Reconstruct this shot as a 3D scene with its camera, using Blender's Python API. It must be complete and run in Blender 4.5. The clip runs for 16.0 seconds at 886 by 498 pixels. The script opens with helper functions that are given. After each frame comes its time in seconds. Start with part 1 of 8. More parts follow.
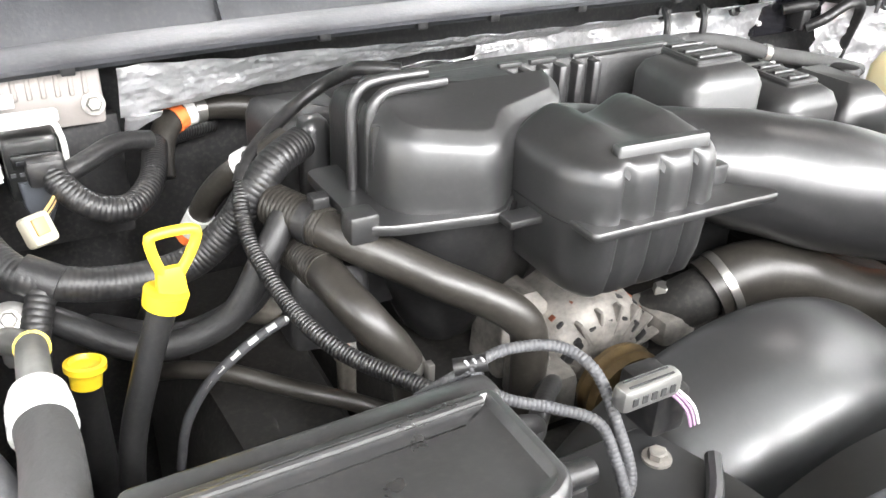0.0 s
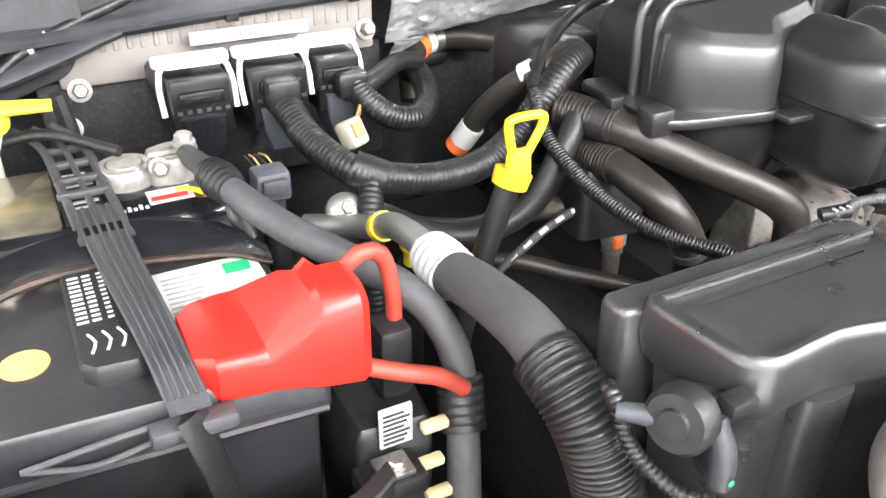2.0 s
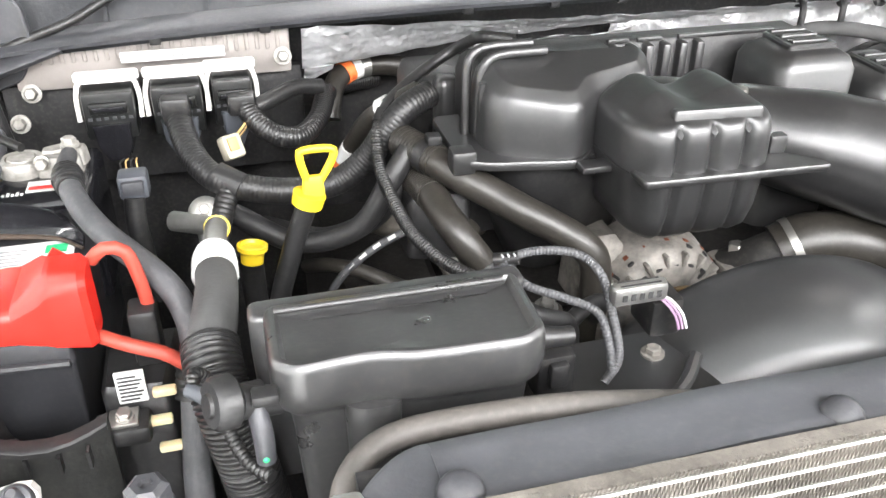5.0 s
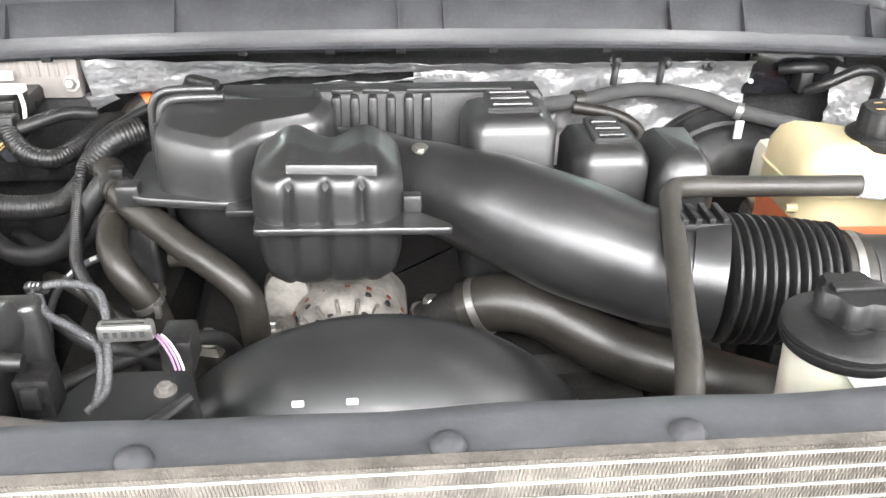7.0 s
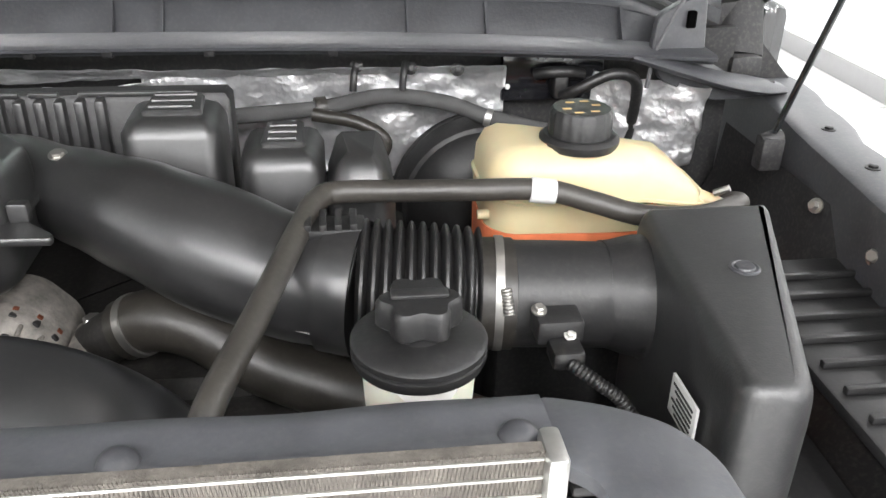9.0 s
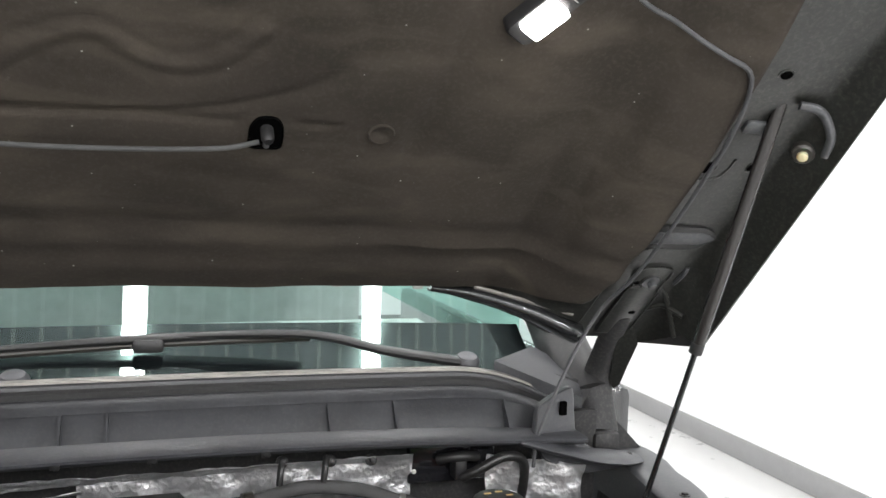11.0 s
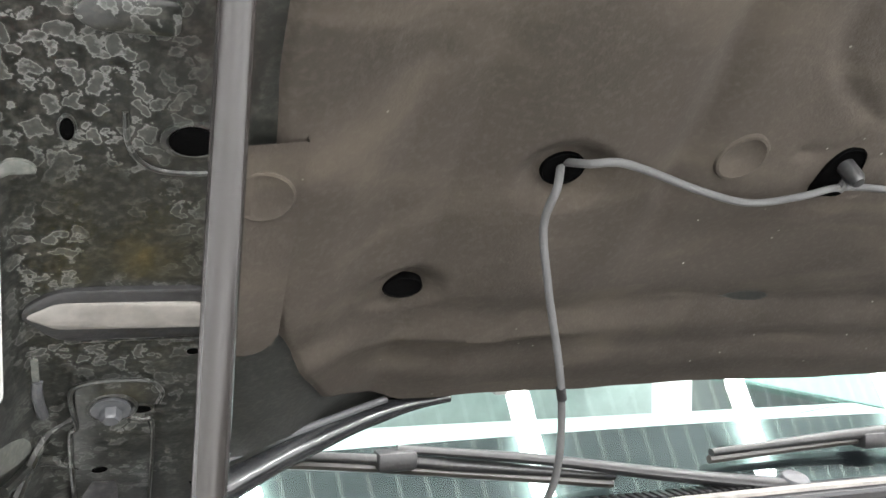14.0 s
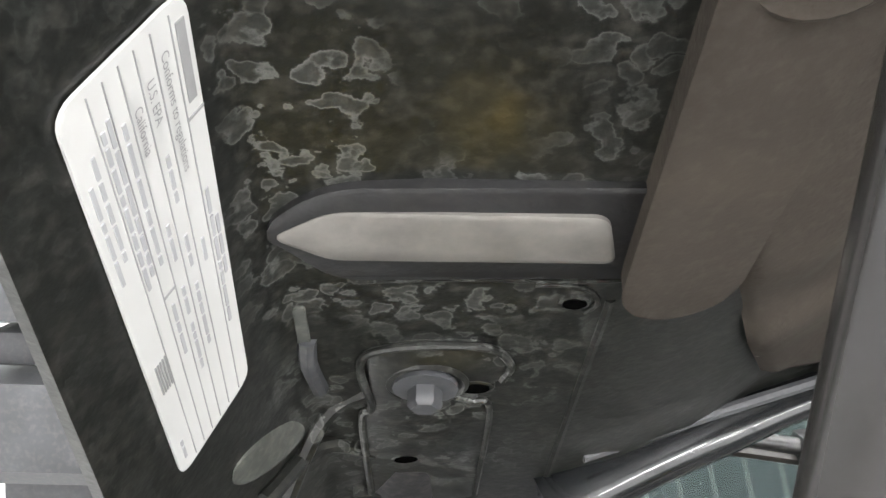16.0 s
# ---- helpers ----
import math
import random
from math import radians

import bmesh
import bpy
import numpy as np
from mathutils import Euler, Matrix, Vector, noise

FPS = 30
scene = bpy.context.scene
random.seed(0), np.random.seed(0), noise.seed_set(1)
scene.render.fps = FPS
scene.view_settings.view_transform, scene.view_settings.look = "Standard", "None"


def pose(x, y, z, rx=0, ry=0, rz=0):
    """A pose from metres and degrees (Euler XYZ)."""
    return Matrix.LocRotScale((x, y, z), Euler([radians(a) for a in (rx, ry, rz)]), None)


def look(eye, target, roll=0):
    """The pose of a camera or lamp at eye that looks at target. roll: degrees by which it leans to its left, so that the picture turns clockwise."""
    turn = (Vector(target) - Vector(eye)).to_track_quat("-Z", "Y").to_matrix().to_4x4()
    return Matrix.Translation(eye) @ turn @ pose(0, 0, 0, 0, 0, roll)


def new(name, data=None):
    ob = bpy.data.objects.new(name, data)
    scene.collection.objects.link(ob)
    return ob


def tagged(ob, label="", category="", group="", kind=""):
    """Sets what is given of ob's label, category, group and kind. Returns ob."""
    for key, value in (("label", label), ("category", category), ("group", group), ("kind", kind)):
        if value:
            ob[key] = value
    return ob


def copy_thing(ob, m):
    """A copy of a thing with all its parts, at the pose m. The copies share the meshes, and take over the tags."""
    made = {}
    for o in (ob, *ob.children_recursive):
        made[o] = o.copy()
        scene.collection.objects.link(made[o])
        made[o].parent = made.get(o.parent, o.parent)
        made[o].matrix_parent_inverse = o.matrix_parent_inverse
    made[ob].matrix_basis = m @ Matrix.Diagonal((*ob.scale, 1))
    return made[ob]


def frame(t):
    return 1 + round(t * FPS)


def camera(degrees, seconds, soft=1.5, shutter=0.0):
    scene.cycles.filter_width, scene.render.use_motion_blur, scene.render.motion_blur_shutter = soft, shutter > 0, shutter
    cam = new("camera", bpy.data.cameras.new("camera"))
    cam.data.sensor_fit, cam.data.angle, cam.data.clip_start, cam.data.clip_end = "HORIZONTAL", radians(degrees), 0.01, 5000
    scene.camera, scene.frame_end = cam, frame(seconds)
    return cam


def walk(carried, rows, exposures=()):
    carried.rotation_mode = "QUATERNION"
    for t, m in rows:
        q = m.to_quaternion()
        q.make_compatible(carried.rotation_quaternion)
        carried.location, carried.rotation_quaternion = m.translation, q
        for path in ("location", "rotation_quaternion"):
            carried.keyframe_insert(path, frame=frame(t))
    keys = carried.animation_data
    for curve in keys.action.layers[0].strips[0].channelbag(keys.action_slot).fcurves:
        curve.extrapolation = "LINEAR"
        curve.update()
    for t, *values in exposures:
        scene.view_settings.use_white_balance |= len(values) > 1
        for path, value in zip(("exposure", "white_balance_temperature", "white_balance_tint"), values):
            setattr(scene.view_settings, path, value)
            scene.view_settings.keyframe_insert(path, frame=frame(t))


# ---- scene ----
cam = camera(55.8, 16.0, soft=1.5)
PATH = [
    (0, (-0.509, 0.091, 1.523), (0.372, 1.597, 0.545), 2.2),
    (0.5, (-0.583, 0.136, 1.5), (0.321, 1.616, 0.504), 1.7),
    (1, (-0.652, 0.166, 1.488), (0.277, 1.626, 0.486), 1.7),
    (1.5, (-0.707, 0.147, 1.493), (0.225, 1.596, 0.477), 2.1),
    (2, (-0.745, 0.1, 1.493), (0.059, 1.623, 0.477), 0.6),
    (2.5, (-0.752, 0.046, 1.495), (-0.089, 1.633, 0.475), 0.0),
    (3, (-0.748, 0.001, 1.491), (-0.168, 1.621, 0.472), -0.2),
    (3.2, (-0.746, -0.019, 1.491), (-0.189, 1.61, 0.473), -0.2),
    (5.3, (-0.442, -0.101, 1.575), (-0.037, 1.563, 0.541), 0.3),
    (5.5, (-0.413, -0.112, 1.577), (-0.051, 1.572, 0.561), 0.0),
    (6, (-0.317, -0.159, 1.59), (-0.06, 1.558, 0.596), -0.5),
    (6.5, (-0.186, -0.192, 1.606), (0.01, 1.535, 0.617), -0.5),
    (7, (-0.044, -0.19, 1.608), (0.124, 1.539, 0.617), 1.0),
    (7.5, (0.119, -0.164, 1.588), (0.275, 1.565, 0.596), 1.2),
    (8, (0.242, -0.154, 1.564), (0.404, 1.576, 0.572), 1.2),
    (8.2, (0.275, -0.152, 1.56), (0.437, 1.581, 0.573), 1.1),
    (10.3, (0.223, -0.249, 1.635), (0.732, 1.615, 1.121), 2.1),
    (10.5, (0.205, -0.259, 1.649), (0.755, 1.626, 1.266), 2.1),
    (11, (0.128, -0.291, 1.68), (0.769, 1.596, 1.523), 1.8),
    (11.5, (0.037, -0.315, 1.692), (0.714, 1.567, 1.68), 1.4),
    (12, (-0.089, -0.325, 1.679), (0.606, 1.55, 1.707), 1.1),
    (12.5, (-0.261, -0.271, 1.637), (0.46, 1.594, 1.698), 0.9),
    (13, (-0.466, -0.169, 1.612), (0.266, 1.691, 1.686), 0.9),
    (13.5, (-0.679, -0.019, 1.61), (0.033, 1.847, 1.708), 1.0),
    (14, (-0.842, 0.174, 1.645), (-0.159, 2.054, 1.687), 0.9),
    (14.5, (-0.877, 0.35, 1.654), (-0.354, 2.277, 1.554), 2.5),
    (15, (-0.897, 0.447, 1.656), (-0.577, 2.409, 1.435), 2.2),
    (15.5, (-0.866, 0.47, 1.649), (-0.739, 2.451, 1.41), 1.8),
    (16, (-0.858, 0.492, 1.641), (-0.831, 2.475, 1.383), 1.8),
]
walk(cam, [(t, look(eye, target, roll)) for t, eye, target, roll in PATH],
     exposures=[(0.0, 0.85), (1.2, 0.82), (1.5, 0.82), (2.0, 0.54), (2.5, 0.24), (3.2, 0.28), (5.3, 0.56), (7.0, 0.54), (8.2, 0.30), (10.3, -1.1), (11.0, -1.02), (11.5, -0.38), (12.0, 0.05), (13.5, 0.32), (14.2, 0.06), (14.7, 0.24), (15.2, -0.14), (16.0, -0.25)])

# ---- light: white workshop with ceiling tubes ----
TUBES = [(-2.1, 52), (-0.98, 60), (0.10, 72), (1.18, 82), (2.3, 82)]
CEIL = 3.3
LAMP_COLOR = (1.0, 0.985, 0.99)
world = bpy.data.worlds.new("workshop_air")
world.use_nodes = True
world.node_tree.nodes["Background"].inputs[0].default_value = (0.9, 0.95, 1.0, 1)
world.node_tree.nodes["Background"].inputs[1].default_value = 0.05
scene.world = world
for tx, watts in TUBES:
    for ty in (-2.6, 1.4, 5.4):
        data = bpy.data.lights.new("tube_light", "AREA")
        data.shape, data.size, data.size_y = "RECTANGLE", 0.10, 2.6
        data.energy, data.color = watts * (1.7 if ty < 0 else 0.6), LAMP_COLOR
        lamp = new("tube_light", data)
        lamp.matrix_world = pose(tx, ty, CEIL - 0.33)

# ---- helpers of this scene ----
BASE = {}


def base_of(bm):
    xs = [v.co.x for v in bm.verts]
    ys = [v.co.y for v in bm.verts]
    zs = [v.co.z for v in bm.verts]
    return Vector(((min(xs) + max(xs)) / 2, (min(ys) + max(ys)) / 2, min(zs)))


def mesh_object(name, bm, material, smooth=40):
    origin = base_of(bm)
    bmesh.ops.translate(bm, verts=bm.verts, vec=-origin)
    bmesh.ops.recalc_face_normals(bm, faces=bm.faces)
    for face in bm.faces:
        face.smooth = True
    limit = radians(smooth)
    for edge in bm.edges:
        if len(edge.link_faces) == 2 and edge.calc_face_angle(0) > limit:
            edge.smooth = False
    data = bpy.data.meshes.new(name)
    bm.to_mesh(data)
    bm.free()
    data.materials.append(material)
    ob = new(name, data)
    ob.location = origin
    BASE[ob.name] = origin.copy()
    return ob


def thing(name, at, label, category, group="", kind=""):
    ob = new(name)
    ob.empty_display_size = 0.05
    ob.location = at
    BASE[ob.name] = Vector(at)
    return tagged(ob, label, category, group, kind)


def part(name, bm, material, parent, label="", smooth=40, kind=""):
    ob = mesh_object(name, bm, material, smooth)
    ob.parent = parent
    ob.location = BASE[ob.name] - BASE[parent.name]
    return tagged(ob, label, kind=kind)


def solid(name, bm, material, label, category, group="", kind="", smooth=40):
    return tagged(mesh_object(name, bm, material, smooth), label, category, group, kind)


def spline(points, step=0.006):
    """Catmull-Rom through the points."""
    pts = [Vector(p) for p in points]
    pts = [2 * pts[0] - pts[1], *pts, 2 * pts[-1] - pts[-2]]
    out = []
    for a, b, c, d in zip(pts, pts[1:], pts[2:], pts[3:]):
        n = max(2, int((c - b).length / step))
        for i in range(n):
            t = i / n
            out.append(0.5 * (2 * b + (c - a) * t + (2 * a - 5 * b + 4 * c - d) * t * t + (3 * b - a - 3 * c + d) * t ** 3))
    out.append(pts[-2])
    return out


def along(values, s):
    if not isinstance(values, (list, tuple)):
        return values
    k = s * (len(values) - 1)
    i = min(int(k), len(values) - 2)
    f = k - i
    f = f * f * (3 - 2 * f)
    return values[i] * (1 - f) + values[i + 1] * f


def tube(points, radius, sides=14, step=0.006, ridge=0.0, pitch=0.005, caps=True, flat=1.0, bm=None):
    """A pipe along a smooth line; ridge and pitch make corrugations; flat squeezes its height."""
    bm = bm or bmesh.new()
    if ridge:
        step = min(step, pitch / 8)
    line = spline(points, step)
    total = sum((b - a).length for a, b in zip(line, line[1:])) or 1
    up = Vector((0, 0, 1))
    rings, run = [], 0.0
    side = None
    for i, p in enumerate(line):
        if i:
            run += (p - line[i - 1]).length
        ahead = (line[min(i + 1, len(line) - 1)] - line[max(i - 1, 0)]).normalized()
        if side is None:
            side = ahead.cross(up)
            side = side.normalized() if side.length > 0.05 else Vector((1, 0, 0))
        else:
            side = (side - ahead * side.dot(ahead)).normalized()
        top = side.cross(ahead)
        r = along(radius, run / total)
        if ridge:
            phase = 0.5 + 0.5 * math.cos(2 * math.pi * run / pitch)
            r -= ridge * phase ** 2
        rings.append([bm.verts.new(p + side * (math.cos(a) * r) + top * (math.sin(a) * r * flat)) for a in (2 * math.pi * k / sides for k in range(sides))])
    for a, b in zip(rings, rings[1:]):
        for k in range(sides):
            bm.faces.new((a[k], a[(k + 1) % sides], b[(k + 1) % sides], b[k]))
    if caps:
        bm.faces.new(rings[0])
        bm.faces.new(rings[-1][::-1])
    return bm


def box(x0, y0, z0, x1, y1, z1, bevel=0.0, segments=2, m=None, bm=None):
    bm = bm or bmesh.new()
    made = bmesh.ops.create_cube(bm, size=1)["verts"]
    for v in made:
        v.co = Vector(((x0 + x1) / 2 + v.co.x * (x1 - x0), (y0 + y1) / 2 + v.co.y * (y1 - y0), (z0 + z1) / 2 + v.co.z * (z1 - z0)))
    if bevel:
        edges = list({e for v in made for e in v.link_edges})
        made = bmesh.ops.bevel(bm, geom=edges, offset=bevel, segments=segments, affect="EDGES", profile=0.5)["verts"]
        made = [v for v in bm.verts] if m is not None else made
    if m is not None:
        bmesh.ops.transform(bm, matrix=m, verts=made)
    return bm


def lathe(profile, at, axis=(0, 0, 1), sides=32, arc=(0.0, 2 * math.pi), wave=None, bm=None):
    """profile: (radius, height) pairs round an axis through at. wave(angle, height) scales the radius."""
    bm = bm or bmesh.new()
    turn = Vector(axis).to_track_quat("Z", "Y").to_matrix().to_4x4()
    m = Matrix.Translation(at) @ turn
    full = arc[1] - arc[0] > 6.28
    n = sides if full else sides + 1
    rings = []
    for r, h in profile:
        ring = []
        for k in range(n):
            a = arc[0] + (arc[1] - arc[0]) * k / sides
            s = r * (wave(a, h) if wave else 1.0)
            ring.append(bm.verts.new(m @ Vector((math.cos(a) * s, math.sin(a) * s, h))))
        rings.append(ring)
    for a, b in zip(rings, rings[1:]):
        for k in range(n if full else n - 1):
            j = (k + 1) % n
            bm.faces.new((a[k], a[j], b[j], b[k]))
    if full:
        for ring in (rings[0], rings[-1]):
            if len(set(tuple(v.co) for v in ring)) > 2:
                bm.faces.new(ring)
    return bm


def loft(rings, cap=True, bm=None):
    """Rings of equally many points, joined into a closed skin."""
    bm = bm or bmesh.new()
    made = [[bm.verts.new(p) for p in ring] for ring in rings]
    n = len(made[0])
    for a, b in zip(made, made[1:]):
        for k in range(n):
            bm.faces.new((a[k], a[(k + 1) % n], b[(k + 1) % n], b[k]))
    if cap:
        bm.faces.new(made[0][::-1])
        bm.faces.new(made[-1])
    return bm


def rounded(poly, r, seg=4):
    """A polygon in the plane with its corners rounded."""
    out = []
    n = len(poly)
    for i in range(n):
        p, a, b = Vector(poly[i]), Vector(poly[i - 1]), Vector(poly[(i + 1) % n])
        da, db = (a - p), (b - p)
        k = min(r, da.length * 0.45, db.length * 0.45)
        s, e = p + da.normalized() * k, p + db.normalized() * k
        for j in range(seg + 1):
            t = j / seg
            out.append((1 - t) ** 2 * s + 2 * t * (1 - t) * p + t * t * e)
    return out


def inset(poly, d, r=0.012):
    """The polygon drawn in by d: along its normals as far as its corners allow, then towards its middle."""
    pts = [Vector(q) for q in poly]
    n = len(pts)
    area = sum(pts[i - 1].x * pts[i].y - pts[i].x * pts[i - 1].y for i in range(n))
    sign = 1 if area > 0 else -1
    near = max(-0.02, min(d, 0.9 * r))
    out = []
    for i in range(n):
        t = pts[(i + 1) % n] - pts[i - 1]
        if t.length < 1e-9:
            t = pts[(i + 2) % n] - pts[i - 2]
        t.normalize()
        out.append(pts[i] + Vector((-t.y, t.x)) * (sign * near))
    rest = d - near
    if rest > 1e-9:
        c = sum(out, Vector((0, 0))) / n
        out = [c + (q - c) * max(0.02, 1 - rest / max((q - c).length, 1e-6)) for q in out]
    return out


def moulded(poly, levels, r=0.012, seg=4):
    """A moulded box: the rounded polygon at each level (z, inset) from the bottom up."""
    base = rounded(poly, r, seg)
    return loft([[Vector((p.x, p.y, z)) for p in inset(base, d, r)] for z, d in levels])


def bolt(at, axis=(0, 0, 1), r=0.007, h=0.006, washer=1.5, bm=None):
    bm = lathe([(0.0001, 0), (r * washer, 0), (r * washer, h * 0.3), (r * 1.05, h * 0.35)], at, axis, 16, bm=bm)
    return lathe([(r, h * 0.3), (r, h), (r * 0.8, h * 1.15), (0.0001, h * 1.15)], at, axis, 6, bm=bm)


# ---- materials ----
def material(name, color, rough=0.5, metal=0.0, vary=0.25, scale=18.0, bump=0.15, bump_scale=260.0, dust=0.0, coat=0.0, spec=0.5, **more):
    mat = bpy.data.materials.new(name)
    mat.use_nodes = True
    nt = mat.node_tree
    n, l = nt.nodes, nt.links
    bsdf = n["Principled BSDF"]
    co = n.new("ShaderNodeTexCoord")
    big = n.new("ShaderNodeTexNoise")
    big.inputs["Scale"].default_value, big.inputs["Detail"].default_value, big.inputs["Roughness"].default_value = scale, 5, 0.6
    fine = n.new("ShaderNodeTexNoise")
    fine.inputs["Scale"].default_value, fine.inputs["Detail"].default_value = bump_scale, 3
    geo = n.new("ShaderNodeNewGeometry")
    l.new(geo.outputs["Position"], big.inputs["Vector"])
    l.new(geo.outputs["Position"], fine.inputs["Vector"])
    ramp = n.new("ShaderNodeMapRange")
    ramp.inputs[1].default_value, ramp.inputs[2].default_value = 0.3, 0.7
    ramp.inputs[3].default_value, ramp.inputs[4].default_value = 1 - vary, 1 + vary
    l.new(big.outputs["Fac"], ramp.inputs[0])
    mul = n.new("ShaderNodeMix")
    mul.data_type, mul.blend_type = "RGBA", "MULTIPLY"
    mul.inputs["Factor"].default_value = 1.0
    mul.inputs["A"].default_value = (*color, 1)
    l.new(ramp.outputs[0], mul.inputs["B"])
    last = mul.outputs["Result"]
    if dust:
        spots = n.new("ShaderNodeTexNoise")
        spots.inputs["Scale"].default_value, spots.inputs["Detail"].default_value = 190, 6
        l.new(geo.outputs["Position"], spots.inputs["Vector"])
        k = n.new("ShaderNodeMapRange")
        k.inputs[1].default_value, k.inputs[2].default_value, k.inputs[3].default_value, k.inputs[4].default_value = 0.48, 0.8, 0.0, dust
        l.new(spots.outputs["Fac"], k.inputs[0])
        mix = n.new("ShaderNodeMix")
        mix.data_type = "RGBA"
        l.new(k.outputs[0], mix.inputs["Factor"])
        l.new(last, mix.inputs["A"])
        mix.inputs["B"].default_value = (0.30, 0.27, 0.23, 1)
        last = mix.outputs["Result"]
    l.new(last, bsdf.inputs["Base Color"])
    rr = n.new("ShaderNodeMapRange")
    rr.inputs[1].default_value, rr.inputs[2].default_value = 0.3, 0.7
    rr.inputs[3].default_value, rr.inputs[4].default_value = max(0.02, rough - 0.04), min(1, rough + 0.06)
    l.new(big.outputs["Fac"], rr.inputs[0])
    l.new(rr.outputs[0], bsdf.inputs["Roughness"])
    bsdf.inputs["Metallic"].default_value = metal
    bsdf.inputs["Coat Weight"].default_value = coat
    bsdf.inputs["Specular IOR Level"].default_value = spec
    if bump:
        b = n.new("ShaderNodeBump")
        b.inputs["Strength"].default_value, b.inputs["Distance"].default_value = bump, 0.001
        l.new(fine.outputs["Fac"], b.inputs["Height"])
        l.new(b.outputs[0], bsdf.inputs["Normal"])
    for key, value in more.items():
        bsdf.inputs[key.replace("_", " ")].default_value = value
    return mat


M_PLASTIC = material("black_moulded_plastic", (0.019, 0.019, 0.0195), 0.36, vary=0.15, dust=0.03, bump=0.06, spec=1.0)
M_SATIN = material("satin_black_plastic", (0.019, 0.019, 0.0195), 0.31, vary=0.2, scale=12, dust=0.03, bump=0.05, spec=0.8)
M_SHROUD = material("smooth_black_shroud_plastic", (0.018, 0.0185, 0.0195), 0.32, vary=0.1, dust=0.02, bump=0.03, spec=1.0)
M_MATT = material("matt_black_plastic", (0.013, 0.013, 0.0135), 0.45, dust=0.04, bump=0.25)
M_GREYPL = material("grey_black_trim_plastic", (0.040, 0.041, 0.046), 0.42, dust=0.06, bump=0.25)
M_COWL = material("grey_cowl_plastic", (0.028, 0.0295, 0.033), 0.46, dust=0.05, bump=0.3)
M_RUBBER = material("black_rubber_hose", (0.021, 0.019, 0.016), 0.38, vary=0.15, dust=0.05, bump=0.12)
M_LOOM = material("black_loom_plastic", (0.010, 0.010, 0.0105), 0.38, dust=0.08, bump=0.1)
M_TAPE = material("black_loom_tape", (0.011, 0.011, 0.0115), 0.42, dust=0.06, bump=0.3)
M_FOAM = material("dark_grey_foam_sleeve", (0.06, 0.06, 0.06), 0.85, bump=0.5)
M_ENGINE = material("grimy_dark_engine_metal", (0.020, 0.019, 0.018), 0.65, metal=0.3, dust=0.10, bump=0.4, bump_scale=120)
M_BAY = material("dark_bay_metal", (0.012, 0.012, 0.013), 0.6, dust=0.12, bump=0.3)
M_CAST = material("dull_cast_aluminium", (0.20, 0.188, 0.172), 0.55, metal=0.4, dust=0.45, vary=0.45, scale=55, bump=0.7, bump_scale=160)
M_ALU = material("bright_aluminium", (0.52, 0.52, 0.50), 0.37, metal=0.9, dust=0.12)
M_STEEL = material("zinc_plated_steel", (0.38, 0.37, 0.35), 0.36, metal=0.9, dust=0.15)
M_YELLOW = material("yellow_plastic", (0.80, 0.56, 0.025), 0.4, vary=0.08, bump=0.05)
M_RED = material("red_plastic_cover", (0.56, 0.020, 0.013), 0.33, vary=0.08, bump=0.05)
M_STRAP = material("worn_grey_rubber_strap", (0.042, 0.043, 0.047), 0.5, vary=0.15, scale=30, dust=0.06, bump=0.15)
M_PLUG = material("shiny_black_plug_plastic", (0.007, 0.0075, 0.0075), 0.3, vary=0.15, dust=0.03, bump=0.05, spec=0.35)
M_ECU = material("pale_pinkish_cast_case", (0.29, 0.265, 0.25), 0.5, metal=0.2, vary=0.12, scale=30, dust=0.2, bump=0.25, bump_scale=200)
M_REDWIRE = material("red_cable", (0.34, 0.045, 0.028), 0.5, vary=0.2)
M_CREAM = material("cream_translucent_plastic", (0.52, 0.445, 0.275), 0.4, vary=0.08, bump=0.1, Subsurface_Weight=0.25, Subsurface_Scale=0.02)
M_WHITE = material("white_plastic", (0.62, 0.61, 0.58), 0.45, vary=0.08)
M_LABEL = material("white_label_paper", (0.56, 0.56, 0.545), 0.5, vary=0.06, bump=0.02)
M_PALEPRINT = material("pale_grey_print", (0.36, 0.36, 0.37), 0.6, vary=0.1, bump=0)
M_PRINT = material("grey_print", (0.27, 0.27, 0.27), 0.6, vary=0.1, bump=0)
M_BARE = material("dull_bare_metal", (0.20, 0.19, 0.175), 0.5, metal=0.5, vary=0.3, scale=30, dust=0.2)
M_FENDER = material("dusty_grey_black_paint", (0.050, 0.052, 0.056), 0.4, dust=0.12, bump=0.1)
M_BATT = material("battery_case_plastic", (0.019, 0.0195, 0.022), 0.38, vary=0.15, dust=0.04, bump=0.08, spec=0.6)
# near-black without specular: the shade inside holes, put in as colour
M_HOLESHADE = material("painted_hole_shade", (0.002, 0.002, 0.002), 0.9, vary=0.05, bump=0, spec=0.0)
M_DULLCAST = material("dull_brown_cast_metal", (0.105, 0.096, 0.082), 0.45, metal=0.4, dust=0.2, vary=0.3, scale=40, bump=0.3)
M_INK = material("black_print", (0.03, 0.03, 0.03), 0.6, vary=0.05, bump=0)
M_ORANGE = material("orange_plastic", (0.80, 0.17, 0.04), 0.45, vary=0.1)
M_GREEN = material("green_print", (0.02, 0.35, 0.14), 0.5, vary=0.05, bump=0)
M_PAINT = material("black_body_paint", (0.012, 0.013, 0.014), 0.22, dust=0.05, coat=0.6, bump=0.03)
M_GLASSBLACK = material("glossy_black_plastic", (0.010, 0.010, 0.012), 0.12, bump=0.0, dust=0.02)
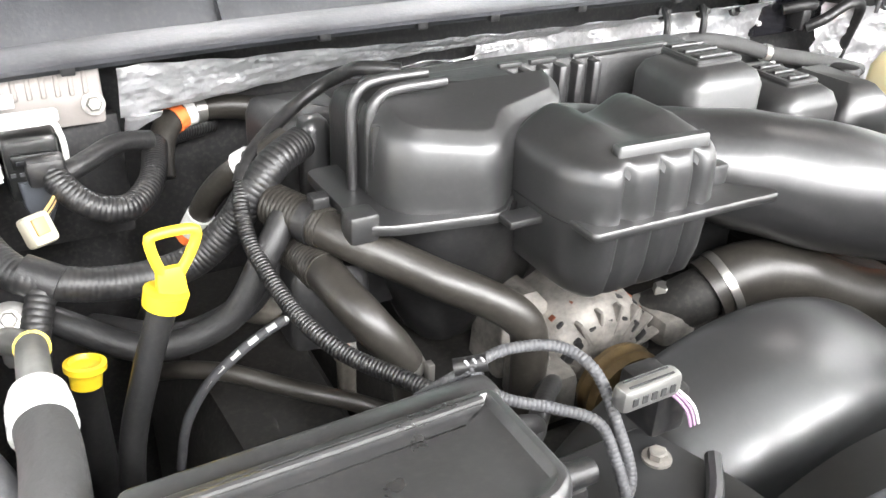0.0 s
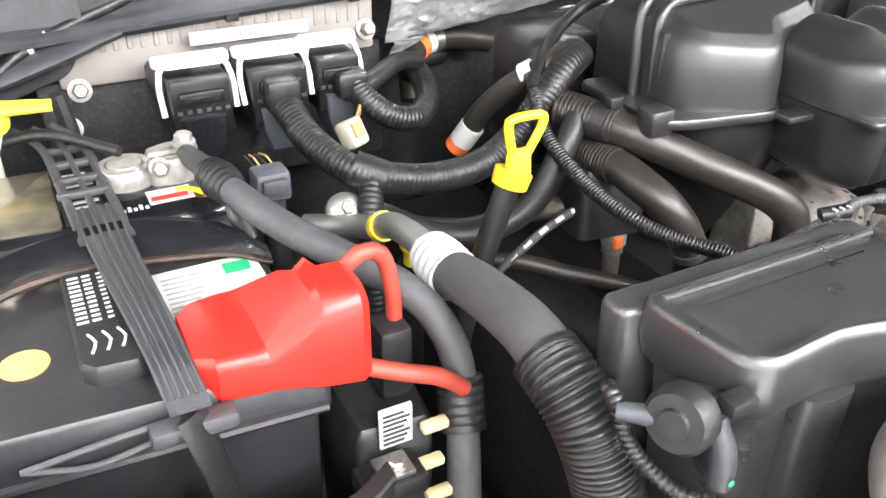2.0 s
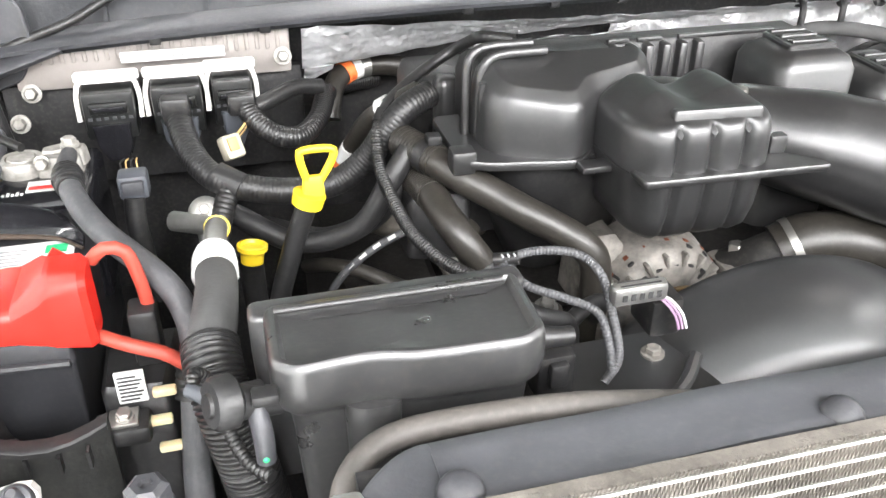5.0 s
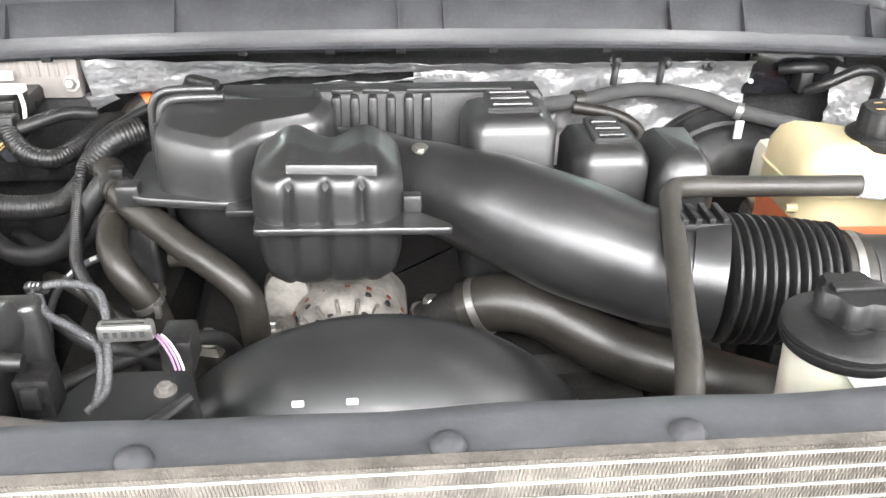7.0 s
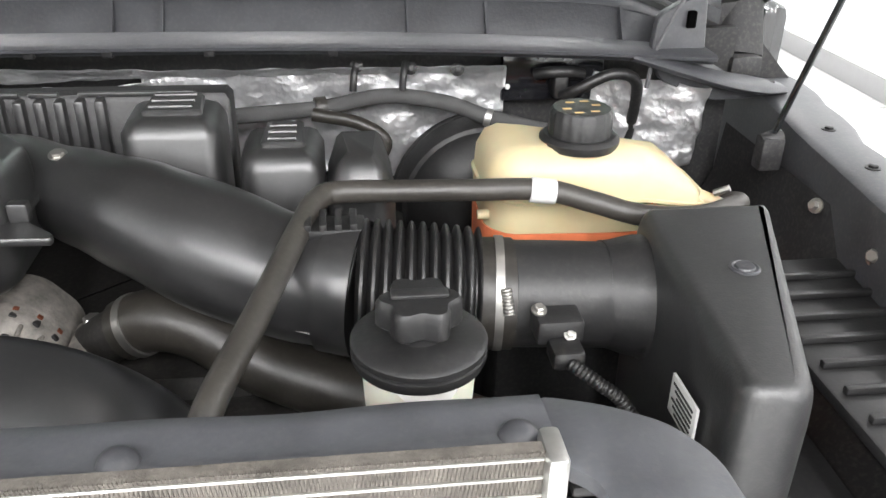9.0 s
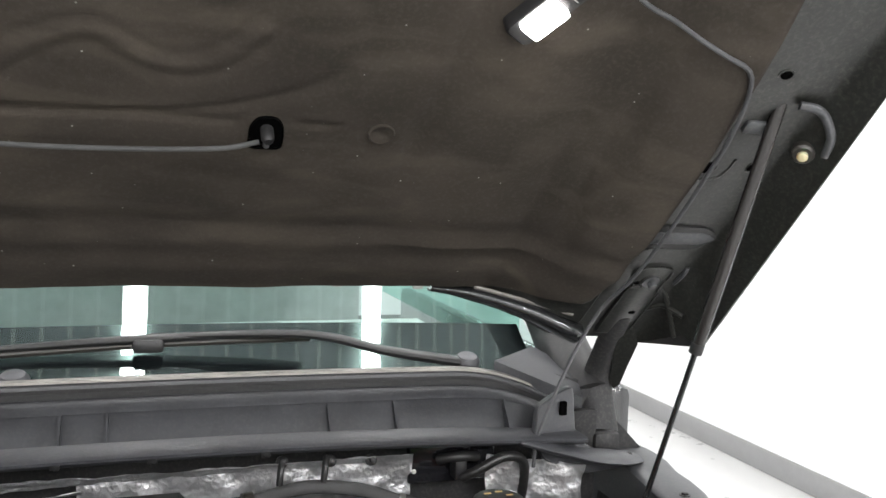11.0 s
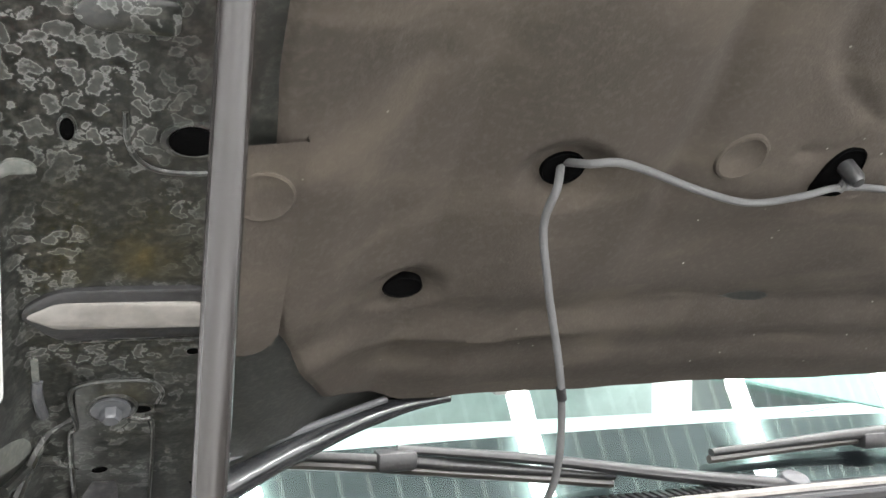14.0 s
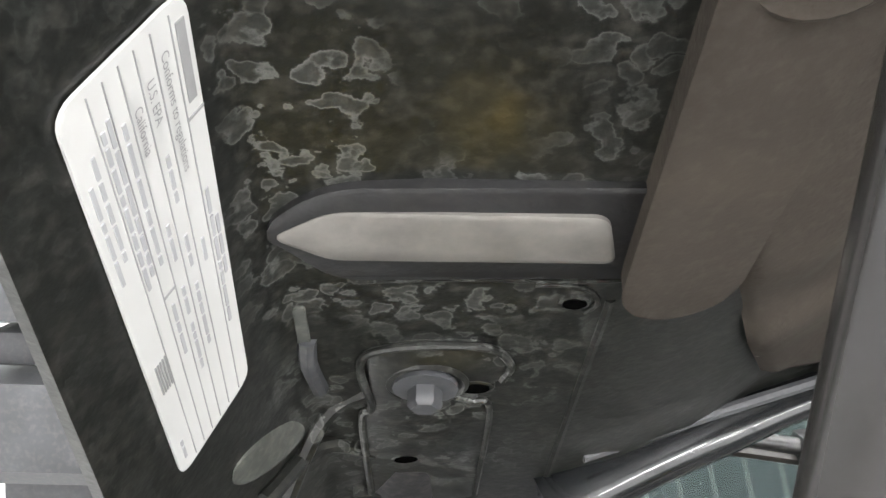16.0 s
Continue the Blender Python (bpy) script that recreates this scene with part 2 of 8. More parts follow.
M_STRUT = material("dark_satin_strut_paint", (0.022, 0.0200, 0.0190), 0.2, vary=0.04, bump=0.01, spec=0.45)
M_COPPER = material("dark_copper_winding", (0.16, 0.05, 0.025), 0.5, metal=0.4)
M_RUSTY = material("brown_rusted_pulley_steel", (0.13, 0.085, 0.035), 0.55, metal=0.4, vary=0.35, scale=60, bump=0.4)
M_STRIP = material("grey_cover_strip_plastic", (0.066, 0.068, 0.075), 0.45, dust=0.06, bump=0.2)
M_TRAYWALL = material("dusty_black_tray_plastic", (0.0115, 0.012, 0.0112), 0.55, vary=0.3, scale=22, dust=0.05, bump=0.35)
M_FILTERBOX = material("grained_black_box_plastic", (0.021, 0.0212, 0.022), 0.42, vary=0.2, scale=16, dust=0.05, bump=0.2, bump_scale=500, spec=0.7)
M_AGEDPLUG = material("aged_cream_plug_plastic", (0.40, 0.37, 0.29), 0.5, vary=0.2, scale=80, dust=0.2, bump=0.1)
M_PIPE = material("grey_brown_pipe_sleeve", (0.075, 0.068, 0.062), 0.6, dust=0.12, bump=0.2)
M_BLUEGREY = material("dull_blue_grey_plastic", (0.06, 0.065, 0.075), 0.45, vary=0.1)
M_TAN = material("tan_wire", (0.45, 0.30, 0.12), 0.5, vary=0.1)
M_BLUE = material("blue_plastic", (0.02, 0.06, 0.22), 0.4, vary=0.1)
M_BOX = material("grey_black_moulded_plastic", (0.030, 0.030, 0.0305), 0.30, vary=0.25, scale=14, dust=0.06, bump=0.1, spec=1.0)
M_PURPLE = material("purple_wire", (0.28, 0.17, 0.27), 0.5, vary=0.1)
M_SPOT = material("pale_orange_label", (0.72, 0.36, 0.13), 0.5, vary=0.1)
M_BRONZE = material("brown_tinted_film", (0.20, 0.18, 0.135), 0.2, metal=0.5, vary=0.4, scale=30, bump=0.05)
M_CHROMEBROWN = material("tarnished_bright_plate", (0.42, 0.38, 0.32), 0.2, metal=0.9, vary=0.4, scale=60)
M_RUSTFOLD = material("brown_stained_edge", (0.035, 0.022, 0.015), 0.45, vary=0.5, scale=60)
M_LEAD = material("corroded_lead", (0.30, 0.29, 0.27), 0.55, metal=0.4, dust=0.4, vary=0.35, scale=90, bump=0.7, bump_scale=180)
M_SLEEVE = material("grey_black_cable_sleeve", (0.055, 0.056, 0.06), 0.6, dust=0.1, bump=0.4)
M_YELLOWCAP = material("pale_yellow_plastic", (0.80, 0.60, 0.05), 0.4, vary=0.06, bump=0.05)
M_COOLANT = material("coolant_stained_plastic", (0.72, 0.20, 0.09), 0.4, vary=0.2, scale=20)
M_RUBBERBROWN = material("weathered_brown_rubber", (0.036, 0.033, 0.029), 0.42, dust=0.06, bump=0.12)
M_CREAMPALE = material("pale_fluid_plastic", (0.80, 0.79, 0.66), 0.4, vary=0.08, Subsurface_Weight=0.25, Subsurface_Scale=0.02)
M_WALL = material("white_wall_paint", (0.84, 0.85, 0.85), 0.6, vary=0.02, scale=2, bump=0.05)
M_CEIL = material("pale_grey_ceiling_panel", (0.42, 0.44, 0.45), 0.5, vary=0.05, scale=1.5, bump=0.05)
M_SEAM = material("white_seam_paint", (0.88, 0.88, 0.88), 0.5, vary=0.02, bump=0.0)
M_FLOOR = material("light_grey_epoxy_floor", (0.62, 0.62, 0.61), 0.3, vary=0.05, scale=3, bump=0.03)
M_BASEBOARD = material("grey_baseboard", (0.28, 0.28, 0.28), 0.5, vary=0.05)
M_FIN = material("radiator_fin_metal", (0.135, 0.123, 0.108), 0.6, metal=0.3, dust=0.25, vary=0.4, scale=35, bump=0.8, bump_scale=500)



def foil_material():
    mat = material("crinkled_aluminium_foil", (0.80, 0.80, 0.81), 0.42, metal=0.7, vary=0.2, bump=0)
    nt = mat.node_tree
    v = nt.nodes.new("ShaderNodeTexVoronoi")
    v.inputs["Scale"].default_value = 115
    w = nt.nodes.new("ShaderNodeTexNoise")
    w.inputs["Scale"].default_value, w.inputs["Detail"].default_value, w.inputs["Distortion"].default_value = 75, 6, 1.5
    g = nt.nodes.new("ShaderNodeNewGeometry")
    add = nt.nodes.new("ShaderNodeMath")
    b = nt.nodes.new("ShaderNodeBump")
    b.inputs["Strength"].default_value, b.inputs["Distance"].default_value = 0.42, 0.004
    nt.links.new(g.outputs["Position"], v.inputs["Vector"])
    nt.links.new(g.outputs["Position"], w.inputs["Vector"])
    nt.links.new(v.outputs["Distance"], add.inputs[0])
    nt.links.new(w.outputs["Fac"], add.inputs[1])
    nt.links.new(add.outputs[0], b.inputs["Height"])
    nt.links.new(b.outputs[0], nt.nodes["Principled BSDF"].inputs["Normal"])
    return mat


def stained_metal():
    """Dark painted metal with pale dried water rings."""
    mat = material("dusty_dark_hood_metal", (0.0094, 0.0102, 0.0088), 0.33, vary=0.25, scale=60, dust=0.10, bump=0.2)
    nt = mat.node_tree
    n, l = nt.nodes, nt.links
    g = n.new("ShaderNodeNewGeometry")
    warp = n.new("ShaderNodeTexNoise")
    warp.inputs["Scale"].default_value, warp.inputs["Detail"].default_value = 75, 6
    l.new(g.outputs["Position"], warp.inputs["Vector"])
    add = n.new("ShaderNodeVectorMath")
    add.operation = "MULTIPLY_ADD"
    add.inputs[1].default_value = (0.03, 0.03, 0.03)
    l.new(warp.outputs["Color"], add.inputs[0])
    l.new(g.outputs["Position"], add.inputs[2])
    cell = n.new("ShaderNodeTexVoronoi")
    cell.inputs["Scale"].default_value = 82
    l.new(add.outputs[0], cell.inputs["Vector"])
    ring = n.new("ShaderNodeMapRange")
    ring.inputs[1].default_value, ring.inputs[2].default_value, ring.inputs[3].default_value = 0.30, 0.42, 0.22
    l.new(cell.outputs["Distance"], ring.inputs[0])
    inner = n.new("ShaderNodeMapRange")
    inner.inputs[1].default_value, inner.inputs[2].default_value, inner.inputs[3].default_value, inner.inputs[4].default_value = 0.42, 0.47, 1.0, 0.0
    l.new(cell.outputs["Distance"], inner.inputs[0])
    where = n.new("ShaderNodeTexNoise")
    where.inputs["Scale"].default_value, where.inputs["Detail"].default_value = 17, 3
    l.new(g.outputs["Position"], where.inputs["Vector"])
    mask = n.new("ShaderNodeMapRange")
    mask.inputs[1].default_value, mask.inputs[2].default_value, mask.inputs[3].default_value, mask.inputs[4].default_value = 0.36, 0.52, 0.0, 0.30
    l.new(where.outputs["Fac"], mask.inputs[0])
    m1 = n.new("ShaderNodeMath")
    m1.operation = "MULTIPLY"
    l.new(ring.outputs[0], m1.inputs[0])
    l.new(inner.outputs[0], m1.inputs[1])
    m2 = n.new("ShaderNodeMath")
    m2.operation = "MULTIPLY"
    l.new(m1.outputs[0], m2.inputs[0])
    l.new(mask.outputs[0], m2.inputs[1])
    split = n.new("ShaderNodeSeparateXYZ")
    l.new(g.outputs["Position"], split.inputs[0])
    side = n.new("ShaderNodeMapRange")
    side.inputs[1].default_value, side.inputs[2].default_value, side.inputs[3].default_value, side.inputs[4].default_value = -0.78, -0.84, 0.12, 1.0
    l.new(split.outputs[0], side.inputs[0])
    edge = n.new("ShaderNodeMapRange")
    edge.inputs[1].default_value, edge.inputs[2].default_value, edge.inputs[3].default_value, edge.inputs[4].default_value = -0.905, -0.925, 1.0, 0.15
    l.new(split.outputs[0], edge.inputs[0])
    m3 = n.new("ShaderNodeMath")
    m3.operation = "MULTIPLY"
    l.new(m2.outputs[0], m3.inputs[0])
    l.new(side.outputs[0], m3.inputs[1])
    m4 = n.new("ShaderNodeMath")
    m4.operation = "MULTIPLY"
    l.new(m3.outputs[0], m4.inputs[0])
    l.new(edge.outputs[0], m4.inputs[1])
    m2 = m4
    bsdf = n["Principled BSDF"]
    before = bsdf.inputs["Base Color"].links[0].from_socket
    mix = n.new("ShaderNodeMix")
    mix.data_type = "RGBA"
    l.new(m2.outputs[0], mix.inputs["Factor"])
    l.new(before, mix.inputs["A"])
    mix.inputs["B"].default_value = (0.30, 0.31, 0.29, 1)
    far = n.new("ShaderNodeVectorMath")
    far.operation = "DISTANCE"
    far.inputs[1].default_value = (-0.825, 0.728, 1.647)
    l.new(add.outputs[0], far.inputs[0])
    spot = n.new("ShaderNodeMapRange")
    spot.interpolation_type = "SMOOTHSTEP"
    spot.inputs[1].default_value, spot.inputs[2].default_value, spot.inputs[3].default_value, spot.inputs[4].default_value = 0.008, 0.030, 0.55, 0.0
    l.new(far.outputs["Value"], spot.inputs[0])
    oil = n.new("ShaderNodeMix")
    oil.data_type = "RGBA"
    l.new(spot.outputs[0], oil.inputs["Factor"])
    l.new(mix.outputs["Result"], oil.inputs["A"])
    oil.inputs["B"].default_value = (0.075, 0.055, 0.012, 1)
    l.new(oil.outputs["Result"], bsdf.inputs["Base Color"])
    return mat


def felt_material():
    """Dark felt with sparse pale lint."""
    mat = material("dark_felt_insulation", (0.0335, 0.0280, 0.0228), 0.95, vary=0.30, scale=5, bump=0.35, bump_scale=420, spec=0.2, dust=0.05)
    nt = mat.node_tree
    n, l = nt.nodes, nt.links
    g = n.new("ShaderNodeNewGeometry")
    cell = n.new("ShaderNodeTexVoronoi")
    cell.inputs["Scale"].default_value = 60
    l.new(g.outputs["Position"], cell.inputs["Vector"])
    spot = n.new("ShaderNodeMapRange")
    spot.inputs[1].default_value, spot.inputs[2].default_value, spot.inputs[3].default_value, spot.inputs[4].default_value = 0.04, 0.09, 1.0, 0.0
    l.new(cell.outputs["Distance"], spot.inputs[0])
    few = n.new("ShaderNodeSeparateColor")
    l.new(cell.outputs["Color"], few.inputs[0])
    pick = n.new("ShaderNodeMapRange")
    pick.inputs[1].default_value, pick.inputs[2].default_value, pick.inputs[3].default_value, pick.inputs[4].default_value = 0.80, 1.0, 0.0, 0.8
    l.new(few.outputs[0], pick.inputs[0])
    m = n.new("ShaderNodeMath")
    m.operation = "MULTIPLY"
    l.new(spot.outputs[0], m.inputs[0])
    l.new(pick.outputs[0], m.inputs[1])
    bsdf = n["Principled BSDF"]
    before = bsdf.inputs["Base Color"].links[0].from_socket
    mix = n.new("ShaderNodeMix")
    mix.data_type = "RGBA"
    l.new(m.outputs[0], mix.inputs["Factor"])
    l.new(before, mix.inputs["A"])
    mix.inputs["B"].default_value = (0.45, 0.44, 0.42, 1)
    stretch = n.new("ShaderNodeMapping")
    stretch.inputs["Scale"].default_value = (0.55, 1.6, 1.6)
    l.new(g.outputs["Position"], stretch.inputs["Vector"])
    wipe = n.new("ShaderNodeTexNoise")
    wipe.inputs["Scale"].default_value, wipe.inputs["Detail"].default_value, wipe.inputs["Distortion"].default_value = 9, 4, 0.8
    l.new(stretch.outputs[0], wipe.inputs["Vector"])
    haze = n.new("ShaderNodeMapRange")
    haze.inputs[1].default_value, haze.inputs[2].default_value, haze.inputs[3].default_value, haze.inputs[4].default_value = 0.50, 0.78, 0.0, 0.5
    l.new(wipe.outputs["Fac"], haze.inputs[0])
    dusty = n.new("ShaderNodeMix")
    dusty.data_type = "RGBA"
    l.new(haze.outputs[0], dusty.inputs["Factor"])
    l.new(mix.outputs["Result"], dusty.inputs["A"])
    dusty.inputs["B"].default_value = (0.087, 0.073, 0.056, 1)
    l.new(dusty.outputs["Result"], bsdf.inputs["Base Color"])
    return mat


def glass_material():
    mat = bpy.data.materials.new("tinted_windscreen_glass")
    mat.use_nodes = True
    nt = mat.node_tree
    nt.nodes.clear()
    out = nt.nodes.new("ShaderNodeOutputMaterial")
    clear = nt.nodes.new("ShaderNodeBsdfTransparent")
    clear.inputs[0].default_value = (0.70, 0.86, 0.82, 1)
    gloss = nt.nodes.new("ShaderNodeBsdfGlossy")
    gloss.inputs["Color"].default_value = (0.84, 0.98, 0.955, 1)
    gloss.inputs["Roughness"].default_value = 0.004
    mix = nt.nodes.new("ShaderNodeMixShader")
    mix.inputs[0].default_value = 0.075
    nt.links.new(clear.outputs[0], mix.inputs[1])
    nt.links.new(gloss.outputs[0], mix.inputs[2])
    nt.links.new(mix.outputs[0], out.inputs[0])
    return mat


def glow_material(name, color, strength):
    mat = bpy.data.materials.new(name)
    mat.use_nodes = True
    bsdf = mat.node_tree.nodes["Principled BSDF"]
    bsdf.inputs["Base Color"].default_value = (*color, 1)
    bsdf.inputs["Emission Color"].default_value = (*color, 1)
    bsdf.inputs["Emission Strength"].default_value = strength
    return mat


M_FOIL = foil_material()
M_HOODIN = stained_metal()
M_FELT = felt_material()
M_DUSTED = material("pale_dust_on_dark_metal", (0.060, 0.064, 0.057), 0.7, vary=0.3, scale=60, dust=0.2, bump=0.2)
M_DASH = material("pale_grey_dashboard", (0.55, 0.57, 0.56), 0.7, vary=0.1)
M_GLASS = glass_material()
M_TUBE = glow_material("lit_tube_diffuser", (1.0, 0.985, 0.98), 30.0)
M_BULB = glow_material("lit_lamp_lens", (1.0, 0.95, 0.93), 60.0)

# ---- the workshop ----
solid("floor", box(-3.6, -5, -0.1, 3.6, 9, 0), M_FLOOR, "light grey epoxy workshop floor", "floor", kind="structure")
for nm, b in (("wall_east", (3.6, -5, 0, 3.8, 9, CEIL)), ("wall_west", (-3.8, -5, 0, -3.6, 9, CEIL)), ("wall_north", (-3.8, 9, 0, 3.8, 9.2, CEIL)), ("wall_south", (-3.8, -5.2, 0, 3.8, -5, CEIL))):
    solid(nm, box(*b), M_WALL, "plain white painted workshop wall", "wall", kind="structure")
for nm, b in (("baseboard", (3.585, -5, 0, 3.6, 9, 0.14)), ("baseboard", (-3.6, -5, 0, -3.585, 9, 0.14)), ("baseboard", (-3.58, 8.985, 0, 3.58, 9, 0.14))):
    solid(nm, box(*b, bevel=0.004), M_BASEBOARD, "grey baseboard along the white wall", "baseboard", kind="structure")
bm = bmesh.new()
box(-3.8, -5.2, CEIL, 3.8, 9.2, CEIL + 0.09, bm=bm)
solid("ceiling", bm, M_CEIL, "pale grey metal panel ceiling with white seams", "ceiling", kind="structure")
bm = bmesh.new()
k = -3.78
while k < 3.78:
    box(k - 0.009, -5.0, CEIL - 0.012, k + 0.009, 9.0, CEIL - 0.0005, bm=bm)
    k += 0.12
solid("trim", bm, M_SEAM, "white seams between the ceiling panels", "trim", kind="structure")
first = None
for tx, watts in TUBES:
    for ty in (-2.6, 1.4, 5.4):
        if first is None:
            first = thing("ceiling_light", (tx, ty, CEIL - 0.32), "long white ceiling strip light, switched on", "ceiling light", "strip lights")
            part("housing", box(tx - 0.02, ty - 1.35, CEIL - 0.262, tx + 0.02, ty + 1.35, CEIL - 0.235, bevel=0.006), M_WHITE, first)
            for q in (-1.1, 1.1):
                part("hanger", tube([(tx, ty + q, CEIL - 0.24), (tx, ty + q, CEIL - 0.1), (tx, ty + q, CEIL)], 0.004, 6), M_STEEL, first)
            part("diffuser", box(tx - 0.03, ty - 1.3, CEIL - 0.32, tx + 0.03, ty + 1.3, CEIL - 0.264, bevel=0.012), M_TUBE, first, "glowing diffuser")
        else:
            copy_thing(first, pose(tx, ty, CEIL - 0.32))

# ---- truck body ----
truck = thing("pickup_truck", (0, 1.5, 0), "black pickup truck with its hood raised", "truck")


def wing_edges(y, s):
    """Inner and outer edge of the wing's flat top."""
    pts = [(-0.05, 0.70, 0.76), (0.2, 0.775, 0.835), (0.45, 0.822, 0.888), (0.57, 0.837, 0.917), (0.67, 0.849, 0.930), (0.75, 0.858, 0.940), (0.81, 0.866, 0.955), (0.96, 0.893, 0.985), (1.1, 0.90, 0.99)]
    for (ya, ia, oa), (yb, ib, ob) in zip(pts, pts[1:]):
        if y <= yb:
            f = (y - ya) / (yb - ya)
            i, o = ia + (ib - ia) * f, oa + (ob - oa) * f
            return (i, o) if s > 0 else (max(i, 0.850), max(o, 0.925))
    return 0.90, 0.99


def fender(s):
    """The wing beside the bay: inner wall, flat top, outer skin."""
    rings = []
    for j in range(24):
        y = -0.05 + 1.15 * j / 23
        i, o = wing_edges(y, s)
        o += 0.004 * math.sin(y * 40)
        prof = [(i, 0.80), (i, 1.186), (i + 0.003, 1.200), (i + 0.011, 1.206), (o - 0.012, 1.206), (o - 0.003, 1.201), (o, 1.188), (o, 0.55), (o - 0.02, 0.55), (o - 0.02, 1.17), (i + 0.015, 1.17), (i + 0.015, 0.80)]
        rings.append([Vector((s * x, y, z)) for x, z in prof])
    return loft(rings)


for s in (1, -1):
    part("fender", fender(s), M_FENDER, truck, "dark painted fender and inner rail")
    part("door_skin", box(min(s * 0.95, s * 1.0), 1.1, 0.45, max(s * 0.95, s * 1.0), 2.6, 1.30, bevel=0.02), M_PAINT, truck)
    pane = part("side_window", box(min(s * 0.86, s * 0.865), 1.35, 1.3, max(s * 0.86, s * 0.865), 2.5, 1.88), M_GLASS, truck)
    pane.visible_shadow = False
    part("pillar", tube([(s * 0.86, 1.04, 1.30), (s * 0.83, 1.3, 1.55), (s * 0.76, 1.72, 1.90)], [0.05, 0.042, 0.04], 12, step=0.05), M_MATT, truck)
    if s > 0:
        continue
    mirror = part("mirror", moulded([(s * 1.03, 1.28), (s * 1.34, 1.28), (s * 1.32, 1.42), (s * 1.05, 1.42)], [(1.450, 0.02), (1.456, 0), (1.50, 0.004), (1.525, 0.02), (1.538, 0.05)], 0.03, 6), M_FENDER, truck, "grey towing mirror housing")
    part("lower_housing", moulded([(s * 1.03, 1.27), (s * 1.34, 1.27), (s * 1.32, 1.42), (s * 1.04, 1.42)], [(1.29, 0.02), (1.31, 0), (1.385, 0), (1.395, 0.008)], 0.02, 5), M_FENDER, mirror)
    part("mirror_arm", box(min(s * 0.96, s * 1.30), 1.31, 1.402, max(s * 0.96, s * 1.30), 1.37, 1.440, bevel=0.010), M_SLEEVE, mirror, "pale grey mirror arm")
    part("mirror_arm", box(min(s * 0.96, s * 1.30), 1.33, 1.24, max(s * 0.96, s * 1.30), 1.39, 1.285, bevel=0.010), M_SLEEVE, mirror)
part("roof", box(-0.8, 1.68, 1.88, 0.8, 2.7, 1.95, bevel=0.03), M_PAINT, truck)
part("cab_rear", box(-0.8, 2.6, 0.6, 0.8, 2.66, 1.9), M_DASH, truck)
part("dashboard", moulded([(-0.8, 1.12), (0.8, 1.12), (0.8, 1.75), (-0.8, 1.75)], [(0.9, 0), (1.28, 0), (1.34, 0.06)], 0.05), M_DASH, truck, "grey dashboard top")
for s in (1, -1):
    for wy in (0.55, 3.2):
        wheel = part("wheel", lathe([(0.20, -0.12), (0.36, -0.12), (0.395, -0.09), (0.40, 0.0), (0.395, 0.09), (0.36, 0.12), (0.20, 0.12)], (s * 0.86, wy, 0.40), (1, 0, 0), 40), M_RUBBER, truck, "black tyre standing on the floor")
        part("rim", lathe([(0.0001, -0.05), (0.19, -0.05), (0.205, -0.11), (0.205, 0.11), (0.19, 0.05), (0.0001, 0.05)], (s * 0.86, wy, 0.40), (1, 0, 0), 32), M_ALU, wheel)
part("chassis", box(-0.5, 0.2, 0.42, 0.5, 4.6, 0.56, bevel=0.02), M_BAY, truck)
part("cab_floor", box(-0.85, 1.05, 0.5, 0.85, 2.6, 0.56), M_MATT, truck)


def windscreen():
    n, m = 64, 28
    rows = []
    bm = bmesh.new()
    for j in range(m + 1):
        t = j / m
        row = []
        for i in range(n + 1):
            x = (-1 + 2 * i / n) * (0.83 - 0.09 * t)
            curve = 0.10 * (x / 0.83) ** 2
            row.append(bm.verts.new((x, 1.015 + curve + 0.74 * t, 1.362 - 0.035 * (x / 0.83) ** 2 + 0.55 * t)))
        rows.append(row)
    for a, b in zip(rows, rows[1:]):
        for i in range(n):
            bm.faces.new((a[i], a[i + 1], b[i + 1], b[i]))
    return bm


glass = part("windscreen", windscreen(), M_GLASS, truck, "green-tinted windscreen with reflections")
glass.visible_shadow = False
rings = []
for i in range(41):
    x = -0.80 + 1.6 * i / 40
    c, d = 0.10 * (x / 0.83) ** 2, 0.035 * (x / 0.83) ** 2
    rings.append([Vector((x, 1.022 + c, 1.360 - d)), Vector((x, 1.022 + c + 0.105, 1.360 - d + 0.078)), Vector((x, 1.026 + c + 0.105, 1.357 - d + 0.078)), Vector((x, 1.026 + c, 1.357 - d))])
part("frit_band", loft(rings), M_GLASSBLACK, truck, "black ceramic band at the foot of the glass")


# ---- cowl panel ----
def cowl_y(x):
    return 0.0 + 0.05 * max(0.0, abs(x) - 0.45) ** 2


def cowl_z(x):
    return -0.020 * (abs(x) / 0.7) ** 2.4


def cowl_strip(profile, x0=-0.775, x1=0.775, n=64):
    rings = []
    for i in range(n + 1):
        x = x0 + (x1 - x0) * i / n
        drop = max(0.0, min(1.0, (abs(x) - 0.58) / 0.2))
        drop = 0.055 * drop * drop
        rings.append([Vector((x, y + cowl_y(x), z + cowl_z(x) * (1 - 0.5 * (z > 1.34)) - drop * max(0.0, min(1.0, (z - 1.31) / 0.05)))) for y, z in profile])
    return loft(rings)


